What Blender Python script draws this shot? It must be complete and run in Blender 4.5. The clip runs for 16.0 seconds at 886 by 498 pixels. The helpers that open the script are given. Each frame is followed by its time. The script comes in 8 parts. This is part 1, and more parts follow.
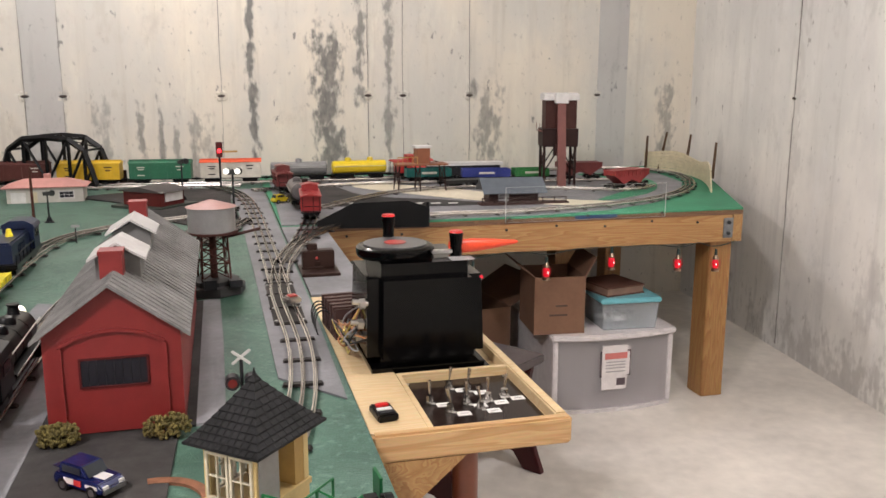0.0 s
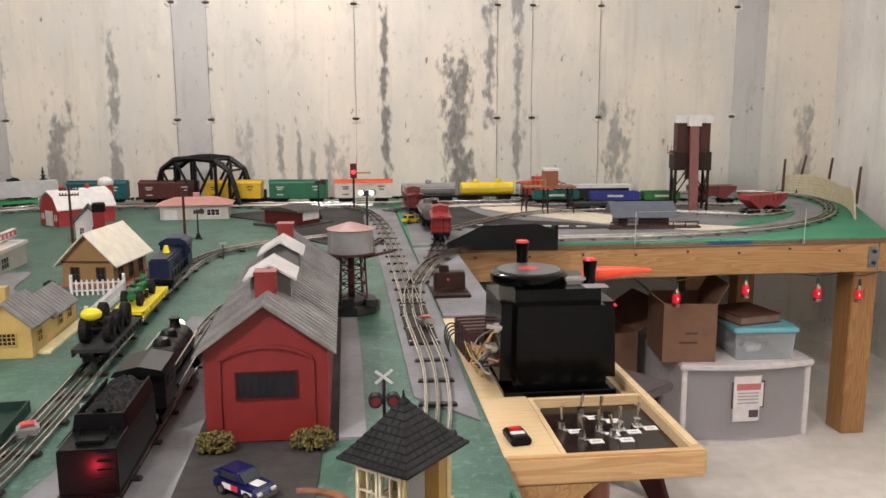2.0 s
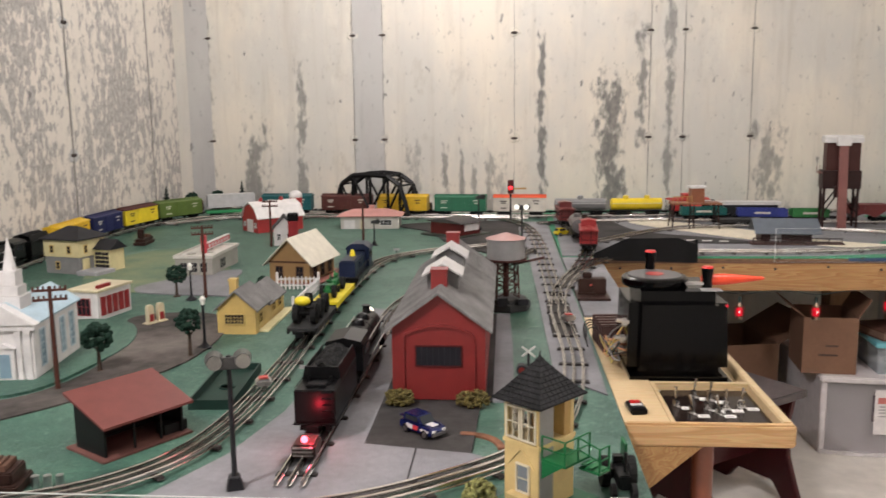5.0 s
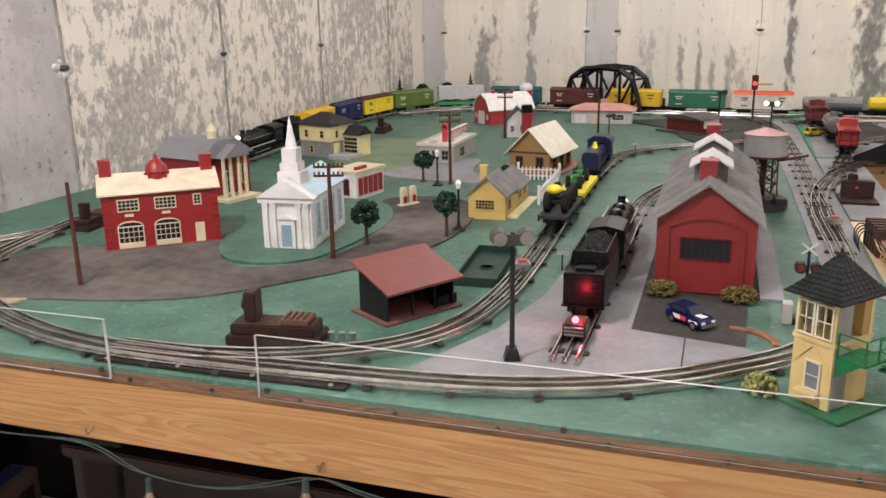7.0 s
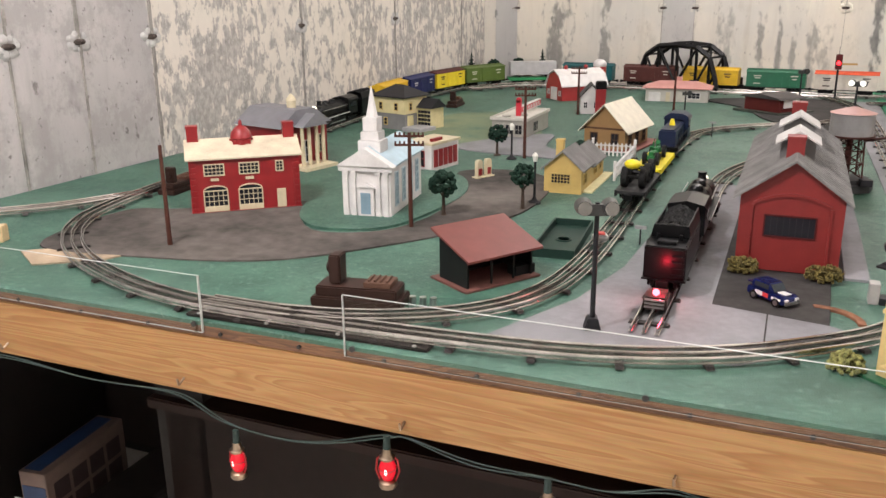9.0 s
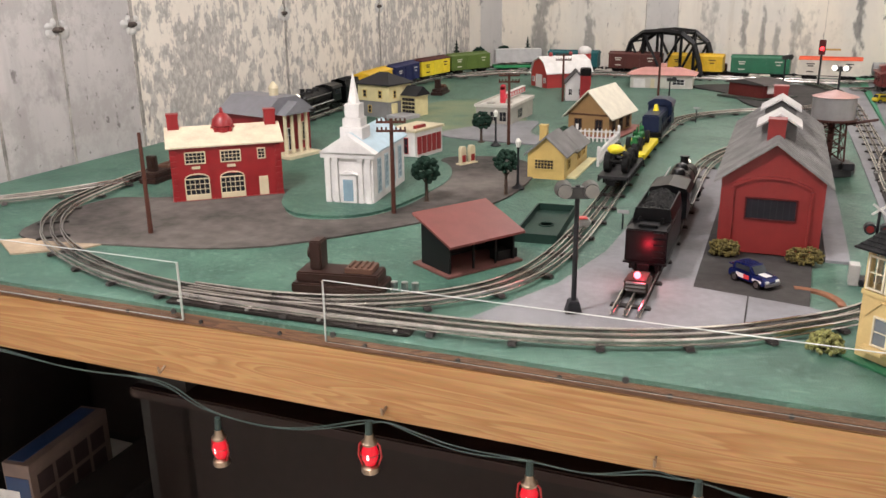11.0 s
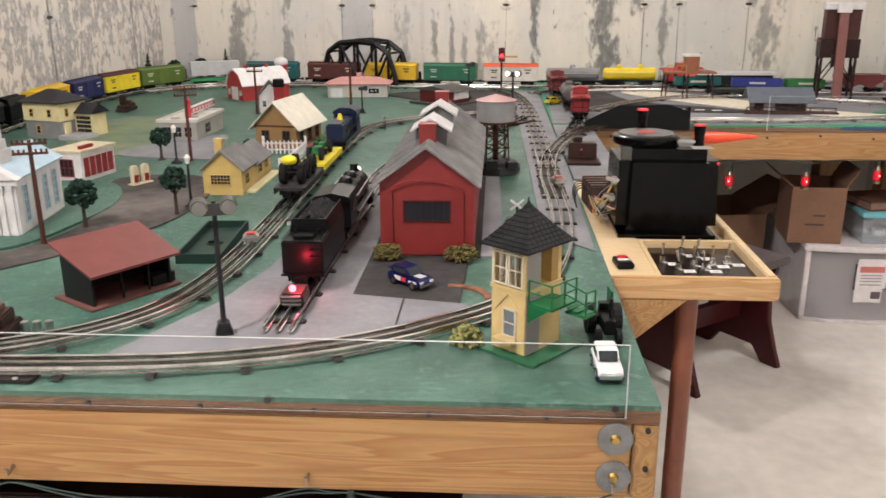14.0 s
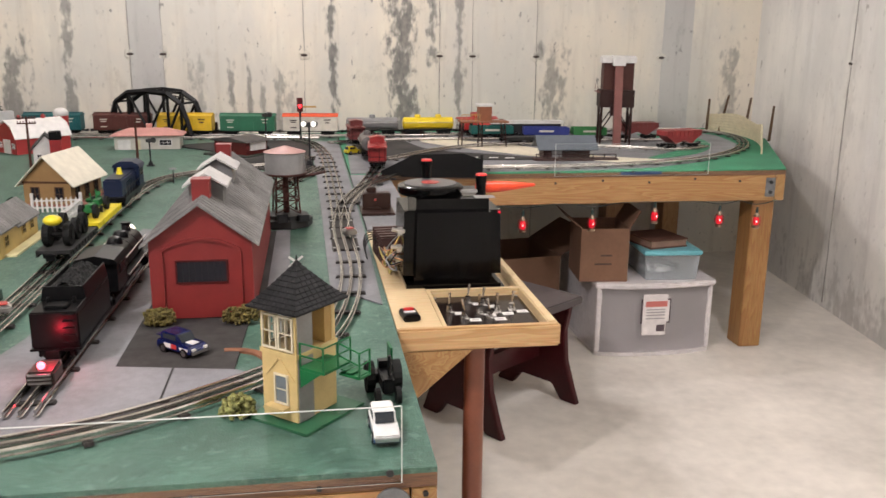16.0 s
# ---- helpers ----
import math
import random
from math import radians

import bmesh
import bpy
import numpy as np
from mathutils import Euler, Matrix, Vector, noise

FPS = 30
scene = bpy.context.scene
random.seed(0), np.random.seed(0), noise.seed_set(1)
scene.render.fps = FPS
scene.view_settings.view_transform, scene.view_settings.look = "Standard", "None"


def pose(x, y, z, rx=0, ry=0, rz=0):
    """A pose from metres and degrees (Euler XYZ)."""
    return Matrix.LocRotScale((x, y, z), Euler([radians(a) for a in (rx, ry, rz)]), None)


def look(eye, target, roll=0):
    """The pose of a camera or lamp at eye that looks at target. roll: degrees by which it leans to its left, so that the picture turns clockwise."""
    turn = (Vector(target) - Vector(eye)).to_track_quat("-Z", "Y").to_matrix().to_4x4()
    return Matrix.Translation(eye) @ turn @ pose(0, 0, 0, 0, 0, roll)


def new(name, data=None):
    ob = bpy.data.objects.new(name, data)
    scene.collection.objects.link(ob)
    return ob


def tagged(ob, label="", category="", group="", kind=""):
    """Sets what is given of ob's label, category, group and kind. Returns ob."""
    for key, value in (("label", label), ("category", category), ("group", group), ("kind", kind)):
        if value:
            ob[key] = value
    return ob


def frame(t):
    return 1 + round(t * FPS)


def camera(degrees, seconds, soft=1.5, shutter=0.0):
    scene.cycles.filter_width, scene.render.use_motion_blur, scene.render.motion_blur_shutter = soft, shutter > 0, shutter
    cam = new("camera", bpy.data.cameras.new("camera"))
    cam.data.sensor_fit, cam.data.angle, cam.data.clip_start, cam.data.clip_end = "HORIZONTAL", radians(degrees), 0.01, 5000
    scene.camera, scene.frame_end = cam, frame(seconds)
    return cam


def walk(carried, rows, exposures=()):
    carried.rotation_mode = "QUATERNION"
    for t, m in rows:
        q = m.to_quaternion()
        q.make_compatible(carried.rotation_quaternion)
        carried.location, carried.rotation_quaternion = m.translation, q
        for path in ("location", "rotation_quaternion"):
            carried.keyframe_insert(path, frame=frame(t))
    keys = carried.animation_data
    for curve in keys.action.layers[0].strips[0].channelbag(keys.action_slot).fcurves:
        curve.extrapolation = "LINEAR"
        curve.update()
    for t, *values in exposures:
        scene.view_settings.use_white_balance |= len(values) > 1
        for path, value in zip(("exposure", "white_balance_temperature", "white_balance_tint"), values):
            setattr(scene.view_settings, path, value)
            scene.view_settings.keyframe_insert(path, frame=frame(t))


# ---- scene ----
cam = camera(55.4, 16.0, shutter=0.4)
PATH = [
    (0, (0.013, -0.618, 1.051), (0.513, 1.279, 0.659), 0.1),
    (0.5, (0.013, -0.611, 1.049), (0.467, 1.3, 0.674), -0.3),
    (1, (0.0, -0.621, 1.054), (0.395, 1.304, 0.682), 0.3),
    (1.5, (-0.017, -0.629, 1.056), (0.286, 1.314, 0.693), 0.5),
    (2, (-0.011, -0.639, 1.067), (0.209, 1.318, 0.718), -0.2),
    (2.5, (0.008, -0.735, 1.089), (0.214, 1.228, 0.764), -0.1),
    (3, (0.017, -0.832, 1.106), (0.168, 1.142, 0.820), 0.2),
    (3.2, (0.014, -0.867, 1.112), (0.136, 1.111, 0.839), 0.2),
    (5.3, (-0.021, -0.925, 1.099), (-0.254, 1.032, 0.757), -0.7),
    (5.5, (-0.039, -0.913, 1.094), (-0.336, 1.023, 0.693), -0.7),
    (6, (-0.077, -0.927, 1.089), (-0.514, 0.959, 0.585), -0.3),
    (6.5, (-0.117, -0.949, 1.083), (-0.684, 0.893, 0.548), -0.9),
    (7, (-0.105, -0.953, 1.085), (-0.711, 0.874, 0.544), -1.0),
    (7.5, (-0.127, -0.972, 1.079), (-0.786, 0.833, 0.523), -0.7),
    (8, (-0.131, -0.98, 1.076), (-0.851, 0.795, 0.501), -0.7),
    (8.5, (-0.126, -0.984, 1.077), (-0.863, 0.783, 0.495), -0.8),
    (9, (-0.127, -0.982, 1.076), (-0.862, 0.783, 0.487), -0.5),
    (11.5, (-0.109, -0.973, 1.067), (-0.793, 0.801, 0.447), -1.0),
    (12, (-0.088, -0.965, 1.067), (-0.699, 0.832, 0.435), -1.1),
    (12.5, (-0.066, -0.951, 1.064), (-0.577, 0.876, 0.431), -1.1),
    (13, (-0.042, -0.938, 1.063), (-0.4, 0.931, 0.445), -0.7),
    (13.5, (-0.023, -0.929, 1.062), (-0.242, 0.966, 0.462), -0.3),
    (14, (-0.008, -0.919, 1.061), (-0.13, 0.987, 0.470), -0.3),
    (14.5, (0.011, -0.924, 1.068), (-0.03, 0.993, 0.500), -0.5),
    (15, (0.033, -0.904, 1.070), (0.118, 1.022, 0.541), -0.5),
    (15.5, (0.043, -0.884, 1.065), (0.267, 1.041, 0.567), 0.2),
    (16, (0.049, -0.882, 1.063), (0.352, 1.035, 0.580), 0.6),
]
walk(cam, [(t, look(eye, target, roll)) for t, eye, target, roll in PATH],
     exposures=[(0, -0.06), (2, -0.08), (3.2, -0.2), (6, -0.15), (8, 0.05), (12.5, 0.06), (16, 0.0)])

# ---- light and exposure ----
scene.view_settings.exposure = 0.0
world = bpy.data.worlds.new("world")
world.use_nodes = True
scene.world = world
wbg = world.node_tree.nodes["Background"]
wbg.inputs[0].default_value = (1.0, 0.95, 0.9, 1)
wbg.inputs[1].default_value = 0.004


# ---- building helpers ----
def material(name, color, rough=0.6, metal=0.0, var=0.15, scale=20.0, bump=0.0, bscale=200.0, color2=None,
             emit=None, strength=0.0, coat=0.0, rand=0.0):
    """A procedural material: two scales of variation, fine bump, optional emission."""
    m = bpy.data.materials.new(name)
    m.use_nodes = True
    nt = m.node_tree
    b = nt.nodes["Principled BSDF"]
    b.inputs["Roughness"].default_value = rough
    b.inputs["Metallic"].default_value = metal
    b.inputs["Coat Weight"].default_value = coat
    if max(color) < 0.13 and not metal:
        b.inputs["Specular IOR Level"].default_value = 0.18
    tc = nt.nodes.new("ShaderNodeTexCoord")
    n1 = nt.nodes.new("ShaderNodeTexNoise")
    n1.inputs["Scale"].default_value = scale
    n1.inputs["Detail"].default_value = 6
    n2 = nt.nodes.new("ShaderNodeTexNoise")
    n2.inputs["Scale"].default_value = scale * 9
    n2.inputs["Detail"].default_value = 3
    nt.links.new(tc.outputs["Object"], n1.inputs["Vector"])
    nt.links.new(tc.outputs["Object"], n2.inputs["Vector"])
    mixn = nt.nodes.new("ShaderNodeMath")
    mixn.operation = "MULTIPLY_ADD"
    nt.links.new(n2.outputs["Fac"], mixn.inputs[0])
    mixn.inputs[1].default_value = 0.4
    nt.links.new(n1.outputs["Fac"], mixn.inputs[2])
    ramp = nt.nodes.new("ShaderNodeValToRGB")
    c2 = color2 or tuple(c * (1 - 2 * var) for c in color)
    ramp.color_ramp.elements[0].position = 0.45
    ramp.color_ramp.elements[0].color = (*c2, 1)
    ramp.color_ramp.elements[1].position = 0.95
    ramp.color_ramp.elements[1].color = (*(min(1, c * (1 + 0.4 * var)) for c in color), 1)
    nt.links.new(mixn.outputs[0], ramp.inputs[0])
    out = ramp.outputs[0]
    if rand:
        oi = nt.nodes.new("ShaderNodeObjectInfo")
        hsv = nt.nodes.new("ShaderNodeHueSaturation")
        mr = nt.nodes.new("ShaderNodeMapRange")
        mr.inputs[3].default_value, mr.inputs[4].default_value = 1 - rand, 1 + rand
        nt.links.new(oi.outputs["Random"], mr.inputs[0])
        nt.links.new(mr.outputs[0], hsv.inputs["Value"])
        nt.links.new(out, hsv.inputs["Color"])
        out = hsv.outputs[0]
    nt.links.new(out, b.inputs["Base Color"])
    if bump:
        nb = nt.nodes.new("ShaderNodeTexNoise")
        nb.inputs["Scale"].default_value = bscale
        nb.inputs["Detail"].default_value = 4
        nt.links.new(tc.outputs["Object"], nb.inputs["Vector"])
        bu = nt.nodes.new("ShaderNodeBump")
        bu.inputs["Strength"].default_value = bump
        bu.inputs["Distance"].default_value = 0.002
        nt.links.new(nb.outputs["Fac"], bu.inputs["Height"])
        nt.links.new(bu.outputs[0], b.inputs["Normal"])
    if emit:
        b.inputs["Emission Color"].default_value = (*emit, 1)
        b.inputs["Emission Strength"].default_value = strength
    return m


def glass(name, color=(1, 1, 1), rough=0.0, ior=1.45):
    m = bpy.data.materials.new(name)
    m.use_nodes = True
    b = m.node_tree.nodes["Principled BSDF"]
    b.inputs["Base Color"].default_value = (*color, 1)
    b.inputs["Roughness"].default_value = rough
    b.inputs["IOR"].default_value = ior
    b.inputs["Transmission Weight"].default_value = 1.0
    return m


def box(bm, x0, y0, z0, x1, y1, z1, m=None):
    """A box between two corners, added to bm."""
    r = bmesh.ops.create_cube(bm, size=1)
    mm = Matrix.Translation(((x0 + x1) / 2, (y0 + y1) / 2, (z0 + z1) / 2)) @ Matrix.Diagonal((x1 - x0, y1 - y0, z1 - z0, 1))
    bmesh.ops.transform(bm, matrix=(m @ mm) if m else mm, verts=r["verts"])
    return r["verts"]


def cyl(bm, a, b, r, r2=None, n=12, caps=True):
    """A round bar from a to b."""
    a, b = Vector(a), Vector(b)
    d = b - a
    m = Matrix.Translation((a + b) / 2) @ d.to_track_quat("Z", "Y").to_matrix().to_4x4()
    res = bmesh.ops.create_cone(bm, cap_ends=caps, segments=n, radius1=r, radius2=r if r2 is None else r2, depth=d.length)
    bmesh.ops.transform(bm, matrix=m, verts=res["verts"])
    return res["verts"]


def ball(bm, c, r, sx=1, sy=1, sz=1, u=12, v=8):
    res = bmesh.ops.create_uvsphere(bm, u_segments=u, v_segments=v, radius=r)
    bmesh.ops.transform(bm, matrix=Matrix.Translation(c) @ Matrix.Diagonal((sx, sy, sz, 1)), verts=res["verts"])
    return res["verts"]


def prism(bm, poly, axis, a, b):
    """Extrudes a 2D outline along an axis ('x', 'y', 'z') from a to b."""
    def p3(p, h):
        return {"x": (h, p[0], p[1]), "y": (p[0], h, p[1]), "z": (p[0], p[1], h)}[axis]
    lo = [bm.verts.new(p3(p, a)) for p in poly]
    hi = [bm.verts.new(p3(p, b)) for p in poly]
    bm.faces.new(lo)
    bm.faces.new(hi)
    k = len(poly)
    for i in range(k):
        bm.faces.new((lo[i], lo[(i + 1) % k], hi[(i + 1) % k], hi[i]))
    return lo + hi


def lathe(bm, profile, n=16, c=(0, 0, 0)):
    """Turns an (r, z) profile round the z axis."""
    rings = []
    for r, z in profile:
        rings.append([bm.verts.new((c[0] + r * math.cos(2 * math.pi * i / n), c[1] + r * math.sin(2 * math.pi * i / n), c[2] + z)) for i in range(n)])
    for q, w in zip(rings, rings[1:]):
        for i in range(n):
            bm.faces.new((q[i], q[(i + 1) % n], w[(i + 1) % n], w[i]))
    bm.faces.new(rings[0])
    bm.faces.new(rings[-1])


def mesh_from(bm, name, mat, bevel=0.0, smooth=False):
    bmesh.ops.recalc_face_normals(bm, faces=bm.faces)
    me = bpy.data.meshes.new(name)
    if bevel:
        bmesh.ops.bevel(bm, geom=[e for e in bm.edges if len(e.link_faces) == 2 and e.calc_face_angle(0) > 0.6], offset=bevel, segments=2, affect="EDGES", clamp_overlap=True)
    bm.to_mesh(me)
    bm.free()
    me.materials.append(mat)
    if smooth:
        me.polygons.foreach_set("use_smooth", [True] * len(me.polygons))
        me.set_sharp_from_angle(angle=0.7)
    return me


def part(name, bm, mat, parent, label="", bevel=0.0, smooth=False):
    """One mesh object under a thing or under a part."""
    ob = new(name, mesh_from(bm, name, mat, bevel, smooth))
    ob.parent = parent
    if label:
        ob["label"] = label
    return ob


def solid(name, bm, mat, label, category, bevel=0.0, smooth=False, m=None, kind="", group=""):
    """A top-level thing of one mesh."""
    ob = new(name, mesh_from(bm, name, mat, bevel, smooth))
    if m is not None:
        ob.matrix_basis = m
    return tagged(ob, label, category, group, kind)


def thing(name, x, y, z, rz, label, category, group=""):
    """A top-level thing: an Empty at its base."""
    ob = new(name)
    ob.empty_display_size = 0.02
    ob.matrix_basis = pose(x, y, z, 0, 0, rz)
    return tagged(ob, label, category, group)


def B():
    return bmesh.new()


def bx(*a):
    bm = bmesh.new()
    box(bm, *a)
    return bm


def cy(a, b, r, r2=None, n=12):
    bm = bmesh.new()
    cyl(bm, a, b, r, r2, n)
    return bm


T = 0.65          # table tops
CZ = 2.45         # ceiling
FY, RX, GY = -0.128, 0.165, 1.738   # front edge and free side of the main table, front edge of the side table
NW, NE, SW, SE = (-1.60, 3.12), (2.25, 3.12), (-1.80, -2.6), (1.50, -2.6)   # corners of the room
_cache = {}


def pl(name, color, rough=0.42, var=0.1, scale=40.0, **k):
    """Moulded plastic or paint of one colour, made once."""
    if name not in _cache:
        _cache[name] = material(name, color, rough, var=var, scale=scale, **k)
    return _cache[name]


def spline(pts, step=0.02, closed=False):
    """Points at even steps along a smooth curve through pts."""
    P = [Vector((*p, 0)) for p in pts]
    n = len(P)
    out = []
    for i in range(n if closed else n - 1):
        a = P[(i - 1) % n] if closed or i > 0 else P[0] * 2 - P[1]
        b, c = P[i], P[(i + 1) % n]
        d = P[(i + 2) % n] if closed or i + 2 < n else P[-1] * 2 - P[-2]
        for k in range(24):
            t = k / 24
            out.append(0.5 * (2 * b + (c - a) * t + (2 * a - 5 * b + 4 * c - d) * t * t + (3 * b - a - 3 * c + d) * t ** 3))
    out.append(P[0].copy() if closed else P[-1].copy())
    res, acc = [out[0]], 0.0
    for p, q in zip(out, out[1:]):
        seg = (q - p).length
        while acc + seg >= step:
            p = p + (q - p) * ((step - acc) / seg)
            res.append(p)
            seg = (q - p).length
            acc = 0.0
        acc += seg
    return res


def heading(a, b):
    return math.degrees(math.atan2(b.y - a.y, b.x - a.x))

# ---- room ----
def wall_material(name, base, dark, stains, patch=None, patch_from=0.0, cool=(0.5, 0.5, 0.48)):
    """Poured concrete: cloudy, pitted, with runs of dark stain. stains: (place along the wall, half width, top, foot, strength)."""
    m = bpy.data.materials.new(name)
    m.use_nodes = True
    nt = m.node_tree
    N, Lk = nt.nodes.new, nt.links.new
    b = nt.nodes["Principled BSDF"]
    b.inputs["Roughness"].default_value = 0.8
    tc = N("ShaderNodeTexCoord")
    sep = N("ShaderNodeSeparateXYZ")
    Lk(tc.outputs["Object"], sep.inputs[0])

    def noise_of(scale, sx=1.0, sz=1.0, detail=5.0, rough=0.5):
        mp = N("ShaderNodeMapping")
        mp.inputs["Scale"].default_value = (scale * sx, scale * sx, scale * sz)
        Lk(tc.outputs["Object"], mp.inputs[0])
        n = N("ShaderNodeTexNoise")
        n.inputs["Scale"].default_value = 1.0
        n.inputs["Detail"].default_value = detail
        n.inputs["Roughness"].default_value = rough
        Lk(mp.outputs[0], n.inputs["Vector"])
        return n.outputs["Fac"]

    def math_node(op, a, c, d=None):
        n = N("ShaderNodeMath")
        n.operation = op
        for i, v in enumerate((a, c, d)):
            if v is None:
                continue
            if hasattr(v, "links"):
                Lk(v, n.inputs[i])
            else:
                n.inputs[i].default_value = v
        return n.outputs[0]

    def smooth(v, lo, hi):
        n = N("ShaderNodeMapRange")
        n.interpolation_type = "SMOOTHSTEP"
        Lk(v, n.inputs[0])
        n.inputs[1].default_value, n.inputs[2].default_value = lo, hi
        return n.outputs[0]

    def mix(fac, c1, c2):
        n = N("ShaderNodeMix")
        n.data_type = "RGBA"
        Lk(fac, n.inputs[0])
        for i, v in ((6, c1), (7, c2)):
            if hasattr(v, "links"):
                Lk(v, n.inputs[i])
            else:
                n.inputs[i].default_value = (*v, 1)
        return n.outputs[2]

    cloud = noise_of(1.7, 1.3, 0.7, 6, 0.6)
    fine = noise_of(38, 1, 0.6, 7, 0.6)
    streak = noise_of(15, 1.0, 0.07, 6, 0.6)
    worn = noise_of(5.5, 1.0, 0.3, 8, 0.7)
    col = mix(smooth(cloud, 0.38, 0.64), cool, base)
    pale = math_node("MULTIPLY", smooth(worn, 0.52, 0.72), 0.45)
    col = mix(pale, col, tuple(min(0.84, c * 1.22) for c in base))
    col = mix(math_node("MULTIPLY", smooth(streak, 0.52, 0.72), 0.5), col, tuple(c * 0.66 for c in base))
    if patch:
        big = noise_of(24, 1.25, 0.65, 12, 0.68)
        edge = noise_of(2.6, 1, 0.6, 3)
        k = math_node("ADD", big, math_node("MULTIPLY", math_node("SUBTRACT", edge, 0.5), 0.55))
        k = math_node("MULTIPLY", smooth(k, 0.47, 0.53), 0.85)
        k = math_node("MULTIPLY", k, smooth(math_node("ADD", sep.outputs[0], math_node("MULTIPLY", fine, 0.03)), patch_from, patch_from + 0.015))
        blot = math_node("MULTIPLY", smooth(noise_of(9, 1, 0.8, 10, 0.75), 0.46, 0.57), 0.6)
        col = mix(blot, col, (0.30, 0.285, 0.275))
        col = mix(math_node("MULTIPLY", smooth(noise_of(55, 1, 0.8, 4, 0.6), 0.62, 0.68), 0.8), col, dark)
        under = smooth(sep.outputs[0], patch_from, patch_from + 0.006)
        col = mix(math_node("MULTIPLY", under, 0.8), col, mix(smooth(noise_of(60, 1, 0.7, 6, 0.7), 0.4, 0.62), (0.30, 0.285, 0.265), (0.50, 0.475, 0.435)))
        col = mix(k, col, patch)
    pits = math_node("MULTIPLY", smooth(fine, 0.60, 0.70), 0.35)
    col = mix(pits, col, dark)
    blotch = math_node("MULTIPLY", smooth(noise_of(7, 1, 0.6, 9, 0.75), 0.54, 0.66), 0.38)
    col = mix(blotch, col, tuple(c * 0.62 for c in base))
    spots = math_node("MULTIPLY", smooth(noise_of(24, 1, 0.55, 8, 0.6), 0.635, 0.69), 0.75)
    col = mix(spots, col, dark)
    wob = noise_of(16, 1.0, 0.45, 6)
    grain = noise_of(45, 1.0, 0.5, 5)
    total = None
    for u, hw, top, foot, s in stains:
        du = math_node("ABSOLUTE", math_node("SUBTRACT", sep.outputs[0], u), 0)
        inx = math_node("SUBTRACT", 1.0, math_node("DIVIDE", du, hw))
        zt = math_node("MULTIPLY", math_node("SUBTRACT", top, sep.outputs[2]), 6.0)
        zb = math_node("MULTIPLY", math_node("SUBTRACT", sep.outputs[2], foot), 6.0)
        k = math_node("MINIMUM", inx, math_node("MINIMUM", zt, zb))
        k = math_node("ADD", k, math_node("MULTIPLY", math_node("SUBTRACT", wob, 0.52), 3.2))
        k = math_node("ADD", k, math_node("MULTIPLY", math_node("SUBTRACT", grain, 0.5), 2.4))
        k = math_node("MULTIPLY", math_node("MULTIPLY", smooth(k, 0.0, 0.8), s), math_node("ADD", 0.55, math_node("MULTIPLY", fine, 0.8)))
        total = k if total is None else math_node("MAXIMUM", total, k)
    if total is not None:
        col = mix(total, col, dark)
    Lk(col, b.inputs["Base Color"])
    bu = N("ShaderNodeBump")
    bu.inputs["Strength"].default_value = 0.35
    bu.inputs["Distance"].default_value = 0.004
    Lk(math_node("ADD", fine, math_node("MULTIPLY", streak, 0.5)), bu.inputs["Height"])
    Lk(bu.outputs[0], b.inputs["Normal"])
    return m


N_STAINS = [(-1.22, 0.07, 1.08, 0.5, .75), (-1.47, 0.05, 1.6, 0.5, .7), (-0.99, 0.03, 1.35, 0.5, .7), (-0.45, 0.04, 0.98, 0.5, .5), (-0.30, 0.02, 0.97, 0.5, .7),
            (-0.22, 0.016, 1.02, 0.5, .7), (-0.16, 0.02, 0.93, 0.5, .6), (-0.09, 0.03, 0.94, 0.5, .6), (0.16, 0.026, 1.5, 0.5, .9), (0.48, 0.085, 1.3, 0.5, .9),
            (0.62, 0.03, 1.5, 0.9, .8), (0.75, 0.03, 1.7, 0.5, .7), (1.21, 0.085, 1.05, 0.6, .65), (2.12, 0.05, 1.1, 0.6, .6), (-0.60, 0.025, 1.0, .5, .4), (-0.03, .03, .9, .5, .5)]
N_STAINS = [(u + 1.6, h, a, f, s) for u, h, a, f, s in N_STAINS]
conc_n = wall_material("concrete_stained", (0.72, 0.665, 0.565), (0.13, 0.13, 0.125), N_STAINS, cool=(0.60, 0.585, 0.535))
PF = 3.41   # where the flaking panels begin
conc_w = wall_material("concrete_mottled", (0.48, 0.46, 0.45), (0.12, 0.11, 0.105), [(3.1, 0.05, 0.86, 0.78, .5)], patch=(0.74, 0.69, 0.61), patch_from=PF, cool=(0.40, 0.385, 0.38))
conc_e = wall_material("concrete_grey", (0.84, 0.82, 0.775), (0.3, 0.28, 0.26), [(0.97, 0.05, 1.9, 0.2, .22), (0.35, 0.05, 0.85, 0.3, .25), (1.3, 0.75, 0.2, -0.2, .5), (1.5, 0.1, 0.55, 0.2, .3), (1.95, 0.03, 1.5, 0.3, .5), (2.3, 0.3, 0.45, -0.2, .4)], cool=(0.68, 0.67, 0.645))
conc_strip = wall_material("concrete_strip", (0.44, 0.43, 0.42), (0.2, 0.2, 0.2), [])
tie_mat = material("rusty_tie", (0.09, 0.07, 0.06), 0.8, metal=0.3, bump=0.3)
seam_mat = material("seam_shadow", (0.36, 0.34, 0.31), 0.9, var=0.3, scale=20)


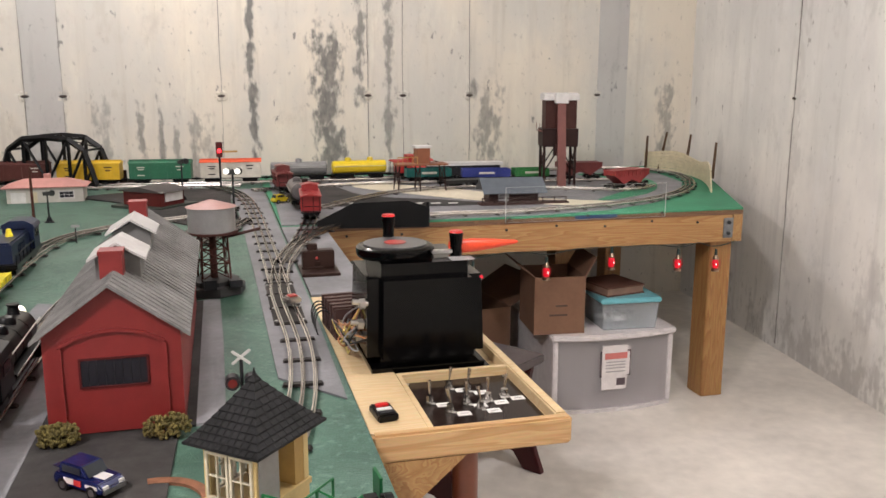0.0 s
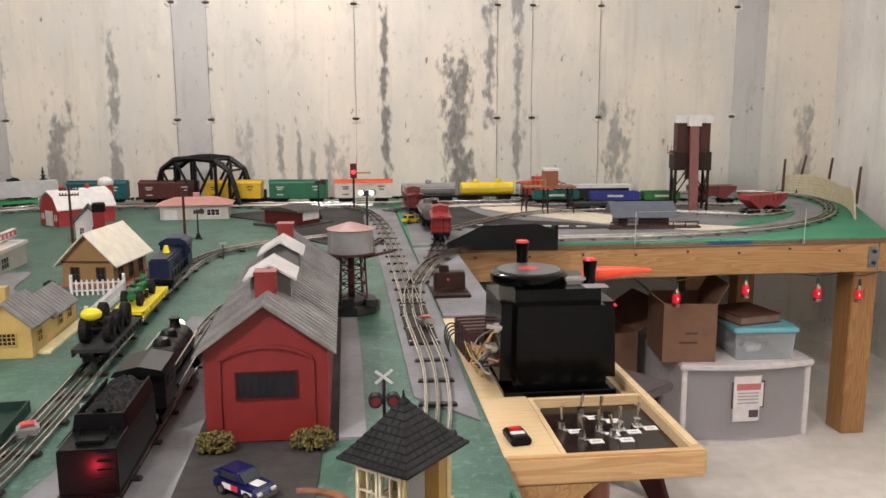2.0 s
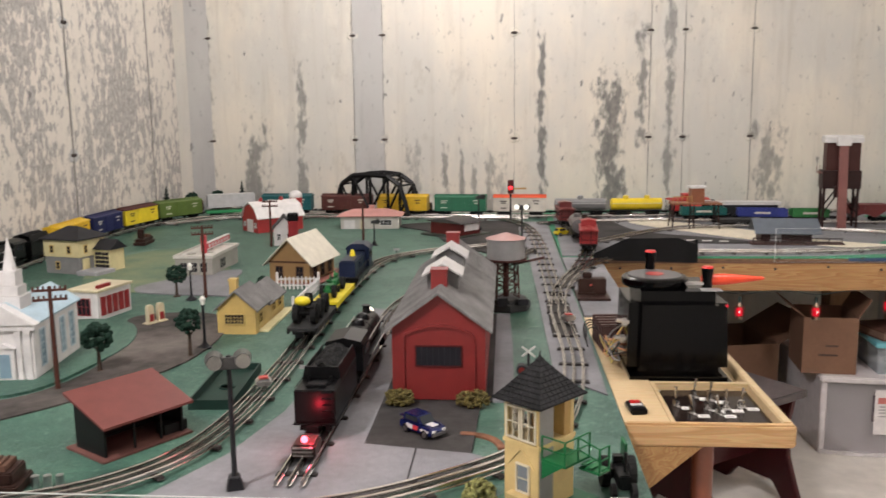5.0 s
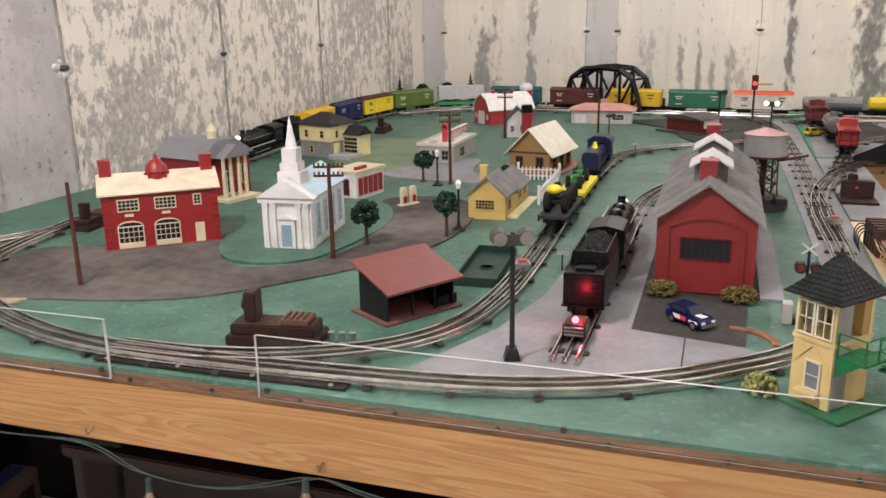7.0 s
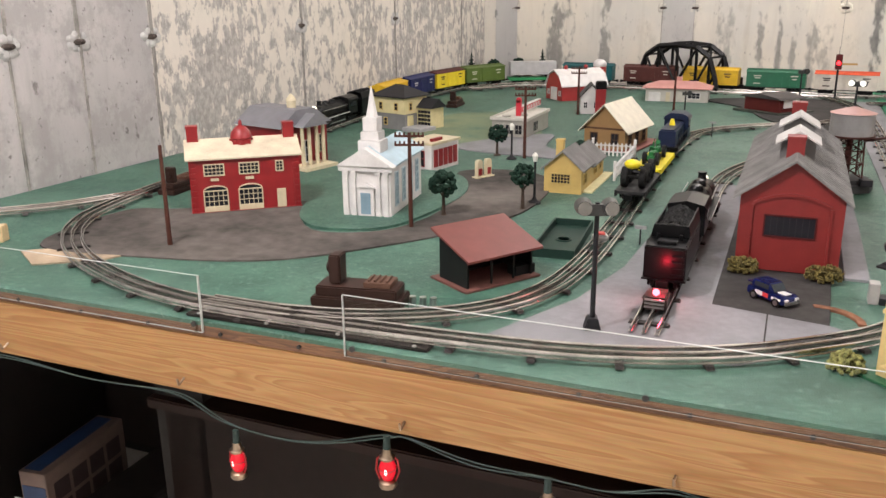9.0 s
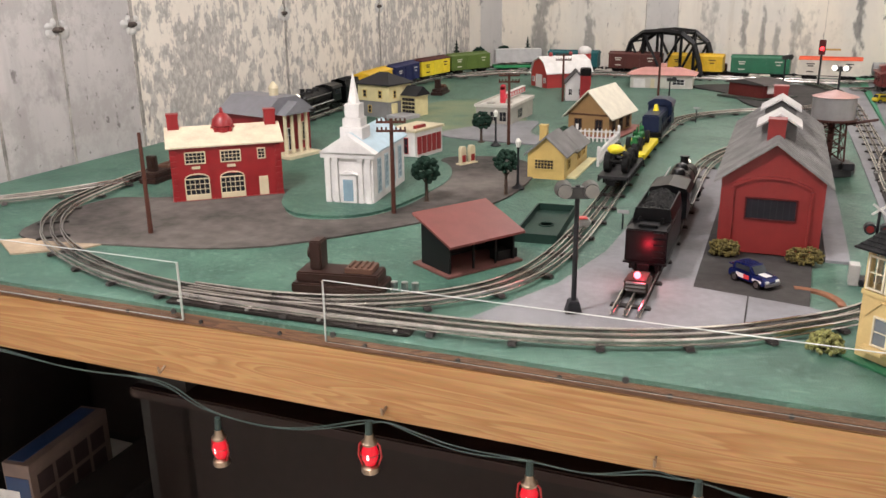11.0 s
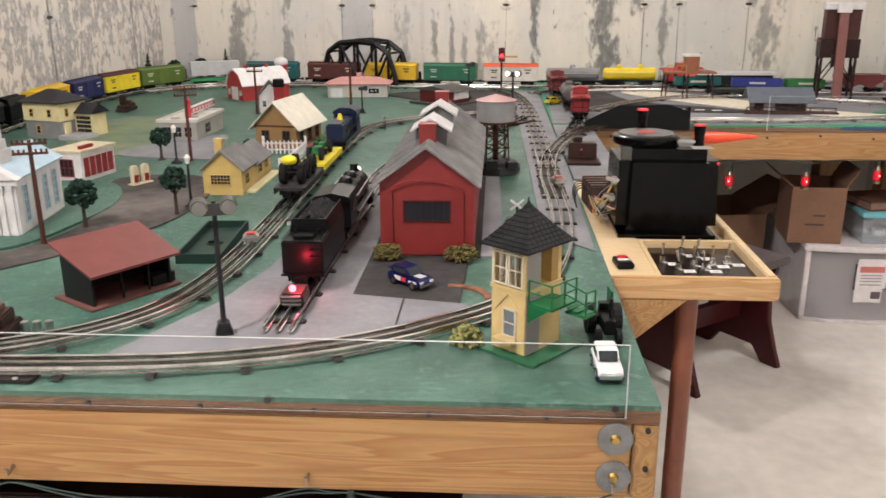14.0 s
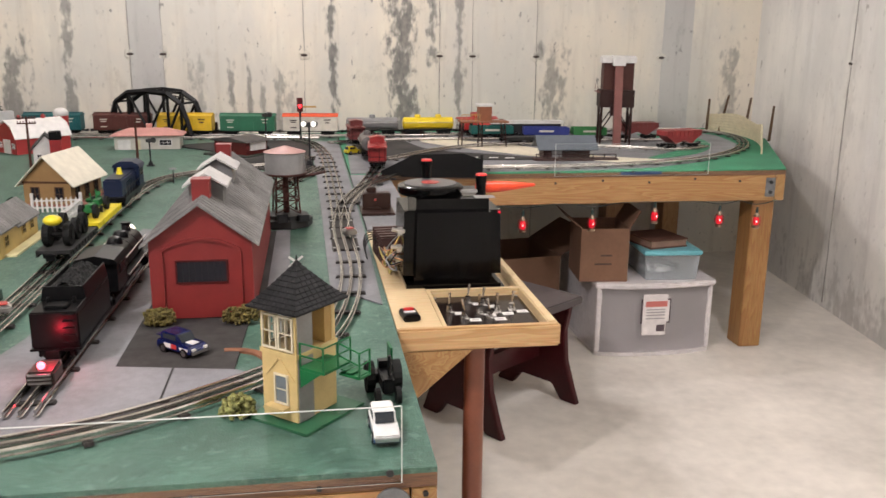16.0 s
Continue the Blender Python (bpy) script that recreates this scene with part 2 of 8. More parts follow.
def wall(name, a, c, mat, label, seams=(), strips=(), ties=(), tz=0.985, sw=1.0, lump=1.0):
    """A wall from a to c whose room side is on the right of that line: local x runs along it, y points away from the room."""
    a, c = Vector((*a, 0)), Vector((*c, 0))
    L = (c - a).length
    m = Matrix.Translation(a) @ Matrix.Rotation(math.atan2(c.y - a.y, c.x - a.x), 4, "Z") 
    bm = B()
    box(bm, -0.2, 0, 0, L + 0.2, 0.2, CZ)
    w = solid(name, bm, mat, label, "wall", m=m, kind="structure")
    for u0, u1 in strips:
        part("strip", bx(u0, -0.003, 0.01, u1, 0.05, CZ - 0.01), conc_strip, w, "grey filler strip of concrete")
    for u in seams:
        bm = B()
        rnd = random.Random(round(u * 100))
        z = 0.02
        while z < CZ - 0.15:
            h = rnd.uniform(0.05, 0.2)
            x = u + rnd.uniform(-0.002, 0.002)
            box(bm, x - sw * rnd.uniform(0.0012, 0.0034), -0.0025 - rnd.uniform(0, 0.002), z, x + sw * rnd.uniform(0.0012, 0.0034), 0.02, z + h)
            z += h
        part("seam", bm, seam_mat, w, "rough dark form seam")
    for u in ties:
        for zz in (tz, tz + 0.487):
            rnd = random.Random(round(u * 1000 + zz * 10))
            bm = B()
            for k in range(9):
                a = k * 0.7 + rnd.uniform(-0.2, 0.2)
                r = lump * rnd.uniform(0.008, 0.014)
                ball(bm, (u + 1.25 * lump * 0.017 * math.cos(a), 0.001, zz + lump * 0.015 * math.sin(a)), r, rnd.uniform(0.7, 1.1), 0.45, rnd.uniform(0.6, 1.0), 7, 5)
            part("broken_concrete", bm, mat if lump < 1.1 else conc_strip, w, "crumbled concrete round a tie end")
            bm = B()
            ball(bm, (u, -0.002, zz), 0.009 * lump, 2.0, 0.5, 0.7, 8, 6)
            cyl(bm, (u, 0.01, zz), (u + 0.004, -0.012, zz + 0.002), 0.004, n=6)
            part("tie_end", bm, tie_mat, w, "rusty snapped tie end")
    return w


wn = wall("wall_north", NW, NE, conc_n, "bare poured concrete wall with dark damp stains",
          seams=(0.868, 1.01, 1.63, 2.255, 2.412, 2.72), strips=((0.06, 0.17), (0.87, 1.01), (3.35, 3.5)), ties=(0.17, 0.87, 1.01, 1.63, 2.255, 2.412, 2.72, 3.35), lump=0.95, sw=0.5)
ww = wall("wall_west", SW, NW, conc_w, "mottled whitish poured concrete wall with form seams", seams=(2.975, 3.168, 3.405, 4.094, 4.76, 5.43), ties=(2.975, 3.168, 3.405, 4.094, 4.76), tz=0.965, sw=1.5, lump=1.15)
we = wall("wall_east", NE, SE, conc_e, "bare grey poured concrete wall", seams=(0.95, 1.75, 2.5), ties=(0.95, 1.75), sw=0.35, lump=0.7)
wsouth = wall("wall_south", SE, SW, conc_e, "bare poured concrete wall")


def floor_material():
    m = material("concrete_floor", (0.76, 0.72, 0.66), 0.5, var=0.16, scale=2.6, bump=0.12, bscale=90)
    return m


floor_mat = floor_material()
ceil_mat = material("ceiling_board", (0.62, 0.58, 0.52), 0.9, var=0.06, scale=6)
solid("floor", bx(-2.1, -2.9, -0.2, 2.6, 3.4, 0), floor_mat, "smooth pale grey concrete floor", "floor", kind="structure")
solid("ceiling", bx(-2.1, -2.9, CZ, 2.6, 3.4, CZ + 0.2), ceil_mat, "plain pale ceiling boards", "ceiling", kind="structure")
lamp_e = material("lamp_glow", (1, 1, 1), emit=(1, 0.94, 0.9), strength=20)
porcelain = material("porcelain", (0.75, 0.73, 0.7), 0.25)
for lx, ly, watts in ((-0.2, 2.35, 48), (-0.95, -0.8, 135), (1.1, 0.4, 44)):
    cl = thing("ceiling_bulb", lx, ly, CZ, 0, "bare bulb in a white porcelain ceiling holder", "lamp", "ceiling lamps")
    bm = B()
    lathe(bm, [(0.06, 0), (0.058, -0.015), (0.03, -0.03), (0.025, -0.045)], 24)
    part("holder", bm, porcelain, cl, smooth=True)
    bm = B()
    lathe(bm, [(0.013, -0.046), (0.016, -0.06), (0.03, -0.085), (0.028, -0.105), (0.012, -0.118)], 20)
    bl = part("bulb", bm, lamp_e, cl, "glowing warm bulb", smooth=True)
    bl.visible_shadow = False
    ld = bpy.data.lights.new("bulb_light", "POINT")
    ld.shadow_soft_size, ld.energy, ld.color = 0.07, watts, (1.0, 0.945, 0.96)
    lo = new("bulb_light", ld)
    lo.matrix_basis = pose(lx, ly, CZ - 0.09)

# ---- tables ----
def wood_material(name, light, dark, along="x", scale=1.0, rough=0.45):
    m = bpy.data.materials.new(name)
    m.use_nodes = True
    nt = m.node_tree
    b = nt.nodes["Principled BSDF"]
    b.inputs["Roughness"].default_value = rough
    tc = nt.nodes.new("ShaderNodeTexCoord")
    mp = nt.nodes.new("ShaderNodeMapping")
    s = {"x": (0.9, 14, 14), "z": (14, 14, 0.9), "y": (14, 0.9, 14)}[along]
    mp.inputs["Scale"].default_value = tuple(v * scale for v in s)
    nt.links.new(tc.outputs["Object"], mp.inputs[0])
    n = nt.nodes.new("ShaderNodeTexNoise")
    n.inputs["Scale"].default_value = 1.8
    n.inputs["Detail"].default_value = 2
    n.inputs["Distortion"].default_value = 1.1
    nt.links.new(mp.outputs[0], n.inputs["Vector"])
    mu = nt.nodes.new("ShaderNodeMath")
    mu.operation = "MULTIPLY"
    mu.inputs[1].default_value = 9.0
    nt.links.new(n.outputs["Fac"], mu.inputs[0])
    fr = nt.nodes.new("ShaderNodeMath")
    fr.operation = "FRACT"
    nt.links.new(mu.outputs[0], fr.inputs[0])
    ramp = nt.nodes.new("ShaderNodeValToRGB")
    e = ramp.color_ramp.elements
    e[0].position, e[0].color = 0.0, (*light, 1)
    e[1].position, e[1].color = 0.82, (*dark, 1)
    q = e.new(0.97)
    q.color = (*light, 1)
    nt.links.new(fr.outputs[0], ramp.inputs[0])
    n2 = nt.nodes.new("ShaderNodeTexNoise")
    n2.inputs["Scale"].default_value = 60
    nt.links.new(mp.outputs[0], n2.inputs["Vector"])
    mx = nt.nodes.new("ShaderNodeMix")
    mx.data_type = "RGBA"
    mx.blend_type = "MULTIPLY"
    mx.inputs[0].default_value = 0.35
    nt.links.new(ramp.outputs[0], mx.inputs[6])
    nt.links.new(n2.outputs["Color"], mx.inputs[7])
    nt.links.new(mx.outputs[2], b.inputs["Base Color"])
    return m


pine = wood_material("pine_x", (0.49, 0.285, 0.115), (0.37, 0.175, 0.06))
pine_z = wood_material("pine_z", (0.44, 0.24, 0.085), (0.33, 0.15, 0.05), "z")
pine_y = wood_material("pine_y", (0.46, 0.28, 0.11), (0.34, 0.17, 0.06), "y")
ply_edge = wood_material("plywood_edge", (0.24, 0.12, 0.06), (0.12, 0.06, 0.035), "x", 3, 0.6)
birch = wood_material("pale_wood", (0.76, 0.60, 0.36), (0.68, 0.49, 0.26), "x", 1.4, 0.4)
pale_pine = wood_material("pale_pine", (0.66, 0.44, 0.22), (0.52, 0.30, 0.12), "x", 1.2, 0.4)


def felt_material():
    """Green felt ground mat: dusty pale patches, darker damp ones and coarse flecks."""
    m = material("green_mat", (0.055, 0.134, 0.094), 0.52, var=0.25, scale=16, bump=0.8, bscale=380, color2=(0.02, 0.068, 0.05))
    nt = m.node_tree
    b = nt.nodes["Principled BSDF"]
    src = b.inputs["Base Color"].links[0].from_socket
    tc = nt.nodes.new("ShaderNodeTexCoord")
    for scale, lo, hi, amount, c in ((5.0, 0.5, 0.68, 0.5, (0.10, 0.18, 0.14)), (9.0, 0.56, 0.72, 0.55, (0.028, 0.085, 0.058)), (95.0, 0.55, 0.64, 0.5, (0.15, 0.25, 0.20)), (70.0, 0.56, 0.66, 0.6, (0.015, 0.05, 0.036))):
        n = nt.nodes.new("ShaderNodeTexNoise")
        n.inputs["Scale"].default_value = scale
        n.inputs["Detail"].default_value = 7
        n.inputs["Roughness"].default_value = 0.65
        nt.links.new(tc.outputs["Object"], n.inputs["Vector"])
        mr = nt.nodes.new("ShaderNodeMapRange")
        nt.links.new(n.outputs["Fac"], mr.inputs[0])
        mr.inputs[1].default_value, mr.inputs[2].default_value, mr.inputs[4].default_value = lo, hi, amount
        mx = nt.nodes.new("ShaderNodeMix")
        mx.data_type = "RGBA"
        nt.links.new(mr.outputs[0], mx.inputs[0])
        nt.links.new(src, mx.inputs[6])
        mx.inputs[7].default_value = (*c, 1)
        src = mx.outputs[2]
    nt.links.new(src, b.inputs["Base Color"])
    return m


green = felt_material()
green_b = material("green_paint_bright", (0.035, 0.23, 0.12), 0.7, var=0.12, scale=10, bump=0.2, bscale=300)
steel = material("galvanised_steel", (0.24, 0.25, 0.26), 0.5, metal=0.6, var=0.2, scale=60)
dark_metal = material("dark_metal", (0.05, 0.05, 0.05), 0.5, metal=0.6)


def screw(parent, x, y, z, r=0.004):
    part("screw", cy((x, y, z), (x, y - 0.003, z), r, n=8), dark_metal, parent)


main = thing("layout_table", 0, 0, 0, 0, "low wooden layout table with green top and pine frame", "table")
bm = B()
prism(bm, [(-1.72, FY), (RX, FY), (RX, 2.94), (-1.60, 2.96)], "z", T - 0.006, T)
part("top", bm, green, main, "green matted top with worn patches")
bm = B()
prism(bm, [(-1.72, FY), (RX, FY), (RX, 2.94), (-1.60, 2.96)], "z", T - 0.021, T - 0.006)
part("plywood", bm, ply_edge, main, "brown plywood edge")
fb = part("front_rail", bx(-1.72, FY, T - 0.111, RX - 0.028, FY + 0.038, T - 0.021), pine, main, "grained pine front board", bevel=0.002)
part("end_rail", bx(RX - 0.026, FY, T - 0.111, RX, 2.9, T - 0.021), pine_y, main, "pine side board", bevel=0.002)
part("back_rail", bx(-1.58, 2.88, T - 0.111, RX - 0.03, 2.92, T - 0.021), pine, main)
for lx, ly in ((-1.6, 0.75), (-1.5, 2.7), (0.02, 1.2), (0.02, 2.7), (-0.8, 1.5)):
    part("leg", bx(lx, ly, 0, lx + 0.089, ly + 0.089, T - 0.0212), pine_z, main, bevel=0.003)
for k in range(15):
    screw(main, -1.66 + k * 0.122, FY - 0.0005, T - 0.013 + 0.002 * math.sin(k * 7.1), 0.0028)
for zz in (T - 0.038, T - 0.083):
    wsh = part("washer", cy((RX - 0.045, FY, zz), (RX - 0.045, FY - 0.003, zz), 0.0185, n=28), steel, main, "large grey steel washer")
    part("screw", cy((RX - 0.045, FY - 0.003, zz), (RX - 0.045, FY - 0.007, zz), 0.006, 0.004, n=8), pl("brass", (0.55, 0.38, 0.12), 0.35, metal=1.0), wsh)
    screw(main, RX - 0.012, FY, zz + 0.01, 0.003)
side = thing("side_table", 0, 0, 0, 0, "pine-framed side table with bright green top", "table")
SQ = [(RX + 0.003, GY), (1.635, GY), (2.04, 2.6), (2.06, 3.06), (RX + 0.003, 3.06)]
bm = B()
prism(bm, SQ, "z", T - 0.005, T)
part("top", bm, green_b, side, "bright green painted top")
bm = B()
prism(bm, SQ, "z", T - 0.02, T - 0.005)
part("plywood", bm, ply_edge, side)
part("front_rail", bx(RX + 0.004, GY, T - 0.108, 1.60, GY + 0.038, T - 0.02), pine, side, "grained pine board", bevel=0.002)
bm = B()
prism(bm, [(1.602, GY), (1.635, GY), (2.03, 2.58), (2.0, 2.6)], "z", T - 0.108, T - 0.02)
part("end_rail", bm, pine_y, side, "pine end board")
for lx, ly in ((1.548, GY + 0.04), (1.72, 2.9), (1.14, GY + 0.36), (0.72, 2.9)):
    part("leg", bx(lx, ly, 0, lx + 0.08, ly + 0.089, T - 0.021), pine_z, side, "pine post leg", bevel=0.003)
bm = B()
box(bm, 1.565, GY - 0.003, T - 0.095, 1.60, GY, T - 0.03)
br = part("bracket", bm, steel, side, "grey steel bracket", bevel=0.001)
for zz in (T - 0.045, T - 0.08):
    part("bolt", cy((1.583, GY - 0.003, zz), (1.583, GY - 0.008, zz), 0.006, n=8), dark_metal, br)
for k in range(8):
    screw(side, 0.35 + k * 0.16, GY - 0.0005, T - 0.035 + 0.006 * math.sin(k * 3.3), 0.004)

tp_ = thing("blue_tape", 1.12, GY, T - 0.015, 0, "strip of dark blue tape on the side table edge", "tape")
part("strip", bx(-0.07, -0.0016, 0.002, 0.07, -0.0002, 0.012), material("blue_tape", (0.02, 0.05, 0.14), 0.5), tp_)

# ---- ground patches on the table ----
asphalt = material("painted_road", (0.055, 0.052, 0.05), 0.85, var=0.3, scale=7, bump=0.2, color2=(0.02, 0.019, 0.019))
apron = material("grey_apron", (0.21, 0.21, 0.225), 0.75, var=0.18, scale=9, bump=0.35, bscale=250)
town_road = material("worn_road", (0.125, 0.11, 0.1), 0.85, var=0.3, scale=5, bump=0.25, color2=(0.02, 0.018, 0.017))
cream_road = pl("cream_board", (0.72, 0.66, 0.52), 0.6)
plastic_base = pl("dull_green_base", (0.045, 0.13, 0.075), 0.6)


SHEETS = [0]


def sheet(name, pts, mat, label, z=T + 0.0015, h=0.0012, step=0.03, straight=False):
    """A thin painted or cut sheet with a smooth or straight outline, lying on the table."""
    q = [(p.x, p.y) for p in spline(pts, step, closed=True)[:-1]] if not straight else pts
    SHEETS[0] += 1
    bm = B()
    prism(bm, q, "z", T, z + h + 0.00025 * (SHEETS[0] % 7))
    return solid(name, bm, mat, label, "ground sheet", kind="structure")


sheet("road_town", [(-1.33, 0.06), (-1.1, 0.07), (-0.9, 0.13), (-0.76, 0.27), (-0.66, 0.42), (-0.60, 0.6), (-0.62, 0.85), (-0.72, 0.95), (-0.86, 0.9), (-0.80, 0.72),
                    (-0.76, 0.52), (-0.80, 0.36), (-0.92, 0.31), (-1.02, 0.42), (-1.05, 0.5), (-1.25, 0.36), (-1.36, 0.3)], town_road, "dark grey painted road", step=0.02)
sheet("road_station", [(-0.98, 1.18), (-0.62, 1.13), (-0.60, 1.2), (-0.75, 1.28), (-0.80, 1.5), (-0.95, 1.35)], apron, "grey paved forecourt")
sheet("apron_yard", [(-0.47, -0.055), (-0.30, -0.035), (-0.16, -0.015), (-0.05, 0.07), (-0.03, 0.135), (-0.055, 0.1495), (-0.205, 0.1775), (-0.205, 0.95), (-0.32, 1.0), (-0.335, 0.6), (-0.35, 0.3), (-0.385, 0.13)], apron, "rough grey painted yard", straight=True)
sheet("apron_engine", [(-0.2045, 0.178), (-0.055, 0.150), (-0.048, 0.36), (-0.03, 0.36), (-0.03, 0.95), (-0.215, 0.95)], asphalt, "dark painted ground round the engine house", z=T + 0.0006, straight=True)
sheet("yard_joint", [(-0.1325, 0.045), (-0.1305, 0.045), (-0.1305, 0.162), (-0.1325, 0.162)], asphalt, "dark joint line in the yard", z=T + 0.0022, straight=True)
sheet("strip_pale", [(-0.0295, 0.36), (0.005, 0.36), (0.004, 0.7), (0.0, 0.95), (-0.0295, 0.95)], apron, "pale blue-grey strip", straight=True)
sheet("strip_main", [(0.075, 0.5), (0.155, 0.40), (0.16, 0.9), (0.16, 2.6), (0.03, 2.6), (0.06, 2.0), (0.07, 1.2)], apron, "grey painted track bed", straight=True)
sheet("strip_side", [(0.17, 1.75), (0.95, 1.755), (1.2, 1.8), (1.42, 1.92), (1.62, 2.1), (1.80, 2.4), (1.86, 2.7), (1.78, 2.95), (0.2, 2.9)], apron, "grey painted track bed", straight=True)
sheet("dark_road", [(0.3, 2.15), (0.55, 2.02), (0.85, 2.0), (0.75, 2.12), (0.5, 2.3), (0.4, 2.7), (0.25, 2.7)], asphalt, "black road with white dashes", z=T + 0.003)
arc_in = [(-0.066 + 0.046 * math.cos(radians(a)), 0.17 + 0.046 * math.sin(radians(a))) for a in range(0, 100, 9)]
arc_out = [(-0.066 + 0.056 * math.cos(radians(a)), 0.17 + 0.058 * math.sin(radians(a))) for a in range(99, -1, -9)]
sheet("rust_mark", arc_in + arc_out, material("rust_paint", (0.24, 0.10, 0.05), 0.85, var=0.3, scale=60), "curved rusty brown mark on the mat", straight=True)
sheet("lawn_pale", [(-1.26, 1.5), (-1.25, 1.78), (-1.12, 1.9), (-0.95, 1.75), (-0.83, 1.5), (-0.84, 1.34), (-0.95, 1.2), (-1.1, 1.16)], material("pale_olive_mat", (0.17, 0.19, 0.10), 0.7, var=0.3, scale=9, bump=0.6, bscale=380, color2=(0.06, 0.13, 0.085)), "faded olive patch of ground mat", z=T + 0.0008)
eb = thing("edge_board", 0, 0, 0, 0, "grey painted board between table and control shelf", "board")
part("board", bx(RX + 0.003, 0.953, T - 0.016, 0.285, GY - 0.003, T), apron, eb, bevel=0.001)
for yy in (1.1, 1.5):
    part("cleat", bx(RX + 0.001, yy, T - 0.045, 0.27, yy + 0.03, T - 0.0161), pine_y, eb, "pine cleat under the board")
dash_m = pl("white_dash", (0.7, 0.69, 0.66), 0.6)
dashes = thing("road_markings", 0, 0, 0, 0, "row of white painted road dashes", "road marking")
for k in range(7):
    part("dash", bx(0.40 + 0.055 * k, 2.10 - 0.012 * k, T + 0.002, 0.432 + 0.055 * k, 2.112 - 0.012 * k, T + 0.0068), dash_m, dashes)
sheet("green_island", [(1.25, 2.0), (1.5, 2.12), (1.68, 2.4), (1.7, 2.7), (1.5, 2.75), (1.62, 2.4)], green_b, "green infield patch", z=T + 0.003)
sheet("ballast_back", [(-0.2, 2.0), (0.02, 1.75), (0.04, 2.3), (0.02, 2.6), (-0.2, 2.62), (-0.45, 2.5), (-0.3, 2.3)], asphalt, "dark painted track bed area")
sheet("bare_patch", [(-1.33, 0.02), (-1.25, -0.03), (-1.16, 0.035), (-1.13, 0.10), (-1.2, 0.115)], material("bare_wood", (0.42, 0.32, 0.22), 0.85, var=0.3, scale=14), "bare tan patch of table", straight=True)
sheet("lawn_chapel", [(-1.02, 0.42), (-0.93, 0.33), (-0.81, 0.37), (-0.77, 0.52), (-0.77, 0.7), (-0.85, 0.85), (-1.0, 0.85), (-1.06, 0.6)], green, "green lawn sheet", z=T + 0.0035)
sheet("road_cream", [(0.5, 2.55), (0.62, 2.6), (0.85, 2.4), (1.05, 2.1), (1.3, 1.93), (1.25, 1.87), (0.98, 1.98), (0.75, 2.2)], cream_road, "cream coloured road board", z=T + 0.004, step=0.02)

# ---- tracks ----
rail_m = material("tin_rail", (0.62, 0.59, 0.56), 0.16, metal=0.97, var=0.2, scale=30)
rail_d = material("dark_centre_rail", (0.42, 0.39, 0.36), 0.25, metal=0.9, var=0.2)
tie_m = material("track_tie", (0.022, 0.017, 0.015), 0.6, metal=0.3, var=0.3, scale=30)


def tie_mesh():
    bm = B()
    prism(bm, [(-0.0275, 0), (-0.025, 0.004), (0.025, 0.004), (0.0275, 0)], "x", -0.005, 0.005)
    return mesh_from(bm, "tie", tie_m)


TIE = tie_mesh()


def rail_mesh(pts, off, w, z0, z1):
    """A bar of tubular section along pts, off to the left by off."""
    bm = B()
    n = len(pts)
    rows = []
    for i, p in enumerate(pts):
        t = (pts[min(i + 1, n - 1)] - pts[max(i - 1, 0)]).normalized()
        q = Vector((-t.y, t.x, 0))
        c = p + q * off
        sec = [(-w * 1.7, z0), (-w * 1.7, z0 + 0.001), (-w * 0.5, z0 + 0.0015), (-w, z1 - 0.0015), (-w * 0.5, z1), (w * 0.5, z1), (w, z1 - 0.0015), (w * 0.5, z0 + 0.0015), (w * 1.7, z0 + 0.001), (w * 1.7, z0)]
        rows.append([bm.verts.new((c.x + q.x * a, c.y + q.y * a, z)) for a, z in sec])
    for r, s in zip(rows, rows[1:]):
        for k in range(len(r) - 1):
            bm.faces.new((r[k], r[k + 1], s[k + 1], s[k]))
    bm.faces.new(rows[0])
    bm.faces.new(rows[-1])
    return bm


TRACKS = []


def track(pts, label, closed=False, every=5, ties=True):
    q = spline(pts, 0.02, closed)
    t = thing("track", 0, 0, 0, 0, label, "model track", "tracks")
    for off, m, nm in ((-0.0165, rail_m, "rail"), (0.0, rail_d, "centre_rail"), (0.0165, rail_m, "rail")):
        part(nm, rail_mesh(q, off, 0.0017, T + 0.006, T + 0.0145), m, t, smooth=True)
    if ties:
        for i in range(2, len(q) - 1, every):
            o = new("tie", TIE)
            o.parent = t
            o.matrix_basis = pose(q[i].x, q[i].y, T + 0.0025, 0, 0, heading(q[i - 1], q[i + 1]))
    TRACKS.append(q)
    return q


LOOP = [(0.112, 1.0), (0.115, 0.6), (0.085, 0.33), (0.025, 0.16), (-0.08, 0.055), (-0.2, -0.02), (-0.35, -0.066), (-0.55, -0.085), (-0.75, -0.092), (-0.9, -0.086), (-1.03, -0.056),
        (-1.17, 0.005), (-1.28, 0.085), (-1.35, 0.17), (-1.395, 0.28), (-1.425, 0.5), (-1.46, 1.0), (-1.495, 1.5), (-1.53, 2.0), (-1.51, 2.4), (-1.41, 2.68), (-1.2, 2.84), (-0.9, 2.855),
        (-0.3, 2.79), (0.2, 2.75), (0.7, 2.76), (1.2, 2.86), (1.6, 2.94), (1.83, 2.88), (1.905, 2.68), (1.83, 2.4), (1.66, 2.14), (1.45, 1.96), (1.2, 1.85), (0.9, 1.795), (0.6, 1.79), (0.38, 1.74), (0.24, 1.56), (0.15, 1.3)]
loop = track(LOOP, "three-rail tinplate model track loop on dark ties", True)
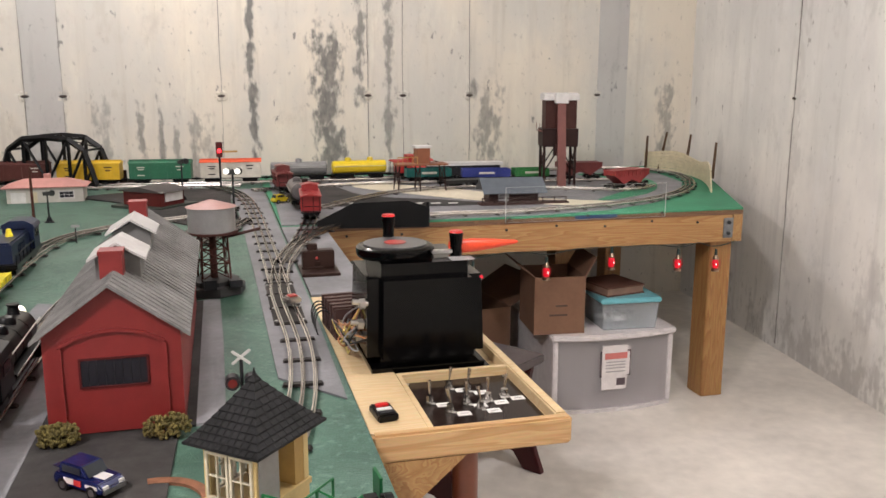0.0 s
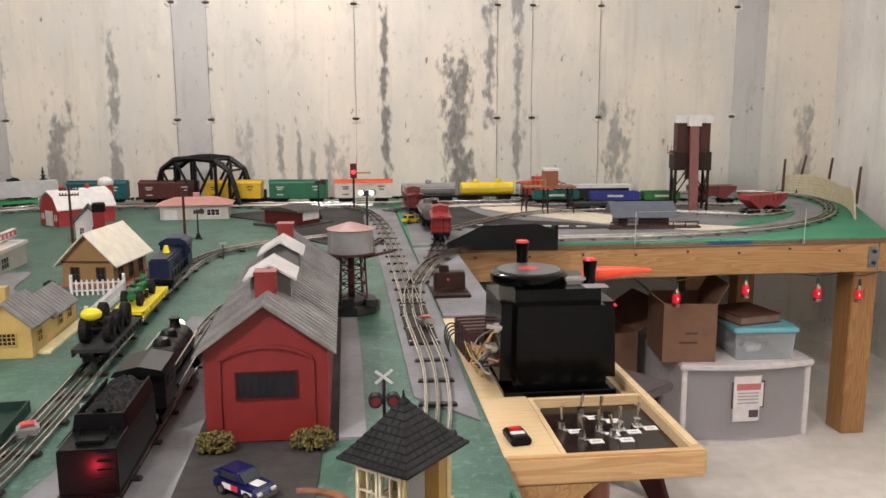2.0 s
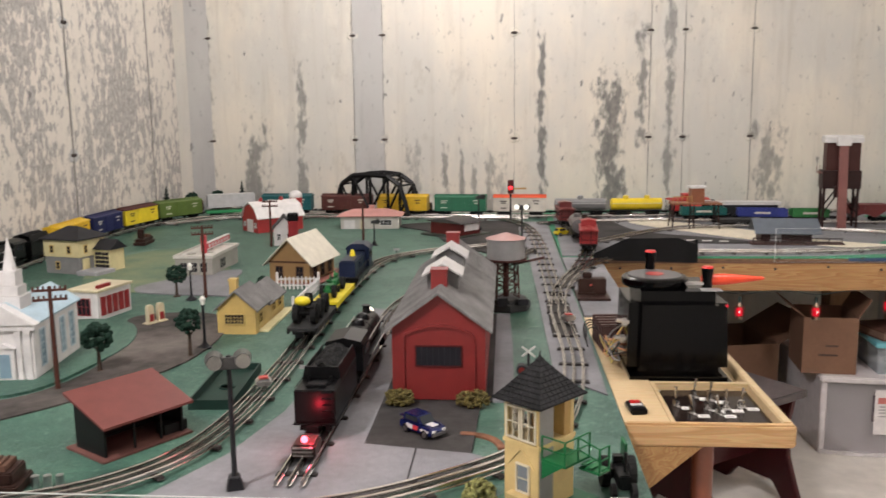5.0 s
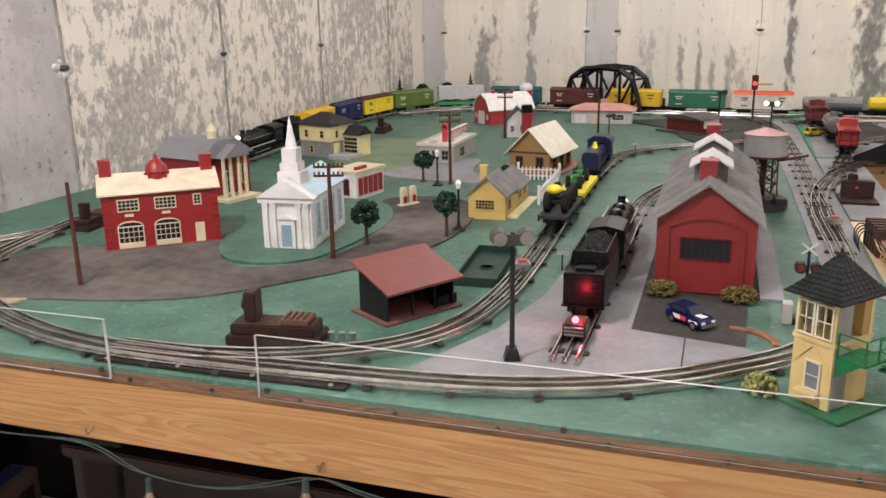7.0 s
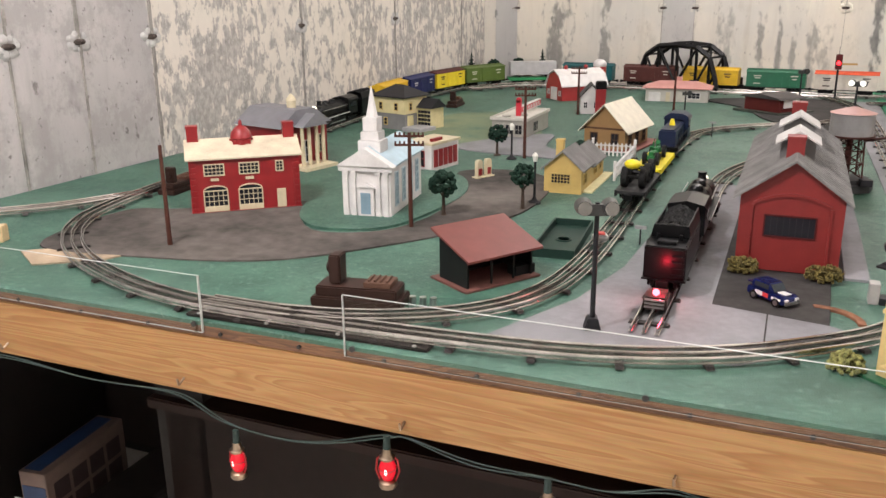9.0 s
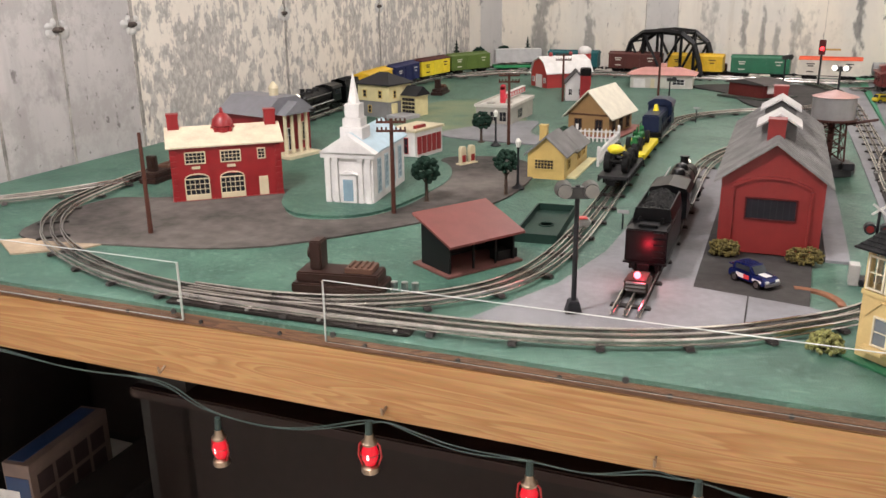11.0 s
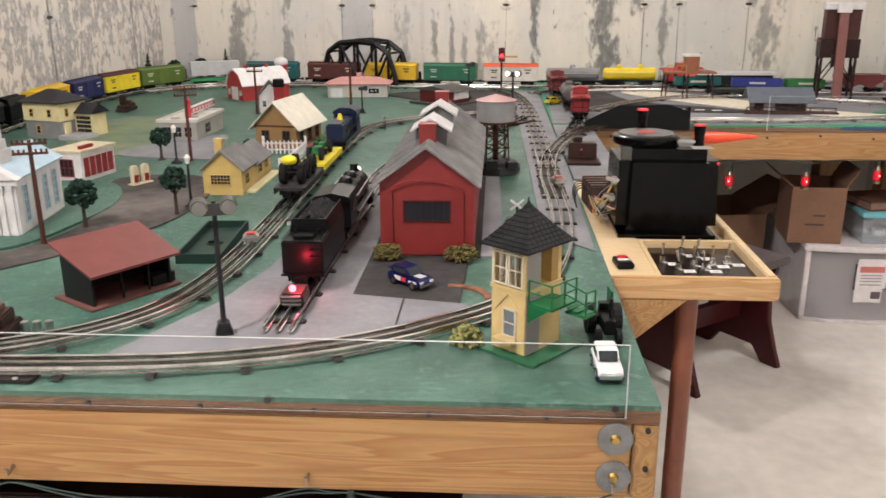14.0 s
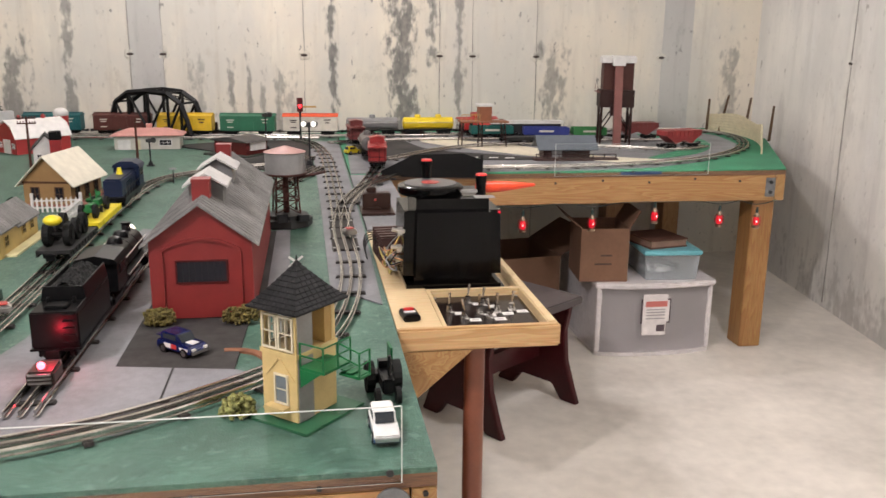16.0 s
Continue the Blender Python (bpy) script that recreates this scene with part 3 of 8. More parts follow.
track([(-0.86, -0.082), (-0.74, -0.078), (-0.62, -0.050), (-0.51, 0.012), (-0.44, 0.11), (-0.412, 0.26), (-0.408, 0.5), (-0.415, 0.85), (-0.42, 1.1), (-0.41, 1.45), (-0.37, 1.66), (-0.24, 1.82), (-0.06, 1.93), (0.06, 2.1)], "tinplate branch track through the town")
track([(-0.274, 0.03), (-0.272, 0.3), (-0.27, 0.56), (-0.268, 0.9), (-0.245, 1.08), (-0.19, 1.24), (-0.1, 1.42), (0.0, 1.62), (0.08, 1.85)], "tinplate siding track beside the engine house")
track([(0.112, 1.04), (0.11, 1.5), (0.10, 2.1), (0.06, 2.45), (-0.03, 2.66)], "tinplate track running to the back wall")
track([(0.135, 1.22), (0.2, 1.5), (0.26, 1.85), (0.27, 2.2), (0.22, 2.55)], "tinplate spur track on grey bed")
track([(0.12, 2.5), (0.4, 2.58), (0.7, 2.6), (1.0, 2.55), (1.3, 2.52), (1.6, 2.5)], "tinplate siding track on the side table")
track([(0.3, 2.0), (0.6, 2.32), (0.9, 2.42), (1.2, 2.3), (1.45, 2.2), (1.62, 2.3)], "tinplate inner track on the side table")
track([(-1.41, 0.42), (-1.5, 0.26), (-1.66, 0.1)], "tinplate stub track by the wall")
track([(-1.44, 2.5), (-1.2, 2.72), (-0.8, 2.74), (-0.3, 2.7), (0.1, 2.66)], "tinplate passing track at the back")
base_bk = pl("switch_base_black", (0.018, 0.014, 0.012), 0.55)
for x, y, rz, L in ((-0.69, -0.090, 1, 0.36), (0.113, 0.9, 90, 0.3)):
    sb_ = thing("track_turnout", x, y, T + 0.0005, rz, "flat black track turnout with silver rivets", "turnout", "turnouts")
    part("plate", bx(-L / 2, -0.027, 0, L / 2, 0.027, 0.0042), base_bk, sb_, bevel=0.0015)
    for q in (-1, 1):
        for k in range(4):
            part("rivet", cy((-L / 2 + 0.02 + k * (L - 0.04) / 3, q * 0.0225, 0.0042), (-L / 2 + 0.02 + k * (L - 0.04) / 3, q * 0.0225, 0.0058), 0.003, n=8), pl("silver_metal", (0.6, 0.6, 0.6), 0.3, metal=1.0), sb_)
brown = pl("brown_bakelite", (0.035, 0.018, 0.014), 0.45)
red_glow = pl("red_lens", (0.9, 0.03, 0.02), 0.3, emit=(1, 0.02, 0.03), strength=2)
silver = pl("silver_metal", (0.6, 0.6, 0.6), 0.3, metal=1.0)


def switch_machine(x, y, rz, s=1.0, disc=True):
    """A track switch motor: stepped brown housing with a lantern disc."""
    t = thing("switch_motor", x, y, T, rz, "dark brown switch motor box beside the track", "switch motor", "switch motors")
    bm = B()
    box(bm, -0.055 * s, -0.022 * s, 0, 0.05 * s, 0.022 * s, 0.012 * s)
    box(bm, -0.05 * s, -0.018 * s, 0.012 * s, 0.045 * s, 0.018 * s, 0.024 * s)
    part("housing", bm, brown, t, bevel=0.002)
    bm = B()
    box(bm, 0.006 * s, -0.014 * s, 0.024 * s, 0.038 * s, 0.014 * s, 0.03 * s)
    for k in range(4):
        box(bm, (0.010 + 0.007 * k) * s, -0.011 * s, 0.03 * s, (0.0125 + 0.007 * k) * s, 0.011 * s, 0.0325 * s)
    part("cover", bm, pl("brown_light", (0.12, 0.065, 0.045), 0.5), t, bevel=0.0008)
    if disc:
        bm = B()
        box(bm, -0.036 * s, -0.01 * s, 0.024 * s, -0.022 * s, 0.012 * s, 0.058 * s)
        cyl(bm, (-0.036 * s, 0.001, 0.042 * s), (-0.040 * s, 0.001, 0.042 * s), 0.008 * s, n=12)
        part("signal_plate", bm, brown, t, bevel=0.002)
    for k in range(3):
        part("terminal", cy((0.058 * s + k * 0.012 * s, 0.004, 0), (0.058 * s + k * 0.012 * s, 0.004, 0.012 * s), 0.004 * s, n=10), silver, t)
    return t


switch_machine(-0.665, 0.012, 9, 1.25)
for x, y, rz in ((-1.38, 0.50, 95), (-1.32, 2.02, 95), (-0.32, 2.86, 0), (0.28, 2.85, 0), (0.5, 2.86, 0), (0.95, 2.95, 8), (0.3, 2.42, 90), (0.20, 1.2, 80), (-1.35, 2.98, 0)):
    switch_machine(x, y, rz)
for x, y in ((-0.411, 0.40), (0.125, 0.86)):
    t = thing("track_marker", x, y, T + 0.012, 20, "red and silver marker lantern on the switch", "switch lantern", "switch lanterns")
    part("body", bx(-0.013, -0.013, 0, 0.013, 0.013, 0.012), silver, t, bevel=0.003)
    part("lens", bx(-0.008, -0.008, 0.0122, 0.008, 0.008, 0.0145), pl("dull_red", (0.45, 0.06, 0.05), 0.4), t, "red lens", bevel=0.001)

bu_ = thing("track_bumper", -0.273, 0.125, T + 0.0148, 90, "dark track bumper with lit red lamp", "track bumper")
part("body", bx(-0.022, -0.016, -0.004, 0.018, 0.016, 0.014), pl("bumper_brown", (0.06, 0.045, 0.04), 0.4), bu_, bevel=0.003)
for k in range(3):
    part("step", bx(-0.0245, -0.013, 0.0 + k * 0.005, -0.022, 0.013, 0.0025 + k * 0.005), silver, bu_)
part("plate", bx(0.02, -0.012, 0.004, 0.026, 0.012, 0.012), silver, bu_)
bm = B()
ball(bm, (-0.012, 0, 0.019), 0.0048)
part("lamp", bm, pl("bumper_red", (0.5, 0.01, 0.015), 0.3, emit=(1, 0.12, 0.17), strength=6.0), bu_, "glowing red bumper lamp", smooth=True)
rl_ = bpy.data.lights.new("bumper_light", "POINT")
rl_.shadow_soft_size, rl_.energy, rl_.color = 0.004, 0.11, (1, 0.03, 0.06)
new("bumper_light", rl_).matrix_basis = pose(-0.273, 0.146, T + 0.05)

# ---- rolling stock: local x is the way it runs, z = 0 on the rail ----
RZ = T + 0.0148
wheel_m = pl("wheel_black", (0.012, 0.012, 0.012), 0.45, metal=0.5)
black = pl("black_plastic", (0.0045, 0.0045, 0.005), 0.33)
coal_m = pl("coal", (0.012, 0.012, 0.012), 0.7, bump=1.0, bscale=400)


def truck(parent, x):
    bm = B()
    for s in (-1, 1):
        box(bm, x - 0.028, s * 0.021 - 0.002, 0.004, x + 0.028, s * 0.021 + 0.002, 0.014)
    box(bm, x - 0.008, -0.02, 0.008, x + 0.008, 0.02, 0.017)
    tr = part("truck", bm, black, parent, bevel=0.001)
    for dx in (-0.018, 0.018):
        bm = B()
        for s in (-1, 1):
            cyl(bm, (x + dx, s * 0.014, 0.0095), (x + dx, s * 0.0185, 0.0095), 0.0095, n=14)
        cyl(bm, (x + dx, -0.016, 0.0095), (x + dx, 0.016, 0.0095), 0.002, n=6)
        part("wheelset", bm, wheel_m, tr)


def couplers(parent, L):
    for s in (-1, 1):
        bm = B()
        box(bm, s * (L / 2 - 0.004) - 0.012, -0.004, 0.010, s * (L / 2 - 0.004) + 0.012, 0.004, 0.016)
        box(bm, s * (L / 2 + 0.006) - 0.003, -0.008, 0.008, s * (L / 2 + 0.006) + 0.003, 0.008, 0.019)
        part("coupler", bm, black, parent)


def at_rail(x, y, rz, name, label, cat, group=""):
    return thing(name, x, y, RZ, rz, label, cat, group)


def boxcar(x, y, rz, color, cname, roof=None, rname=None, L=0.25, ends=None):
    t = at_rail(x, y, rz, "boxcar", "%s ribbed model boxcar with sliding door" % cname.replace("_", " "), "boxcar", "train cars")
    m = pl("car_" + cname, color, 0.45)
    W, z0, z1 = 0.031, 0.017, 0.076
    h = L / 2 - 0.012
    bm = B()
    box(bm, -h, -W, z0, h, W, z1)
    for s in (-1, 1):
        for k in range(17):
            u = -h + 0.006 + k * (2 * h - 0.012) / 16
            if abs(u) > 0.028:
                box(bm, u - 0.0012, s * W - 0.001, z0 + 0.003, u + 0.0012, s * W + 0.001, z1 - 0.002)
        for k in range(6):
            zz = z0 + 0.007 + k * 0.009
            box(bm, s * h - 0.0012, -W + 0.003, zz, s * h + 0.0012, W - 0.003, zz + 0.003)
    part("body", bm, m, t)
    rm = pl("car_" + rname, roof, 0.5) if roof else m
    bm = B()
    prism(bm, [(-W - 0.002, z1), (-W - 0.001, z1 + 0.003), (0, z1 + 0.010), (W + 0.001, z1 + 0.003), (W + 0.002, z1)], "x", -h - 0.003, h + 0.003)
    rf = part("roof", bm, rm, t)
    bm = B()
    box(bm, -h - 0.004, -0.005, z1 + 0.0105, h + 0.004, 0.005, z1 + 0.0125)
    part("roof_walk", bm, rm, rf)
    for s in (-1, 1):
        bm = B()
        box(bm, -0.026, s * (W + 0.0012) - 0.0014, z0 + 0.001, 0.026, s * (W + 0.0012) + 0.0014, z1 - 0.001)
        door = part("sliding_door", bm, m, t)
        for k in range(5):
            part("rib", bx(-0.023, s * (W + 0.0024) - 0.0008, z0 + 0.006 + k * 0.011, 0.023, s * (W + 0.0024) + 0.0008, z0 + 0.008 + k * 0.011), m, door)
        dk = pl("print_dark", (0.05, 0.04, 0.04), 0.6) if sum(color) > 0.5 else pl("print_pale", (0.6, 0.57, 0.5), 0.6)
        for u, zz, w in ((-0.072, z0 + 0.044, 0.028), (-0.072, z0 + 0.032, 0.018), (0.07, z0 + 0.042, 0.03), (0.07, z0 + 0.034, 0.022), (0.07, z0 + 0.012, 0.026)):
            if abs(u) + w < h:
                part("lettering_bar", bx(u - w / 2, s * (W + 0.0014) - 0.0006, zz, u + w / 2, s * (W + 0.0014) + 0.0006, zz + 0.0042), dk, t)
    part("underframe", bx(-h, -0.012, 0.012, h, 0.012, 0.0168), black, t)
    truck(t, -h + 0.042)
    truck(t, h - 0.042)
    couplers(t, L)
    return t


def flatcar(x, y, rz, color, cname, L=0.25, label=None):
    t = at_rail(x, y, rz, "flatcar", label or "%s model flatcar with stake pockets" % cname, "flatcar", "train cars")
    h = L / 2 - 0.012
    bm = B()
    box(bm, -h, -0.03, 0.016, h, 0.03, 0.022)
    for s in (-1, 1):
        box(bm, -h, s * 0.029 - 0.0015, 0.010, h, s * 0.029 + 0.0015, 0.0225)
        for k in range(9):
            u = -h + 0.012 + k * (2 * h - 0.024) / 8
            box(bm, u - 0.002, s * 0.0315 - 0.0012, 0.013, u + 0.002, s * 0.0315 + 0.0012, 0.021)
    part("deck", bm, pl("flat_" + cname, color, 0.5), t)
    truck(t, -h + 0.042)
    truck(t, h - 0.042)
    couplers(t, L)
    return t


def tankcar(x, y, rz, color, cname, domes=1, L=0.24):
    t = at_rail(x, y, rz, "tank_car", "%s model tank car with %s on top" % (cname, "domes" if domes > 1 else "a dome"), "tank car", "train cars")
    h = L / 2 - 0.012
    m = pl("tank_" + cname, color, 0.35)
    bm = B()
    cyl(bm, (-h + 0.004, 0, 0.046), (h - 0.004, 0, 0.046), 0.025, n=20)
    for s in (-1, 1):
        ball(bm, (s * (h - 0.004), 0, 0.046), 0.025, 0.3, 1, 1, 20, 8)
    tk = part("tank", bm, m, t, smooth=True)
    for k in range(domes):
        u = 0 if domes == 1 else (-0.045 + 0.09 * k)
        bm = B()
        lathe(bm, [(0.013, 0), (0.013, 0.012), (0.011, 0.015), (0.004, 0.017)], 14, (u, 0, 0.067))
        part("dome", bm, m, tk, smooth=True)
    for s in (-1, 1):
        part("handrail", cy((-h, s * 0.0275, 0.05), (h, s * 0.0275, 0.05), 0.0011, n=6), silver, t)
    part("underframe", bx(-h - 0.004, -0.024, 0.014, h + 0.004, 0.024, 0.02), black, t)
    truck(t, -h + 0.04)
    truck(t, h - 0.04)
    couplers(t, L)
    return t


def caboose(x, y, rz, color, cname, L=0.19, cupola=0.0):
    t = at_rail(x, y, rz, "caboose", "%s model caboose with cupola and end platforms" % cname.replace("_", " "), "caboose", "train cars")
    m = pl("car_" + cname, color, 0.4)
    h = L / 2 - 0.03
    bm = B()
    box(bm, -h, -0.028, 0.017, h, 0.028, 0.062)
    for s in (-1, 1):
        for k in range(13):
            u = -h + 0.003 + k * (2 * h - 0.006) / 12
            box(bm, u - 0.0008, s * 0.028 - 0.0008, 0.018, u + 0.0008, s * 0.028 + 0.0008, 0.061)
    part("body", bm, m, t)
    bm = B()
    prism(bm, [(-0.031, 0.062), (-0.03, 0.0645), (0, 0.071), (0.03, 0.0645), (0.031, 0.062)], "x", -h - 0.024, h + 0.024)
    for k in range(9):
        u = -h - 0.015 + k * (2 * h + 0.03) / 8
        prism(bm, [(-0.0305, 0.0642), (0, 0.0722), (0.0305, 0.0642)], "x", u - 0.0007, u + 0.0007)
    rf = part("roof", bm, m, t)
    bm = B()
    box(bm, cupola - 0.022, -0.024, 0.068, cupola + 0.022, 0.024, 0.086)
    prism(bm, [(-0.027, 0.086), (0, 0.091), (0.027, 0.086)], "x", cupola - 0.025, cupola + 0.025)
    part("cupola", bm, m, rf)
    for s in (-1, 1):
        for u in (-0.035, 0.0, 0.035):
            part("window", bx(u - 0.007, s * 0.0288 - 0.0008, 0.036, u + 0.007, s * 0.0288 + 0.0008, 0.05), pl("dark_window", (0.02, 0.02, 0.025), 0.15), t)
        bm = B()
        box(bm, s * (h + 0.012) - 0.012, -0.026, 0.014, s * (h + 0.012) + 0.012, 0.026, 0.018)
        for q in (-0.024, 0.024):
            cyl(bm, (s * (h + 0.022), q, 0.018), (s * (h + 0.022), q, 0.062), 0.001, n=6)
        cyl(bm, (s * (h + 0.022), -0.024, 0.034), (s * (h + 0.022), 0.024, 0.034), 0.001, n=6)
        cyl(bm, (s * (h + 0.022), -0.006, 0.018), (s * (h + 0.022), -0.006, 0.062), 0.001, n=6)
        part("platform", bm, black, t)
    truck(t, -h + 0.02)
    truck(t, h - 0.02)
    couplers(t, L)
    return t


def gondola(x, y, rz, color, cname, L=0.2):
    t = at_rail(x, y, rz, "gondola", "%s open model gondola car" % cname.replace("_", " "), "gondola", "train cars")
    h = L / 2 - 0.012
    m = pl("car_" + cname, color, 0.45)
    bm = B()
    box(bm, -h, -0.029, 0.016, h, 0.029, 0.02)
    for s in (-1, 1):
        box(bm, -h, s * 0.029 - 0.0012, 0.02, h, s * 0.029 + 0.0012, 0.047)
        box(bm, s * h - 0.0012, -0.029, 0.02, s * h + 0.0012, 0.029, 0.047)
        for k in range(11):
            u = -h + k * 2 * h / 10
            box(bm, u - 0.0015, s * 0.0305 - 0.001, 0.018, u + 0.0015, s * 0.0305 + 0.001, 0.046)
    part("body", bm, m, t)
    for s in (-1, 1):
        part("lettering_bar", bx(-0.03, s * 0.0318 - 0.0006, 0.028, 0.03, s * 0.0318 + 0.0006, 0.036), pl("print_pale", (0.6, 0.57, 0.5), 0.6), t)
    truck(t, -h + 0.036)
    truck(t, h - 0.036)
    couplers(t, L)
    return t


def hopper(x, y, rz, color, cname, L=0.2):
    t = at_rail(x, y, rz, "hopper_car", "%s ribbed model hopper car" % cname.replace("_", " "), "hopper car", "train cars")
    h = L / 2 - 0.01
    m = pl("car_" + cname, color, 0.45)
    bm = B()
    prism(bm, [(-h, 0.066), (-h, 0.05), (-h * 0.45, 0.016), (-0.005, 0.03), (0.005, 0.03), (h * 0.45, 0.016), (h, 0.05), (h, 0.066)], "y", -0.029, 0.029)
    for s in (-1, 1):
        for k in range(9):
            u = -h + 0.004 + k * (2 * h - 0.008) / 8
            box(bm, u - 0.0015, s * 0.03 - 0.0014, 0.045, u + 0.0015, s * 0.03 + 0.0014, 0.066)
        box(bm, -h, s * 0.03 - 0.0016, 0.064, h, s * 0.03 + 0.0016, 0.068)
    part("body", bm, m, t)
    truck(t, -h + 0.034)
    truck(t, h - 0.034)
    couplers(t, L)
    return t


def tender(x, y, rz, L=0.19):
    t = at_rail(x, y, rz, "tender", "black model tender heaped with coal", "tender", "train cars")
    h = L / 2 - 0.01
    bm = B()
    box(bm, -h, -0.029, 0.017, h, 0.029, 0.064)
    body = part("body", bm, black, t, bevel=0.0015)
    part("sill", bx(-h - 0.003, -0.031, 0.0145, h + 0.002, 0.031, 0.0168), black, t, bevel=0.0006)
    for s in (-1, 1):
        bm = B()
        prism(bm, [(s * 0.0285, 0.064), (s * 0.0262, 0.064), (s * 0.0225, 0.083), (s * 0.0245, 0.083)], "x", -h + 0.054, h)
        part("coal_board", bm, black, body, bevel=0.0006)
        part("grab_rail", cy((-h + 0.004, s * 0.0275, 0.067), (-h + 0.05, s * 0.0275, 0.067), 0.0008, n=6), black, body)
        for k in range(22):
            part("rivet", cy((-h + 0.006 + k * (2 * h - 0.012) / 21, s * 0.0288, 0.060), (-h + 0.006 + k * (2 * h - 0.012) / 21, s * 0.0297, 0.060), 0.0009, 0.0005, n=6), black, body)
    bm = B()
    prism(bm, [(-0.0285, 0.064), (0.0285, 0.064), (0.0245, 0.083), (-0.0245, 0.083)], "x", -h + 0.05, -h + 0.054)
    part("bulkhead", bm, black, body, bevel=0.0006)
    rnd = random.Random(5)
    bm = B()
    g = 36
    vs = [[bm.verts.new((-h + 0.055 + (2 * h - 0.06) * i / g, -0.0215 + 0.043 * j / 18, 0.0745 + 0.009 * math.sin(math.pi * j / 18) + rnd.uniform(0, 0.0046))) for j in range(19)] for i in range(g + 1)]
    for i in range(g):
        for j in range(18):
            bm.faces.new((vs[i][j], vs[i + 1][j], vs[i + 1][j + 1], vs[i][j + 1]))
    part("coal", bm, coal_m, body, "heaped black coal")
    part("hatch", bx(-h + 0.012, -0.014, 0.064, -h + 0.03, 0.014, 0.0685), black, body, bevel=0.001)
    for s in (-1, 1):
        part("vent_pipe", cy((-h + 0.04, s * 0.016, 0.064), (-h + 0.04, s * 0.016, 0.072), 0.003, 0.0022, n=8), black, body)
    for k in range(5):
        part("ladder_rung", bx(-h - 0.0032, -0.024, 0.024 + k * 0.009, -h - 0.0005, -0.010, 0.0255 + k * 0.009), black, body)
    truck(t, -h + 0.032)
    truck(t, h - 0.032)
    couplers(t, L)
    return t


def steam_loco(x, y, rz, name="steam_engine"):
    t = at_rail(x, y, rz, name, "black model steam engine with side rods and handrails", "steam engine")
    bm = B()
    cyl(bm, (-0.05, 0, 0.048), (0.122, 0, 0.048), 0.0245, n=24)
    cyl(bm, (0.122, 0, 0.048), (0.134, 0, 0.048), 0.0245, 0.021, n=24)
    boiler = part("boiler", bm, black, t, smooth=True)
    for u in (-0.01, 0.035, 0.08):
        part("band", cy((u, 0, 0.048), (u + 0.002, 0, 0.048), 0.0251, n=24), black, boiler)
    bm = B()
    lathe(bm, [(0.011, 0.0), (0.008, 0.004), (0.007, 0.014), (0.0085, 0.016), (0.0085, 0.018)], 14, (0.105, 0, 0.068))
    part("chimney", bm, black, boiler, smooth=True)
    for u in (0.015, 0.06):
        bm = B()
        lathe(bm, [(0.013, 0.0), (0.012, 0.006), (0.009, 0.011), (0.003, 0.013)], 14, (u, 0, 0.069))
        part("dome", bm, black, boiler, smooth=True)
    bm = B()
    box(bm, -0.115, -0.03, 0.026, -0.05, 0.03, 0.07)
    prism(bm, [(-0.033, 0.07), (-0.028, 0.077), (0, 0.083), (0.028, 0.077), (0.033, 0.07)], "x", -0.122, -0.045)
    cab = part("cab", bm, black, t)
    for s in (-1, 1):
        part("window", bx(-0.1, s * 0.0303 - 0.001, 0.05, -0.066, s * 0.0303 + 0.001, 0.064), pl("dark_window", (0.02, 0.02, 0.025), 0.15), cab)
        bm = B()
        cyl(bm, (-0.045, s * 0.027, 0.058), (0.13, s * 0.027, 0.058), 0.0011, n=6)
        part("handrail", bm, silver, t)
        part("running_board", bx(-0.05, s * 0.026 - 0.007, 0.033, 0.13, s * 0.026 + 0.007, 0.0355), black, t)
        part("white_edge", bx(-0.05, s * 0.0334 - 0.0005, 0.0332, 0.13, s * 0.0334 + 0.0005, 0.0353), pl("white_line", (0.75, 0.75, 0.73), 0.5), t)
        for k in range(4):
            u = -0.03 + k * 0.033
            bm = B()
            cyl(bm, (u, s * 0.014, 0.0155), (u, s * 0.0195, 0.0155), 0.0155, n=18)
            cyl(bm, (u, s * 0.0195, 0.0155), (u, s * 0.021, 0.0155), 0.0045, n=10)
            part("driving_wheel", bm, wheel_m, t)
        bm = B()
        box(bm, -0.03, s * 0.0225 - 0.001, 0.010, 0.115, s * 0.0225 + 0.001, 0.0135)
        part("side_rod", bm, silver, t)
        bm = B()
        cyl(bm, (0.1, s * 0.025, 0.018), (0.132, s * 0.025, 0.018), 0.0095, n=14)
        part("cylinder", bm, black, t)
    bm = B()
    lathe(bm, [(0.007, 0), (0.0085, 0.006), (0.006, 0.0075)], 12)
    bmesh.ops.rotate(bm, verts=bm.verts, matrix=Matrix.Rotation(radians(90), 3, "Y"))
    bmesh.ops.translate(bm, verts=bm.verts, vec=(0.134, 0, 0.066))
    part("headlamp", bm, pl("lamp_white", (0.9, 0.88, 0.8), 0.2, emit=(1, 0.9, 0.7), strength=1.5), t, "lit headlamp")
    bm = B()
    prism(bm, [(0.132, 0.02), (0.132, 0.003), (0.162, 0.003)], "y", -0.024, 0.024)
    box(bm, 0.118, -0.028, 0.018, 0.138, 0.028, 0.026)
    part("pilot", bm, black, t)
    part("frame", bx(-0.115, -0.011, 0.012, 0.135, 0.011, 0.03), black, t)
    truck(t, -0.085)
    return t


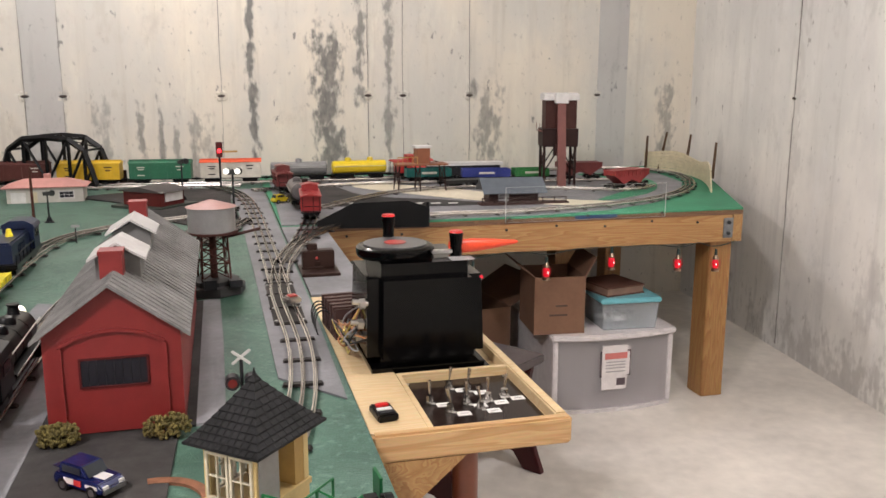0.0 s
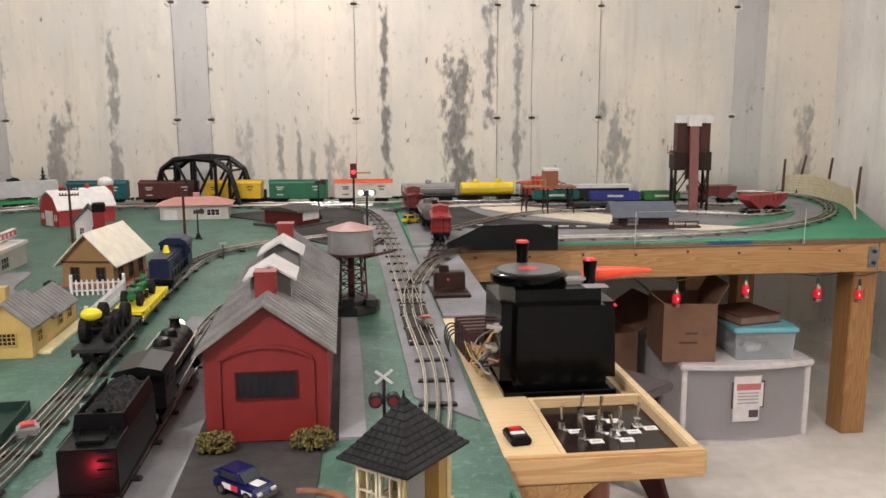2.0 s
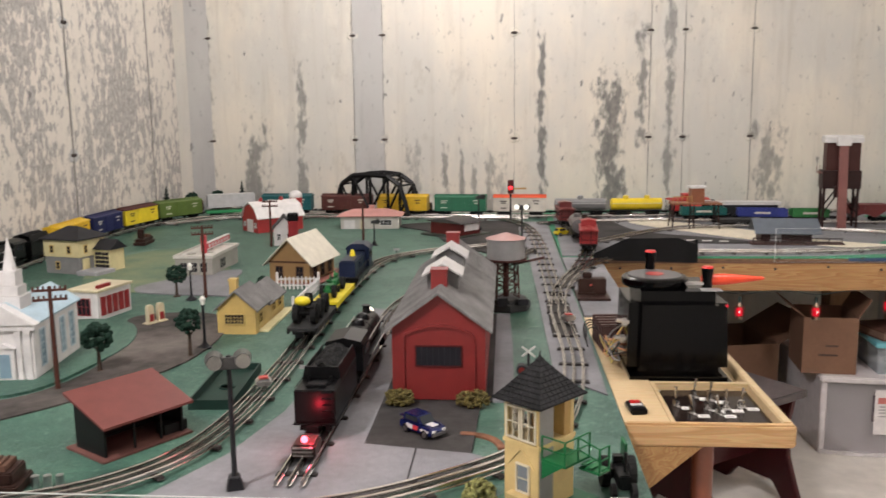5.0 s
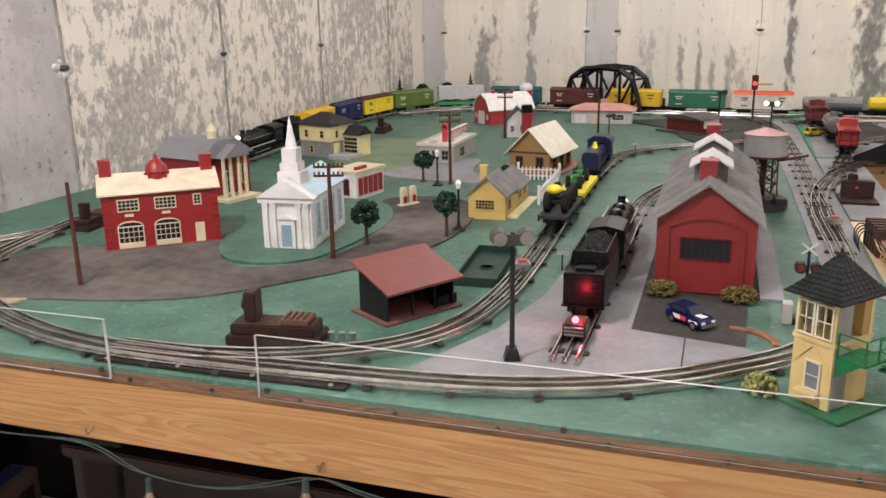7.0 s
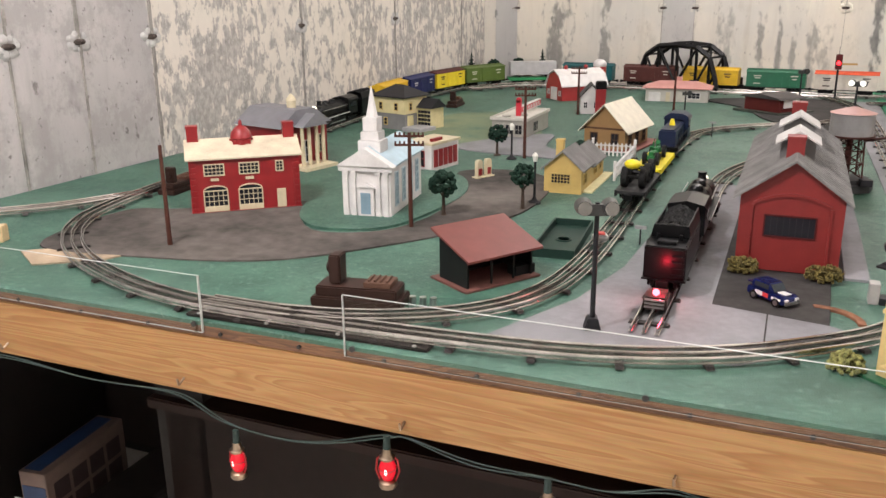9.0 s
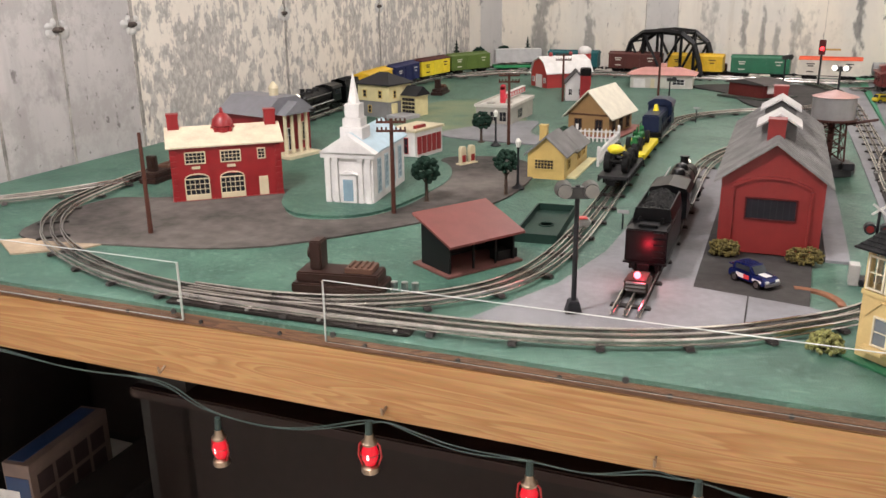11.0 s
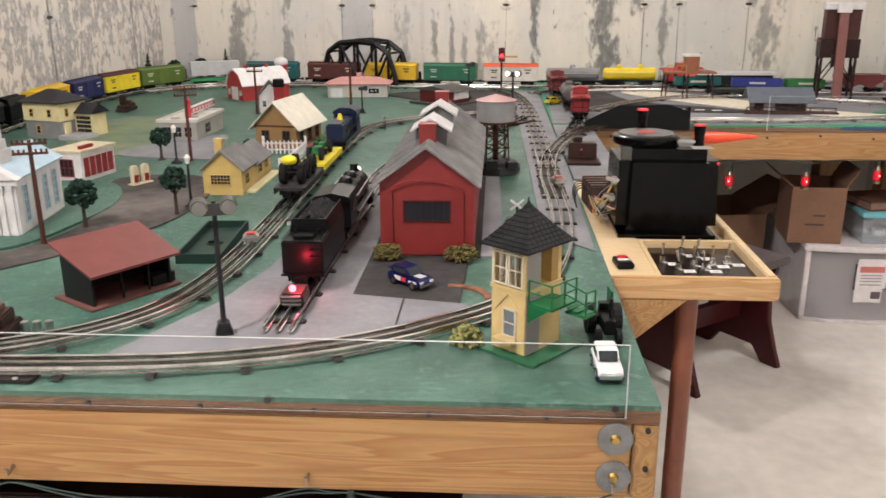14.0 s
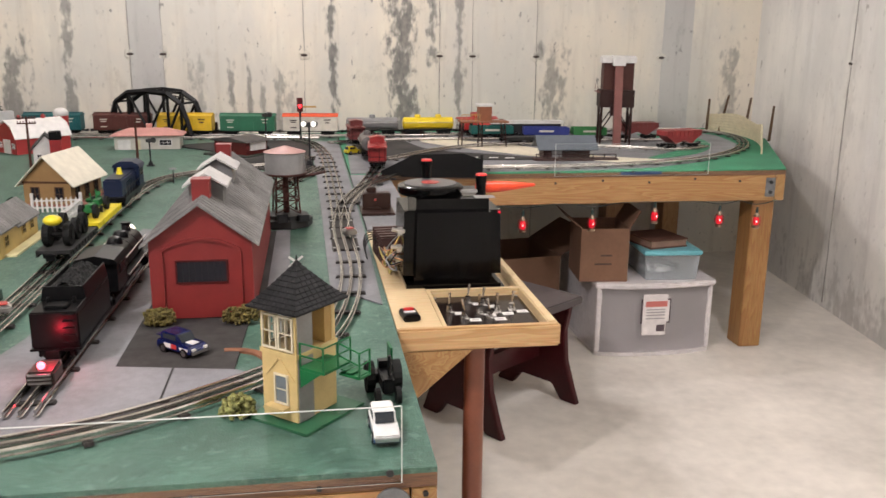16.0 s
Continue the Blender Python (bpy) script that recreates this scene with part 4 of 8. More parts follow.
def along(path, s):
    """The place and heading at s metres back along the closed path from its start."""
    i = int(s / 0.02) % (len(path) - 1)
    p, q = path[(i - 4) % (len(path) - 1)], path[(i + 4) % (len(path) - 1)]
    return path[i].x, path[i].y, heading(q, p)


# the long train, standing along the west and north walls
s0 = min(range(len(loop)), key=lambda i: (loop[i] - Vector((-1.478, 1.24, 0))).length) * 0.02
yel, nav, cho = (0.72, 0.46, 0.02), (0.02, 0.025, 0.09), (0.09, 0.028, 0.025)
train = [(steam_loco, 0.28, ()), (tender, 0.21, ()), (boxcar, 0.262, (yel, "yellow")), (boxcar, 0.262, (nav, "navy_blue")), (boxcar, 0.262, ((0.78, 0.62, 0.03), "bright_yellow", cho, "chocolate_brown")),
         (boxcar, 0.262, ((0.10, 0.16, 0.03), "olive_green")), (flatcar, 0.27, ((0.03, 0.28, 0.10), "green")), (boxcar, 0.262, ((0.02, 0.11, 0.12), "teal")), (boxcar, 0.262, ((0.10, 0.035, 0.03), "tuscan_brown")),
         (boxcar, 0.262, (yel, "yellow")), (boxcar, 0.262, ((0.015, 0.14, 0.07), "dark_green")), (boxcar, 0.262, ((0.70, 0.66, 0.58), "cream", (0.75, 0.10, 0.03), "orange_red")),
         (tankcar, 0.25, ((0.22, 0.22, 0.22), "grey", 1)), (tankcar, 0.25, ((0.78, 0.58, 0.02), "yellow", 2)), (caboose, 0.2, ((0.42, 0.02, 0.02), "bright_red"))]
s = s0
for fn, L, args in train:
    cx, cyy, hd = along(loop, s + L / 2)
    ob = fn(cx, cyy, hd, *args)
    if fn is flatcar:
        tr = thing("trailer", cx, cyy, RZ + 0.0225, hd, "silver grey road trailer riding on the flatcar", "trailer")
        bm = B()
        box(bm, -0.105, -0.028, 0.012, 0.105, 0.028, 0.07)
        tb = part("body", bm, pl("trailer_grey", (0.5, 0.5, 0.5), 0.4), tr)
        for q in (-1, 1):
            for k in range(14):
                u = -0.1 + k * 0.2 / 13
                part("rib", bx(u - 0.001, q * 0.028 - 0.0008, 0.014, u + 0.001, q * 0.028 + 0.0008, 0.069), pl("trailer_grey", (0.5, 0.5, 0.5), 0.4), tb)
        for u in (-0.085, -0.062):
            bm = B()
            for q in (-1, 1):
                cyl(bm, (u, q * 0.016, 0.01), (u, q * 0.026, 0.01), 0.01, n=14)
            part("wheel", bm, wheel_m, tr)
        part("landing_leg", bx(0.06, -0.02, 0, 0.064, 0.02, 0.0118), black, tr)
    s += L

# the engine at rest beside the engine house, with its tender behind
steam_loco(-0.271, 0.505, 90, "steam_engine")
tender(-0.273, 0.262, 90)
# the town branch: wheel car, tractor car, blue diesel
fc = flatcar(-0.413, 0.775, 90, (0.03, 0.03, 0.03), "black", 0.22)
fc2 = flatcar(-0.418, 1.02, 90, (0.75, 0.62, 0.02), "yellow", 0.24)
tyre = pl("tyre_black", (0.01, 0.01, 0.01), 0.7)
for k in range(3):
    w = thing("wheel_load", -0.413, 0.715 + k * 0.05, RZ + 0.0225, 90, "black spoked wheel pair loaded on the flatcar", "wheel load", "wheel loads")
    for q in (-1, 1):
        bm = B()
        cyl(bm, (0, q * 0.012, 0.021), (0, q * 0.024, 0.021), 0.021, n=20)
        cyl(bm, (0, q * 0.024, 0.021), (0, q * 0.026, 0.021), 0.010, n=12)
        part("wheel", bm, tyre, w, bevel=0.001)
    part("axle", cy((0, -0.012, 0.021), (0, 0.012, 0.021), 0.004, n=8), black, w)
yl = thing("yellow_load", -0.413, 0.69, RZ + 0.065, 90, "small yellow tank lying on the wheel load", "tank")
bm = B()
ball(bm, (0, 0, 0.010), 0.011, 1.3, 1.5, 0.9, 14, 8)
part("shell", bm, pl("yellow_toy", (0.8, 0.66, 0.02), 0.35), yl, smooth=True)
for k in range(2):
    tt = thing("toy_tractor", -0.418, 0.965 + k * 0.085, RZ + 0.0225, 90 + 180 * k, "small green toy tractor on the yellow flatcar", "toy tractor", "toy tractors")
    g = pl("tractor_green", (0.02, 0.17, 0.05), 0.35)
    bm = B()
    box(bm, -0.004, -0.007, 0.012, 0.032, 0.007, 0.028)
    box(bm, -0.014, -0.009, 0.012, 0.0, 0.009, 0.022)
    part("body", bm, g, tt, bevel=0.0015)
    part("exhaust", cy((0.018, 0, 0.028), (0.018, 0, 0.05), 0.0015, n=6), g, tt)
    part("steering_wheel", cy((0.0, 0, 0.036), (0.002, 0, 0.038), 0.006, n=12), g, tt)
    part("seat", bx(-0.013, -0.005, 0.022, -0.006, 0.005, 0.03), g, tt)
    for q in (-1, 1):
        part("rear_wheel", cy((-0.008, q * 0.01, 0.015), (-0.008, q * 0.018, 0.015), 0.015, n=16), tyre, tt)
        part("front_wheel", cy((0.026, q * 0.008, 0.008), (0.026, q * 0.013, 0.008), 0.008, n=12), tyre, tt)


def diesel(x, y, rz):
    t = at_rail(x, y, rz, "diesel_switcher", "dark blue model diesel switcher with yellow bell", "diesel engine")
    m = pl("diesel_blue", (0.011, 0.018, 0.048), 0.35)
    part("frame", bx(-0.125, -0.031, 0.018, 0.125, 0.031, 0.028), black, t, bevel=0.001)
    bm = B()
    box(bm, -0.05, -0.021, 0.028, 0.112, 0.021, 0.066)
    box(bm, -0.05, -0.017, 0.066, 0.11, 0.017, 0.070)
    for k in range(8):
        box(bm, 0.0 + k * 0.008, -0.0222, 0.036, 0.004 + k * 0.008, 0.0222, 0.058)
    part("hood", bm, m, t)
    bm = B()
    box(bm, -0.105, -0.031, 0.028, -0.05, 0.031, 0.074)
    prism(bm, [(-0.034, 0.074), (-0.03, 0.082), (-0.015, 0.09), (0.015, 0.09), (0.03, 0.082), (0.034, 0.074)], "x", -0.112, -0.044)
    cab = part("cab", bm, m, t)
    for q in (-1, 1):
        part("window", bx(-0.112 + 0.006, q * 0.016 - 0.009, 0.054, -0.1045, q * 0.016 + 0.009, 0.07), pl("dark_window", (0.02, 0.02, 0.025), 0.15), cab)
        part("window", bx(-0.095, q * 0.0312 - 0.0008, 0.052, -0.06, q * 0.0312 + 0.0008, 0.069), pl("dark_window", (0.02, 0.02, 0.025), 0.15), cab)
    bm = B()
    ball(bm, (-0.118 + 0.005, 0, 0.078), 0.006)
    part("lamp", bm, pl("yellow_toy", (0.8, 0.66, 0.02), 0.35), t, "yellow bell")
    part("bell", cy((0.03, 0, 0.07), (0.03, 0, 0.086), 0.008, 0.004), pl("yellow_toy", (0.8, 0.66, 0.02), 0.35), t)
    bm = B()
    for q in (-1, 1):
        cyl(bm, (-0.05, q * 0.029, 0.046), (0.12, q * 0.029, 0.046), 0.001, n=6)
        for k in range(6):
            cyl(bm, (-0.045 + k * 0.033, q * 0.029, 0.028), (-0.045 + k * 0.033, q * 0.029, 0.046), 0.0008, n=6)
    part("handrail", bm, black, t)
    truck(t, -0.075)
    truck(t, 0.075)
    couplers(t, 0.25)


diesel(-0.415, 1.29, -90)
# cars on the spur and the side table
caboose(0.225, 2.45, 95, (0.16, 0.03, 0.028), "dull_red", 0.17)
caboose(0.262, 1.86, 86, (0.30, 0.025, 0.025), "deep_red", 0.19, 0.02)
tankcar(0.245, 2.1, 90, (0.12, 0.11, 0.11), "dark", 1, 0.2)
gondola(0.80, 2.605, 178, (0.02, 0.12, 0.11), "sea_green")
gondola(1.02, 2.548, 172, (0.02, 0.035, 0.22), "blue", 0.21)
gondola(1.2, 2.53, 176, (0.03, 0.2, 0.05), "leaf_green", 0.16)
hopper(1.40, 2.515, 178, (0.16, 0.03, 0.028), "oxide_red", 0.2)
hopper(1.46, 2.215, 20, (0.26, 0.03, 0.03), "brick_red", 0.2)
flatcar(0.9, 2.42, 5, (0.03, 0.03, 0.03), "black", 0.2)

# ---- toy buildings: local x across the front, y goes back from the front, z up ----
pane_d = pl("dark_window", (0.02, 0.02, 0.025), 0.15)
cream = pl("cream_plastic", (0.60, 0.53, 0.36), 0.4)
white = pl("white_plastic", (0.68, 0.665, 0.65), 0.4)
redp = pl("red_plastic", (0.25, 0.013, 0.016), 0.38)
grey = pl("grey_roof", (0.21, 0.205, 0.2), 0.7, var=0.25, scale=25, bump=0.4)
yellow = pl("pale_yellow", (0.55, 0.39, 0.13), 0.45)
dgrey = pl("dark_grey_plastic", (0.022, 0.022, 0.025), 0.5)


def roof_gable(parent, w, d, h, rise, mat, ov=0.006, th=0.003, axis="y", name="roof", y0=0.0, battens=0):
    """Two sloping slabs; the ridge runs along the given axis."""
    bm = B()
    a, b = (w, d) if axis == "y" else (d, w)
    hw = a / 2 + ov
    drop = rise * ov / (a / 2)
    prof = [(-hw, h - drop), (0, h + rise), (hw, h - drop), (hw, h - drop + th), (0, h + rise + th * 1.2), (-hw, h - drop + th)]
    if axis == "y":
        prism(bm, prof, "y", y0 - ov, y0 + d + ov)
    else:
        prism(bm, [(p + y0 + d / 2, z) for p, z in prof], "x", -w / 2 - ov, w / 2 + ov)
    r = part(name, bm, mat, parent)
    if battens:
        for k in range(battens):
            u = y0 - ov + 0.004 + k * (b + 2 * ov - 0.008) / (battens - 1)
            for s in (-1, 1):
                bm = B()
                v = [(s * 0.001, h + rise + th), (s * hw, h - drop + th)]
                if axis == "y":
                    prism(bm, [(v[0][0], v[0][1]), (v[1][0], v[1][1]), (v[1][0], v[1][1] + 0.0012), (v[0][0], v[0][1] + 0.0014)], "y", u - 0.0012, u + 0.0012)
                part("batten", bm, mat, r)
    return r


def walls(parent, w, d, h, mat, rise=0.0, axis="y", y0=0.0, name="shell", label=""):
    bm = B()
    if rise and axis == "y":
        prism(bm, [(-w / 2, 0), (w / 2, 0), (w / 2, h), (0, h + rise), (-w / 2, h)], "y", y0, y0 + d)
    elif rise:
        prism(bm, [(y0, 0), (y0 + d, 0), (y0 + d, h), (y0 + d / 2, h + rise), (y0, h)], "x", -w / 2, w / 2)
    else:
        box(bm, -w / 2, y0, 0, w / 2, y0 + d, h)
    return part(name, bm, mat, parent, label)


def window(parent, face, u, z, w, h, nx, nz, fm, W, D, pane=None, name="window", y0=0.0):
    """A window with frame bars, set on a face: f front, b back, l left, r right."""
    if face == "f":
        m = Matrix.Translation((u, y0, z))
    elif face == "b":
        m = Matrix.Translation((u, y0 + D, z)) @ Matrix.Rotation(math.pi, 4, "Z")
    elif face == "r":
        m = Matrix.Translation((W / 2, u, z)) @ Matrix.Rotation(math.pi / 2, 4, "Z")
    else:
        m = Matrix.Translation((-W / 2, u, z)) @ Matrix.Rotation(-math.pi / 2, 4, "Z")
    t = 0.0011
    bm = B()
    rings = []
    for y in (-0.0022, 0.001):
        for a, z0, z1 in ((w / 2 + t, -t, h + t), (w / 2 - t, t, h - t)):
            rings.append([bm.verts.new(m @ Vector((x, y, zz))) for x, zz in ((-a, z0), (a, z0), (a, z1), (-a, z1))])
    for p, q in ((0, 1), (1, 3), (3, 2), (2, 0)):
        for i in range(4):
            bm.faces.new((rings[p][i], rings[p][(i + 1) % 4], rings[q][(i + 1) % 4], rings[q][i]))
    f = part(name, bm, fm, parent)
    for k in range(1, nx):
        q = -w / 2 + k * w / nx
        part("glazing_bar", bx(q - t * 0.5, -0.0019, t, q + t * 0.5, 0.001, h - t, m), fm, f)
    for k in range(1, nz):
        q = k * h / nz
        part("glazing_bar", bx(-w / 2 + t, -0.0018, q - t * 0.5, w / 2 - t, 0.0009, q + t * 0.5, m), fm, f)
    bm = B()
    box(bm, -w / 2, -0.0009, 0, w / 2, 0.001, h, m)
    part("pane", bm, pane or pane_d, f)
    return f


def chimney(parent, x, y, z0, z1, w, mat):
    bm = B()
    box(bm, x - w / 2, y - w / 2, z0, x + w / 2, y + w / 2, z1)
    box(bm, x - w / 2 - 0.001, y - w / 2 - 0.001, z1 - 0.004, x + w / 2 + 0.001, y + w / 2 + 0.001, z1 + 0.0006)
    return part("chimney", bm, mat, parent)


# engine house
eh = thing("engine_house", -0.115, 0.36, T + 0.0045, 0, "red engine house with grey corrugated roof and vents", "engine house")
barn_red = pl("engine_house_red", (0.20, 0.016, 0.015), 0.5, var=0.08)
walls(eh, 0.148, 0.56, 0.118, barn_red, 0.054)
bm = B()
for s in (-1, 1):
    box(bm, s * 0.056 - 0.002, -0.0035, 0.0, s * 0.056 + 0.002, 0.001, 0.103)
prev = None
for k in range(17):
    a = -1 + 2 * k / 16
    p = (0.056 * a, 0.103 + 0.016 * (1 - a * a))
    if prev:
        prism(bm, [prev, p, (p[0], p[1] + 0.004), (prev[0], prev[1] + 0.004)], "y", -0.0035, 0.001)
    prev = p
part("door_arch", bm, barn_red, eh, "raised arched door outline")
ehf = window(eh, "f", 0.0, 0.055, 0.073, 0.033, 1, 1, pl("dark_red_frame", (0.08, 0.012, 0.012), 0.5), 0.148, 0.56)
for k in range(1, 8):
    part("glazing_bar", bx(-0.0365 + k * 0.0091 - 0.0004, -0.0016, 0.0562, -0.0365 + k * 0.0091 + 0.0004, -0.0009, 0.0869), dgrey, ehf)
roof_gable(eh, 0.148, 0.56, 0.118, 0.054, grey, 0.011, 0.003, "y", battens=36)
for yy in (0.10, 0.28):
    bm = B()
    prism(bm, [(-0.026, 0.145), (0.026, 0.145), (0.026, 0.182), (0, 0.197), (-0.026, 0.182)], "y", yy, yy + 0.055)
    v = part("roof_vent", bm, pl("vent_grey", (0.16, 0.158, 0.155), 0.6), eh, "pale grey roof vent")
    bm = B()
    prism(bm, [(-0.034, 0.181), (0, 0.201), (0.034, 0.181), (0.034, 0.184), (0, 0.2045), (-0.034, 0.184)], "y", yy - 0.012, yy + 0.066)
    part("vent_roof", bm, pl("vent_white", (0.5, 0.49, 0.48), 0.55), v)
chimney(eh, -0.003, 0.072, 0.155, 0.199, 0.026, barn_red)
chimney(eh, -0.003, 0.44, 0.155, 0.207, 0.026, barn_red)
for k, (x, y) in enumerate(((-0.175, 0.335), (-0.06, 0.335))):
    b = thing("bush", x, y, T + 0.004, 0, "small olive green lichen bush by the wall", "bush", "bushes")
    bm = B()
    rnd = random.Random(k)
    for q in range(420):
        a, r = rnd.uniform(0, 6.28), (0.022 + 0.004 * k) * math.sqrt(rnd.random())
        ball(bm, (r * math.cos(a), 0.55 * r * math.sin(a), rnd.uniform(0.002, 0.026 * math.sqrt(max(0.05, 1 - (r / 0.031) ** 2)))), rnd.uniform(0.0013, 0.0027), u=5, v=4)
    part("foliage", bm, pl("lichen", (0.17, 0.135, 0.035), 0.9, var=0.4, scale=150), b)

# watch tower with outside stair
st = thing("signal_tower", 0.0085, -0.004, T, -41, "yellow model signal tower, black shingle roof, green balcony", "signal tower")
W, D = 0.05, 0.066
clear_pane = glass("window_glass", (0.96, 0.97, 0.97), 0.0, 1.12)
tan_y = pl("tower_yellow", (0.58, 0.43, 0.19), 0.42)
part("base_plate", bx(-0.04, -0.015, 0, 0.05, D + 0.02, 0.003), pl("base_green", (0.02, 0.11, 0.05), 0.45), st, "green base plate", bevel=0.001)
bm = B()
box(bm, -W / 2, 0, 0.004, W / 2, D, 0.082)
body = part("body", bm, tan_y, st)
for s in (-1, 1):
    for yy in (0.0, D - 0.006):
        part("corner_post", bx(s * (W / 2 - 0.003) - 0.003, yy - 0.0004, 0.0832, s * (W / 2 - 0.003) + 0.003, yy + 0.0056, 0.1258), tan_y, st)
part("string_course", bx(-W / 2 - 0.0015, -0.0015, 0.078, W / 2 + 0.0015, D + 0.0015, 0.083), tan_y, st)
part("head_beam", bx(-W / 2, 0, 0.126, W / 2, D, 0.132), tan_y, st)
part("back_room", bx(-W / 2 + 0.001, D - 0.018, 0.0832, W / 2 - 0.0005, D - 0.001, 0.1258), pl("tower_inside", (0.40, 0.25, 0.07), 0.5), st, "ochre inner wall")
bm = B()
for s in (-1, 1):
    prism(bm, [(s * 0.022, 0.052), (s * 0.019, 0.052), (s * -0.0, 0.074), (s * 0.003, 0.074)], "y", -0.0014, 0.001)
part("brace", bm, tan_y, body)
window(st, "f", 0.003, 0.023, 0.018, 0.033, 1, 2, pl("sash_cream", (0.62, 0.56, 0.42), 0.4), W, D, pane=pl("tower_pane", (0.16, 0.18, 0.20), 0.15))
part("sill", bx(-0.014, -0.012, 0.017, 0.014, 0, 0.021), tan_y, st)
for face, us in (("f", (-0.0115, 0.0115)),):
    for u in us:
        window(st, face, u, 0.086, 0.0195, 0.037, 2, 2, pl("sash_cream", (0.62, 0.56, 0.42), 0.4), W, D, pane=clear_pane)
for u in (0.013, 0.035, 0.055):
    window(st, "l", u, 0.086, 0.0175, 0.037, 2, 2, pl("sash_cream", (0.62, 0.56, 0.42), 0.4), W, D, pane=clear_pane)
part("grey_panel", bx(W / 2 - 0.002, 0.002, 0.004, W / 2 + 0.001, 0.026, 0.125), pl("panel_grey", (0.26, 0.25, 0.24), 0.6), st, "weathered grey side panel")
# hipped roof in courses of shingles
shin = pl("black_shingle", (0.014, 0.014, 0.015), 0.6, var=0.3, scale=60)
rf = None
c = (0, D / 2)
for k in range(10):
    f0, f1 = 1 - k / 10, 1 - (k + 1) / 10
    hx, hy = W / 2 + 0.011, D / 2 + 0.011
    z0, z1 = 0.13 + 0.046 * (k / 10) ** 1.12, 0.13 + 0.046 * ((k + 1) / 10) ** 1.12
    bm = B()
    lo = [bm.verts.new((sx * hx * f0, c[1] + sy * hy * f0, z0)) for sx, sy in ((-1, -1), (1, -1), (1, 1), (-1, 1))]
    lo2 = [bm.verts.new((sx * hx * f0, c[1] + sy * hy * f0, z0 + 0.0022)) for sx, sy in ((-1, -1), (1, -1), (1, 1), (-1, 1))]
    hi = [bm.verts.new((sx * max(hx * f1, 0.001), c[1] + sy * max(hy * f1, 0.001), z1 + 0.001)) for sx, sy in ((-1, -1), (1, -1), (1, 1), (-1, 1))]
    for i in range(4):
        j = (i + 1) % 4
        bm.faces.new((lo[i], lo[j], lo2[j], lo2[i]))
        bm.faces.new((lo2[i], lo2[j], hi[j], hi[i]))
    bm.faces.new(lo)
    bm.faces.new(hi)
    if rf is None:
        rf = part("roof", bm, shin, st, "black shingled hip roof")
    else:
        part("shingle_course", bm, shin, rf)
    n = max(2, int(12 * f0))
    for face in range(4):
        for i in range(1, n):
            bm = B()
            t = -1 + 2 * (i + 0.5 * (k % 2)) / n
            if abs(t) > 0.97:
                continue
            fm = (f0 + f1) / 2
            zz = (z0 + z1) / 2 + 0.0016
            if face % 2 == 0:
                sgn = -1 if face == 0 else 1
                p0, p1 = Vector((t * hx * f0, c[1] + sgn * hy * f0, z0 + 0.0022)), Vector((t * hx * f0, c[1] + sgn * hy * f1, z1 + 0.001))
            else:
                sgn = 1 if face == 1 else -1
                p0, p1 = Vector((sgn * hx * f0, c[1] + t * hy * f0, z0 + 0.0022)), Vector((sgn * hx * f1, c[1] + t * hy * f0, z1 + 0.001))
            if abs(t * f0) < f1 * 0.98:
                cyl(bm, p0, p1, 0.0006, n=4)
                part("shingle_edge", bm, shin, rf)
            else:
                bm.free()
part("finial", cy((0, D / 2, 0.174), (0, D / 2, 0.183), 0.002, 0.0005, n=6), shin, rf)
gr = pl("bright_green", (0.012, 0.12, 0.04), 0.35)
bm = B()
box(bm, W / 2, 0.004, 0.066, W / 2 + 0.035, 0.05, 0.069)
for y in (0.004, 0.05):
    prism(bm, [(W / 2 + 0.002, 0.045), (W / 2 + 0.03, 0.066), (W / 2 + 0.002, 0.066)], "y", y - 0.001, y + 0.001)
bal = part("balcony", bm, gr, st, "green balcony with rails")
for x, y in ((W / 2 + 0.002, 0.004), (W / 2 + 0.034, 0.004), (W / 2 + 0.034, 0.028), (W / 2 + 0.034, 0.05)):
    part("post", cy((x, y, 0.069), (x, y, 0.096), 0.0012, n=6), gr, bal)
for z in (0.082, 0.096):
    part("rail", cy((W / 2 + 0.002, 0.004, z), (W / 2 + 0.034, 0.004, z), 0.001, n=6), gr, bal)
    part("rail", cy((W / 2 + 0.034, 0.004, z), (W / 2 + 0.034, 0.05, z), 0.001, n=6), gr, bal)
bm = B()
box(bm, W / 2 + 0.034, 0.03, 0.058, W / 2 + 0.062, 0.05, 0.0605)
for k in range(3):
    box(bm, W / 2 + 0.036 + k * 0.008, 0.03, 0.0605 + 0.002 * (2 - k), W / 2 + 0.043 + k * 0.008, 0.05, 0.0615 + 0.002 * (2 - k))
part("lower_landing", bm, gr, st, "green lower landing")
for x, y in ((W / 2 + 0.061, 0.031), (W / 2 + 0.061, 0.049)):
    part("landing_post", cy((x, y, 0.0605), (x, y, 0.088), 0.0012, n=6), gr, bal)
for z in (0.074, 0.088):
    part("rail", cy((W / 2 + 0.034, 0.031, z + 0.006), (W / 2 + 0.061, 0.031, z), 0.001, n=6), gr, bal)
    part("rail", cy((W / 2 + 0.061, 0.031, z), (W / 2 + 0.061, 0.049, z), 0.001, n=6), gr, bal)
b = thing("bush", -0.04, 0.022, T, 0, "small pale yellow-green lichen bush by the tower", "bush", "bushes")
bm = B()
rnd = random.Random(9)
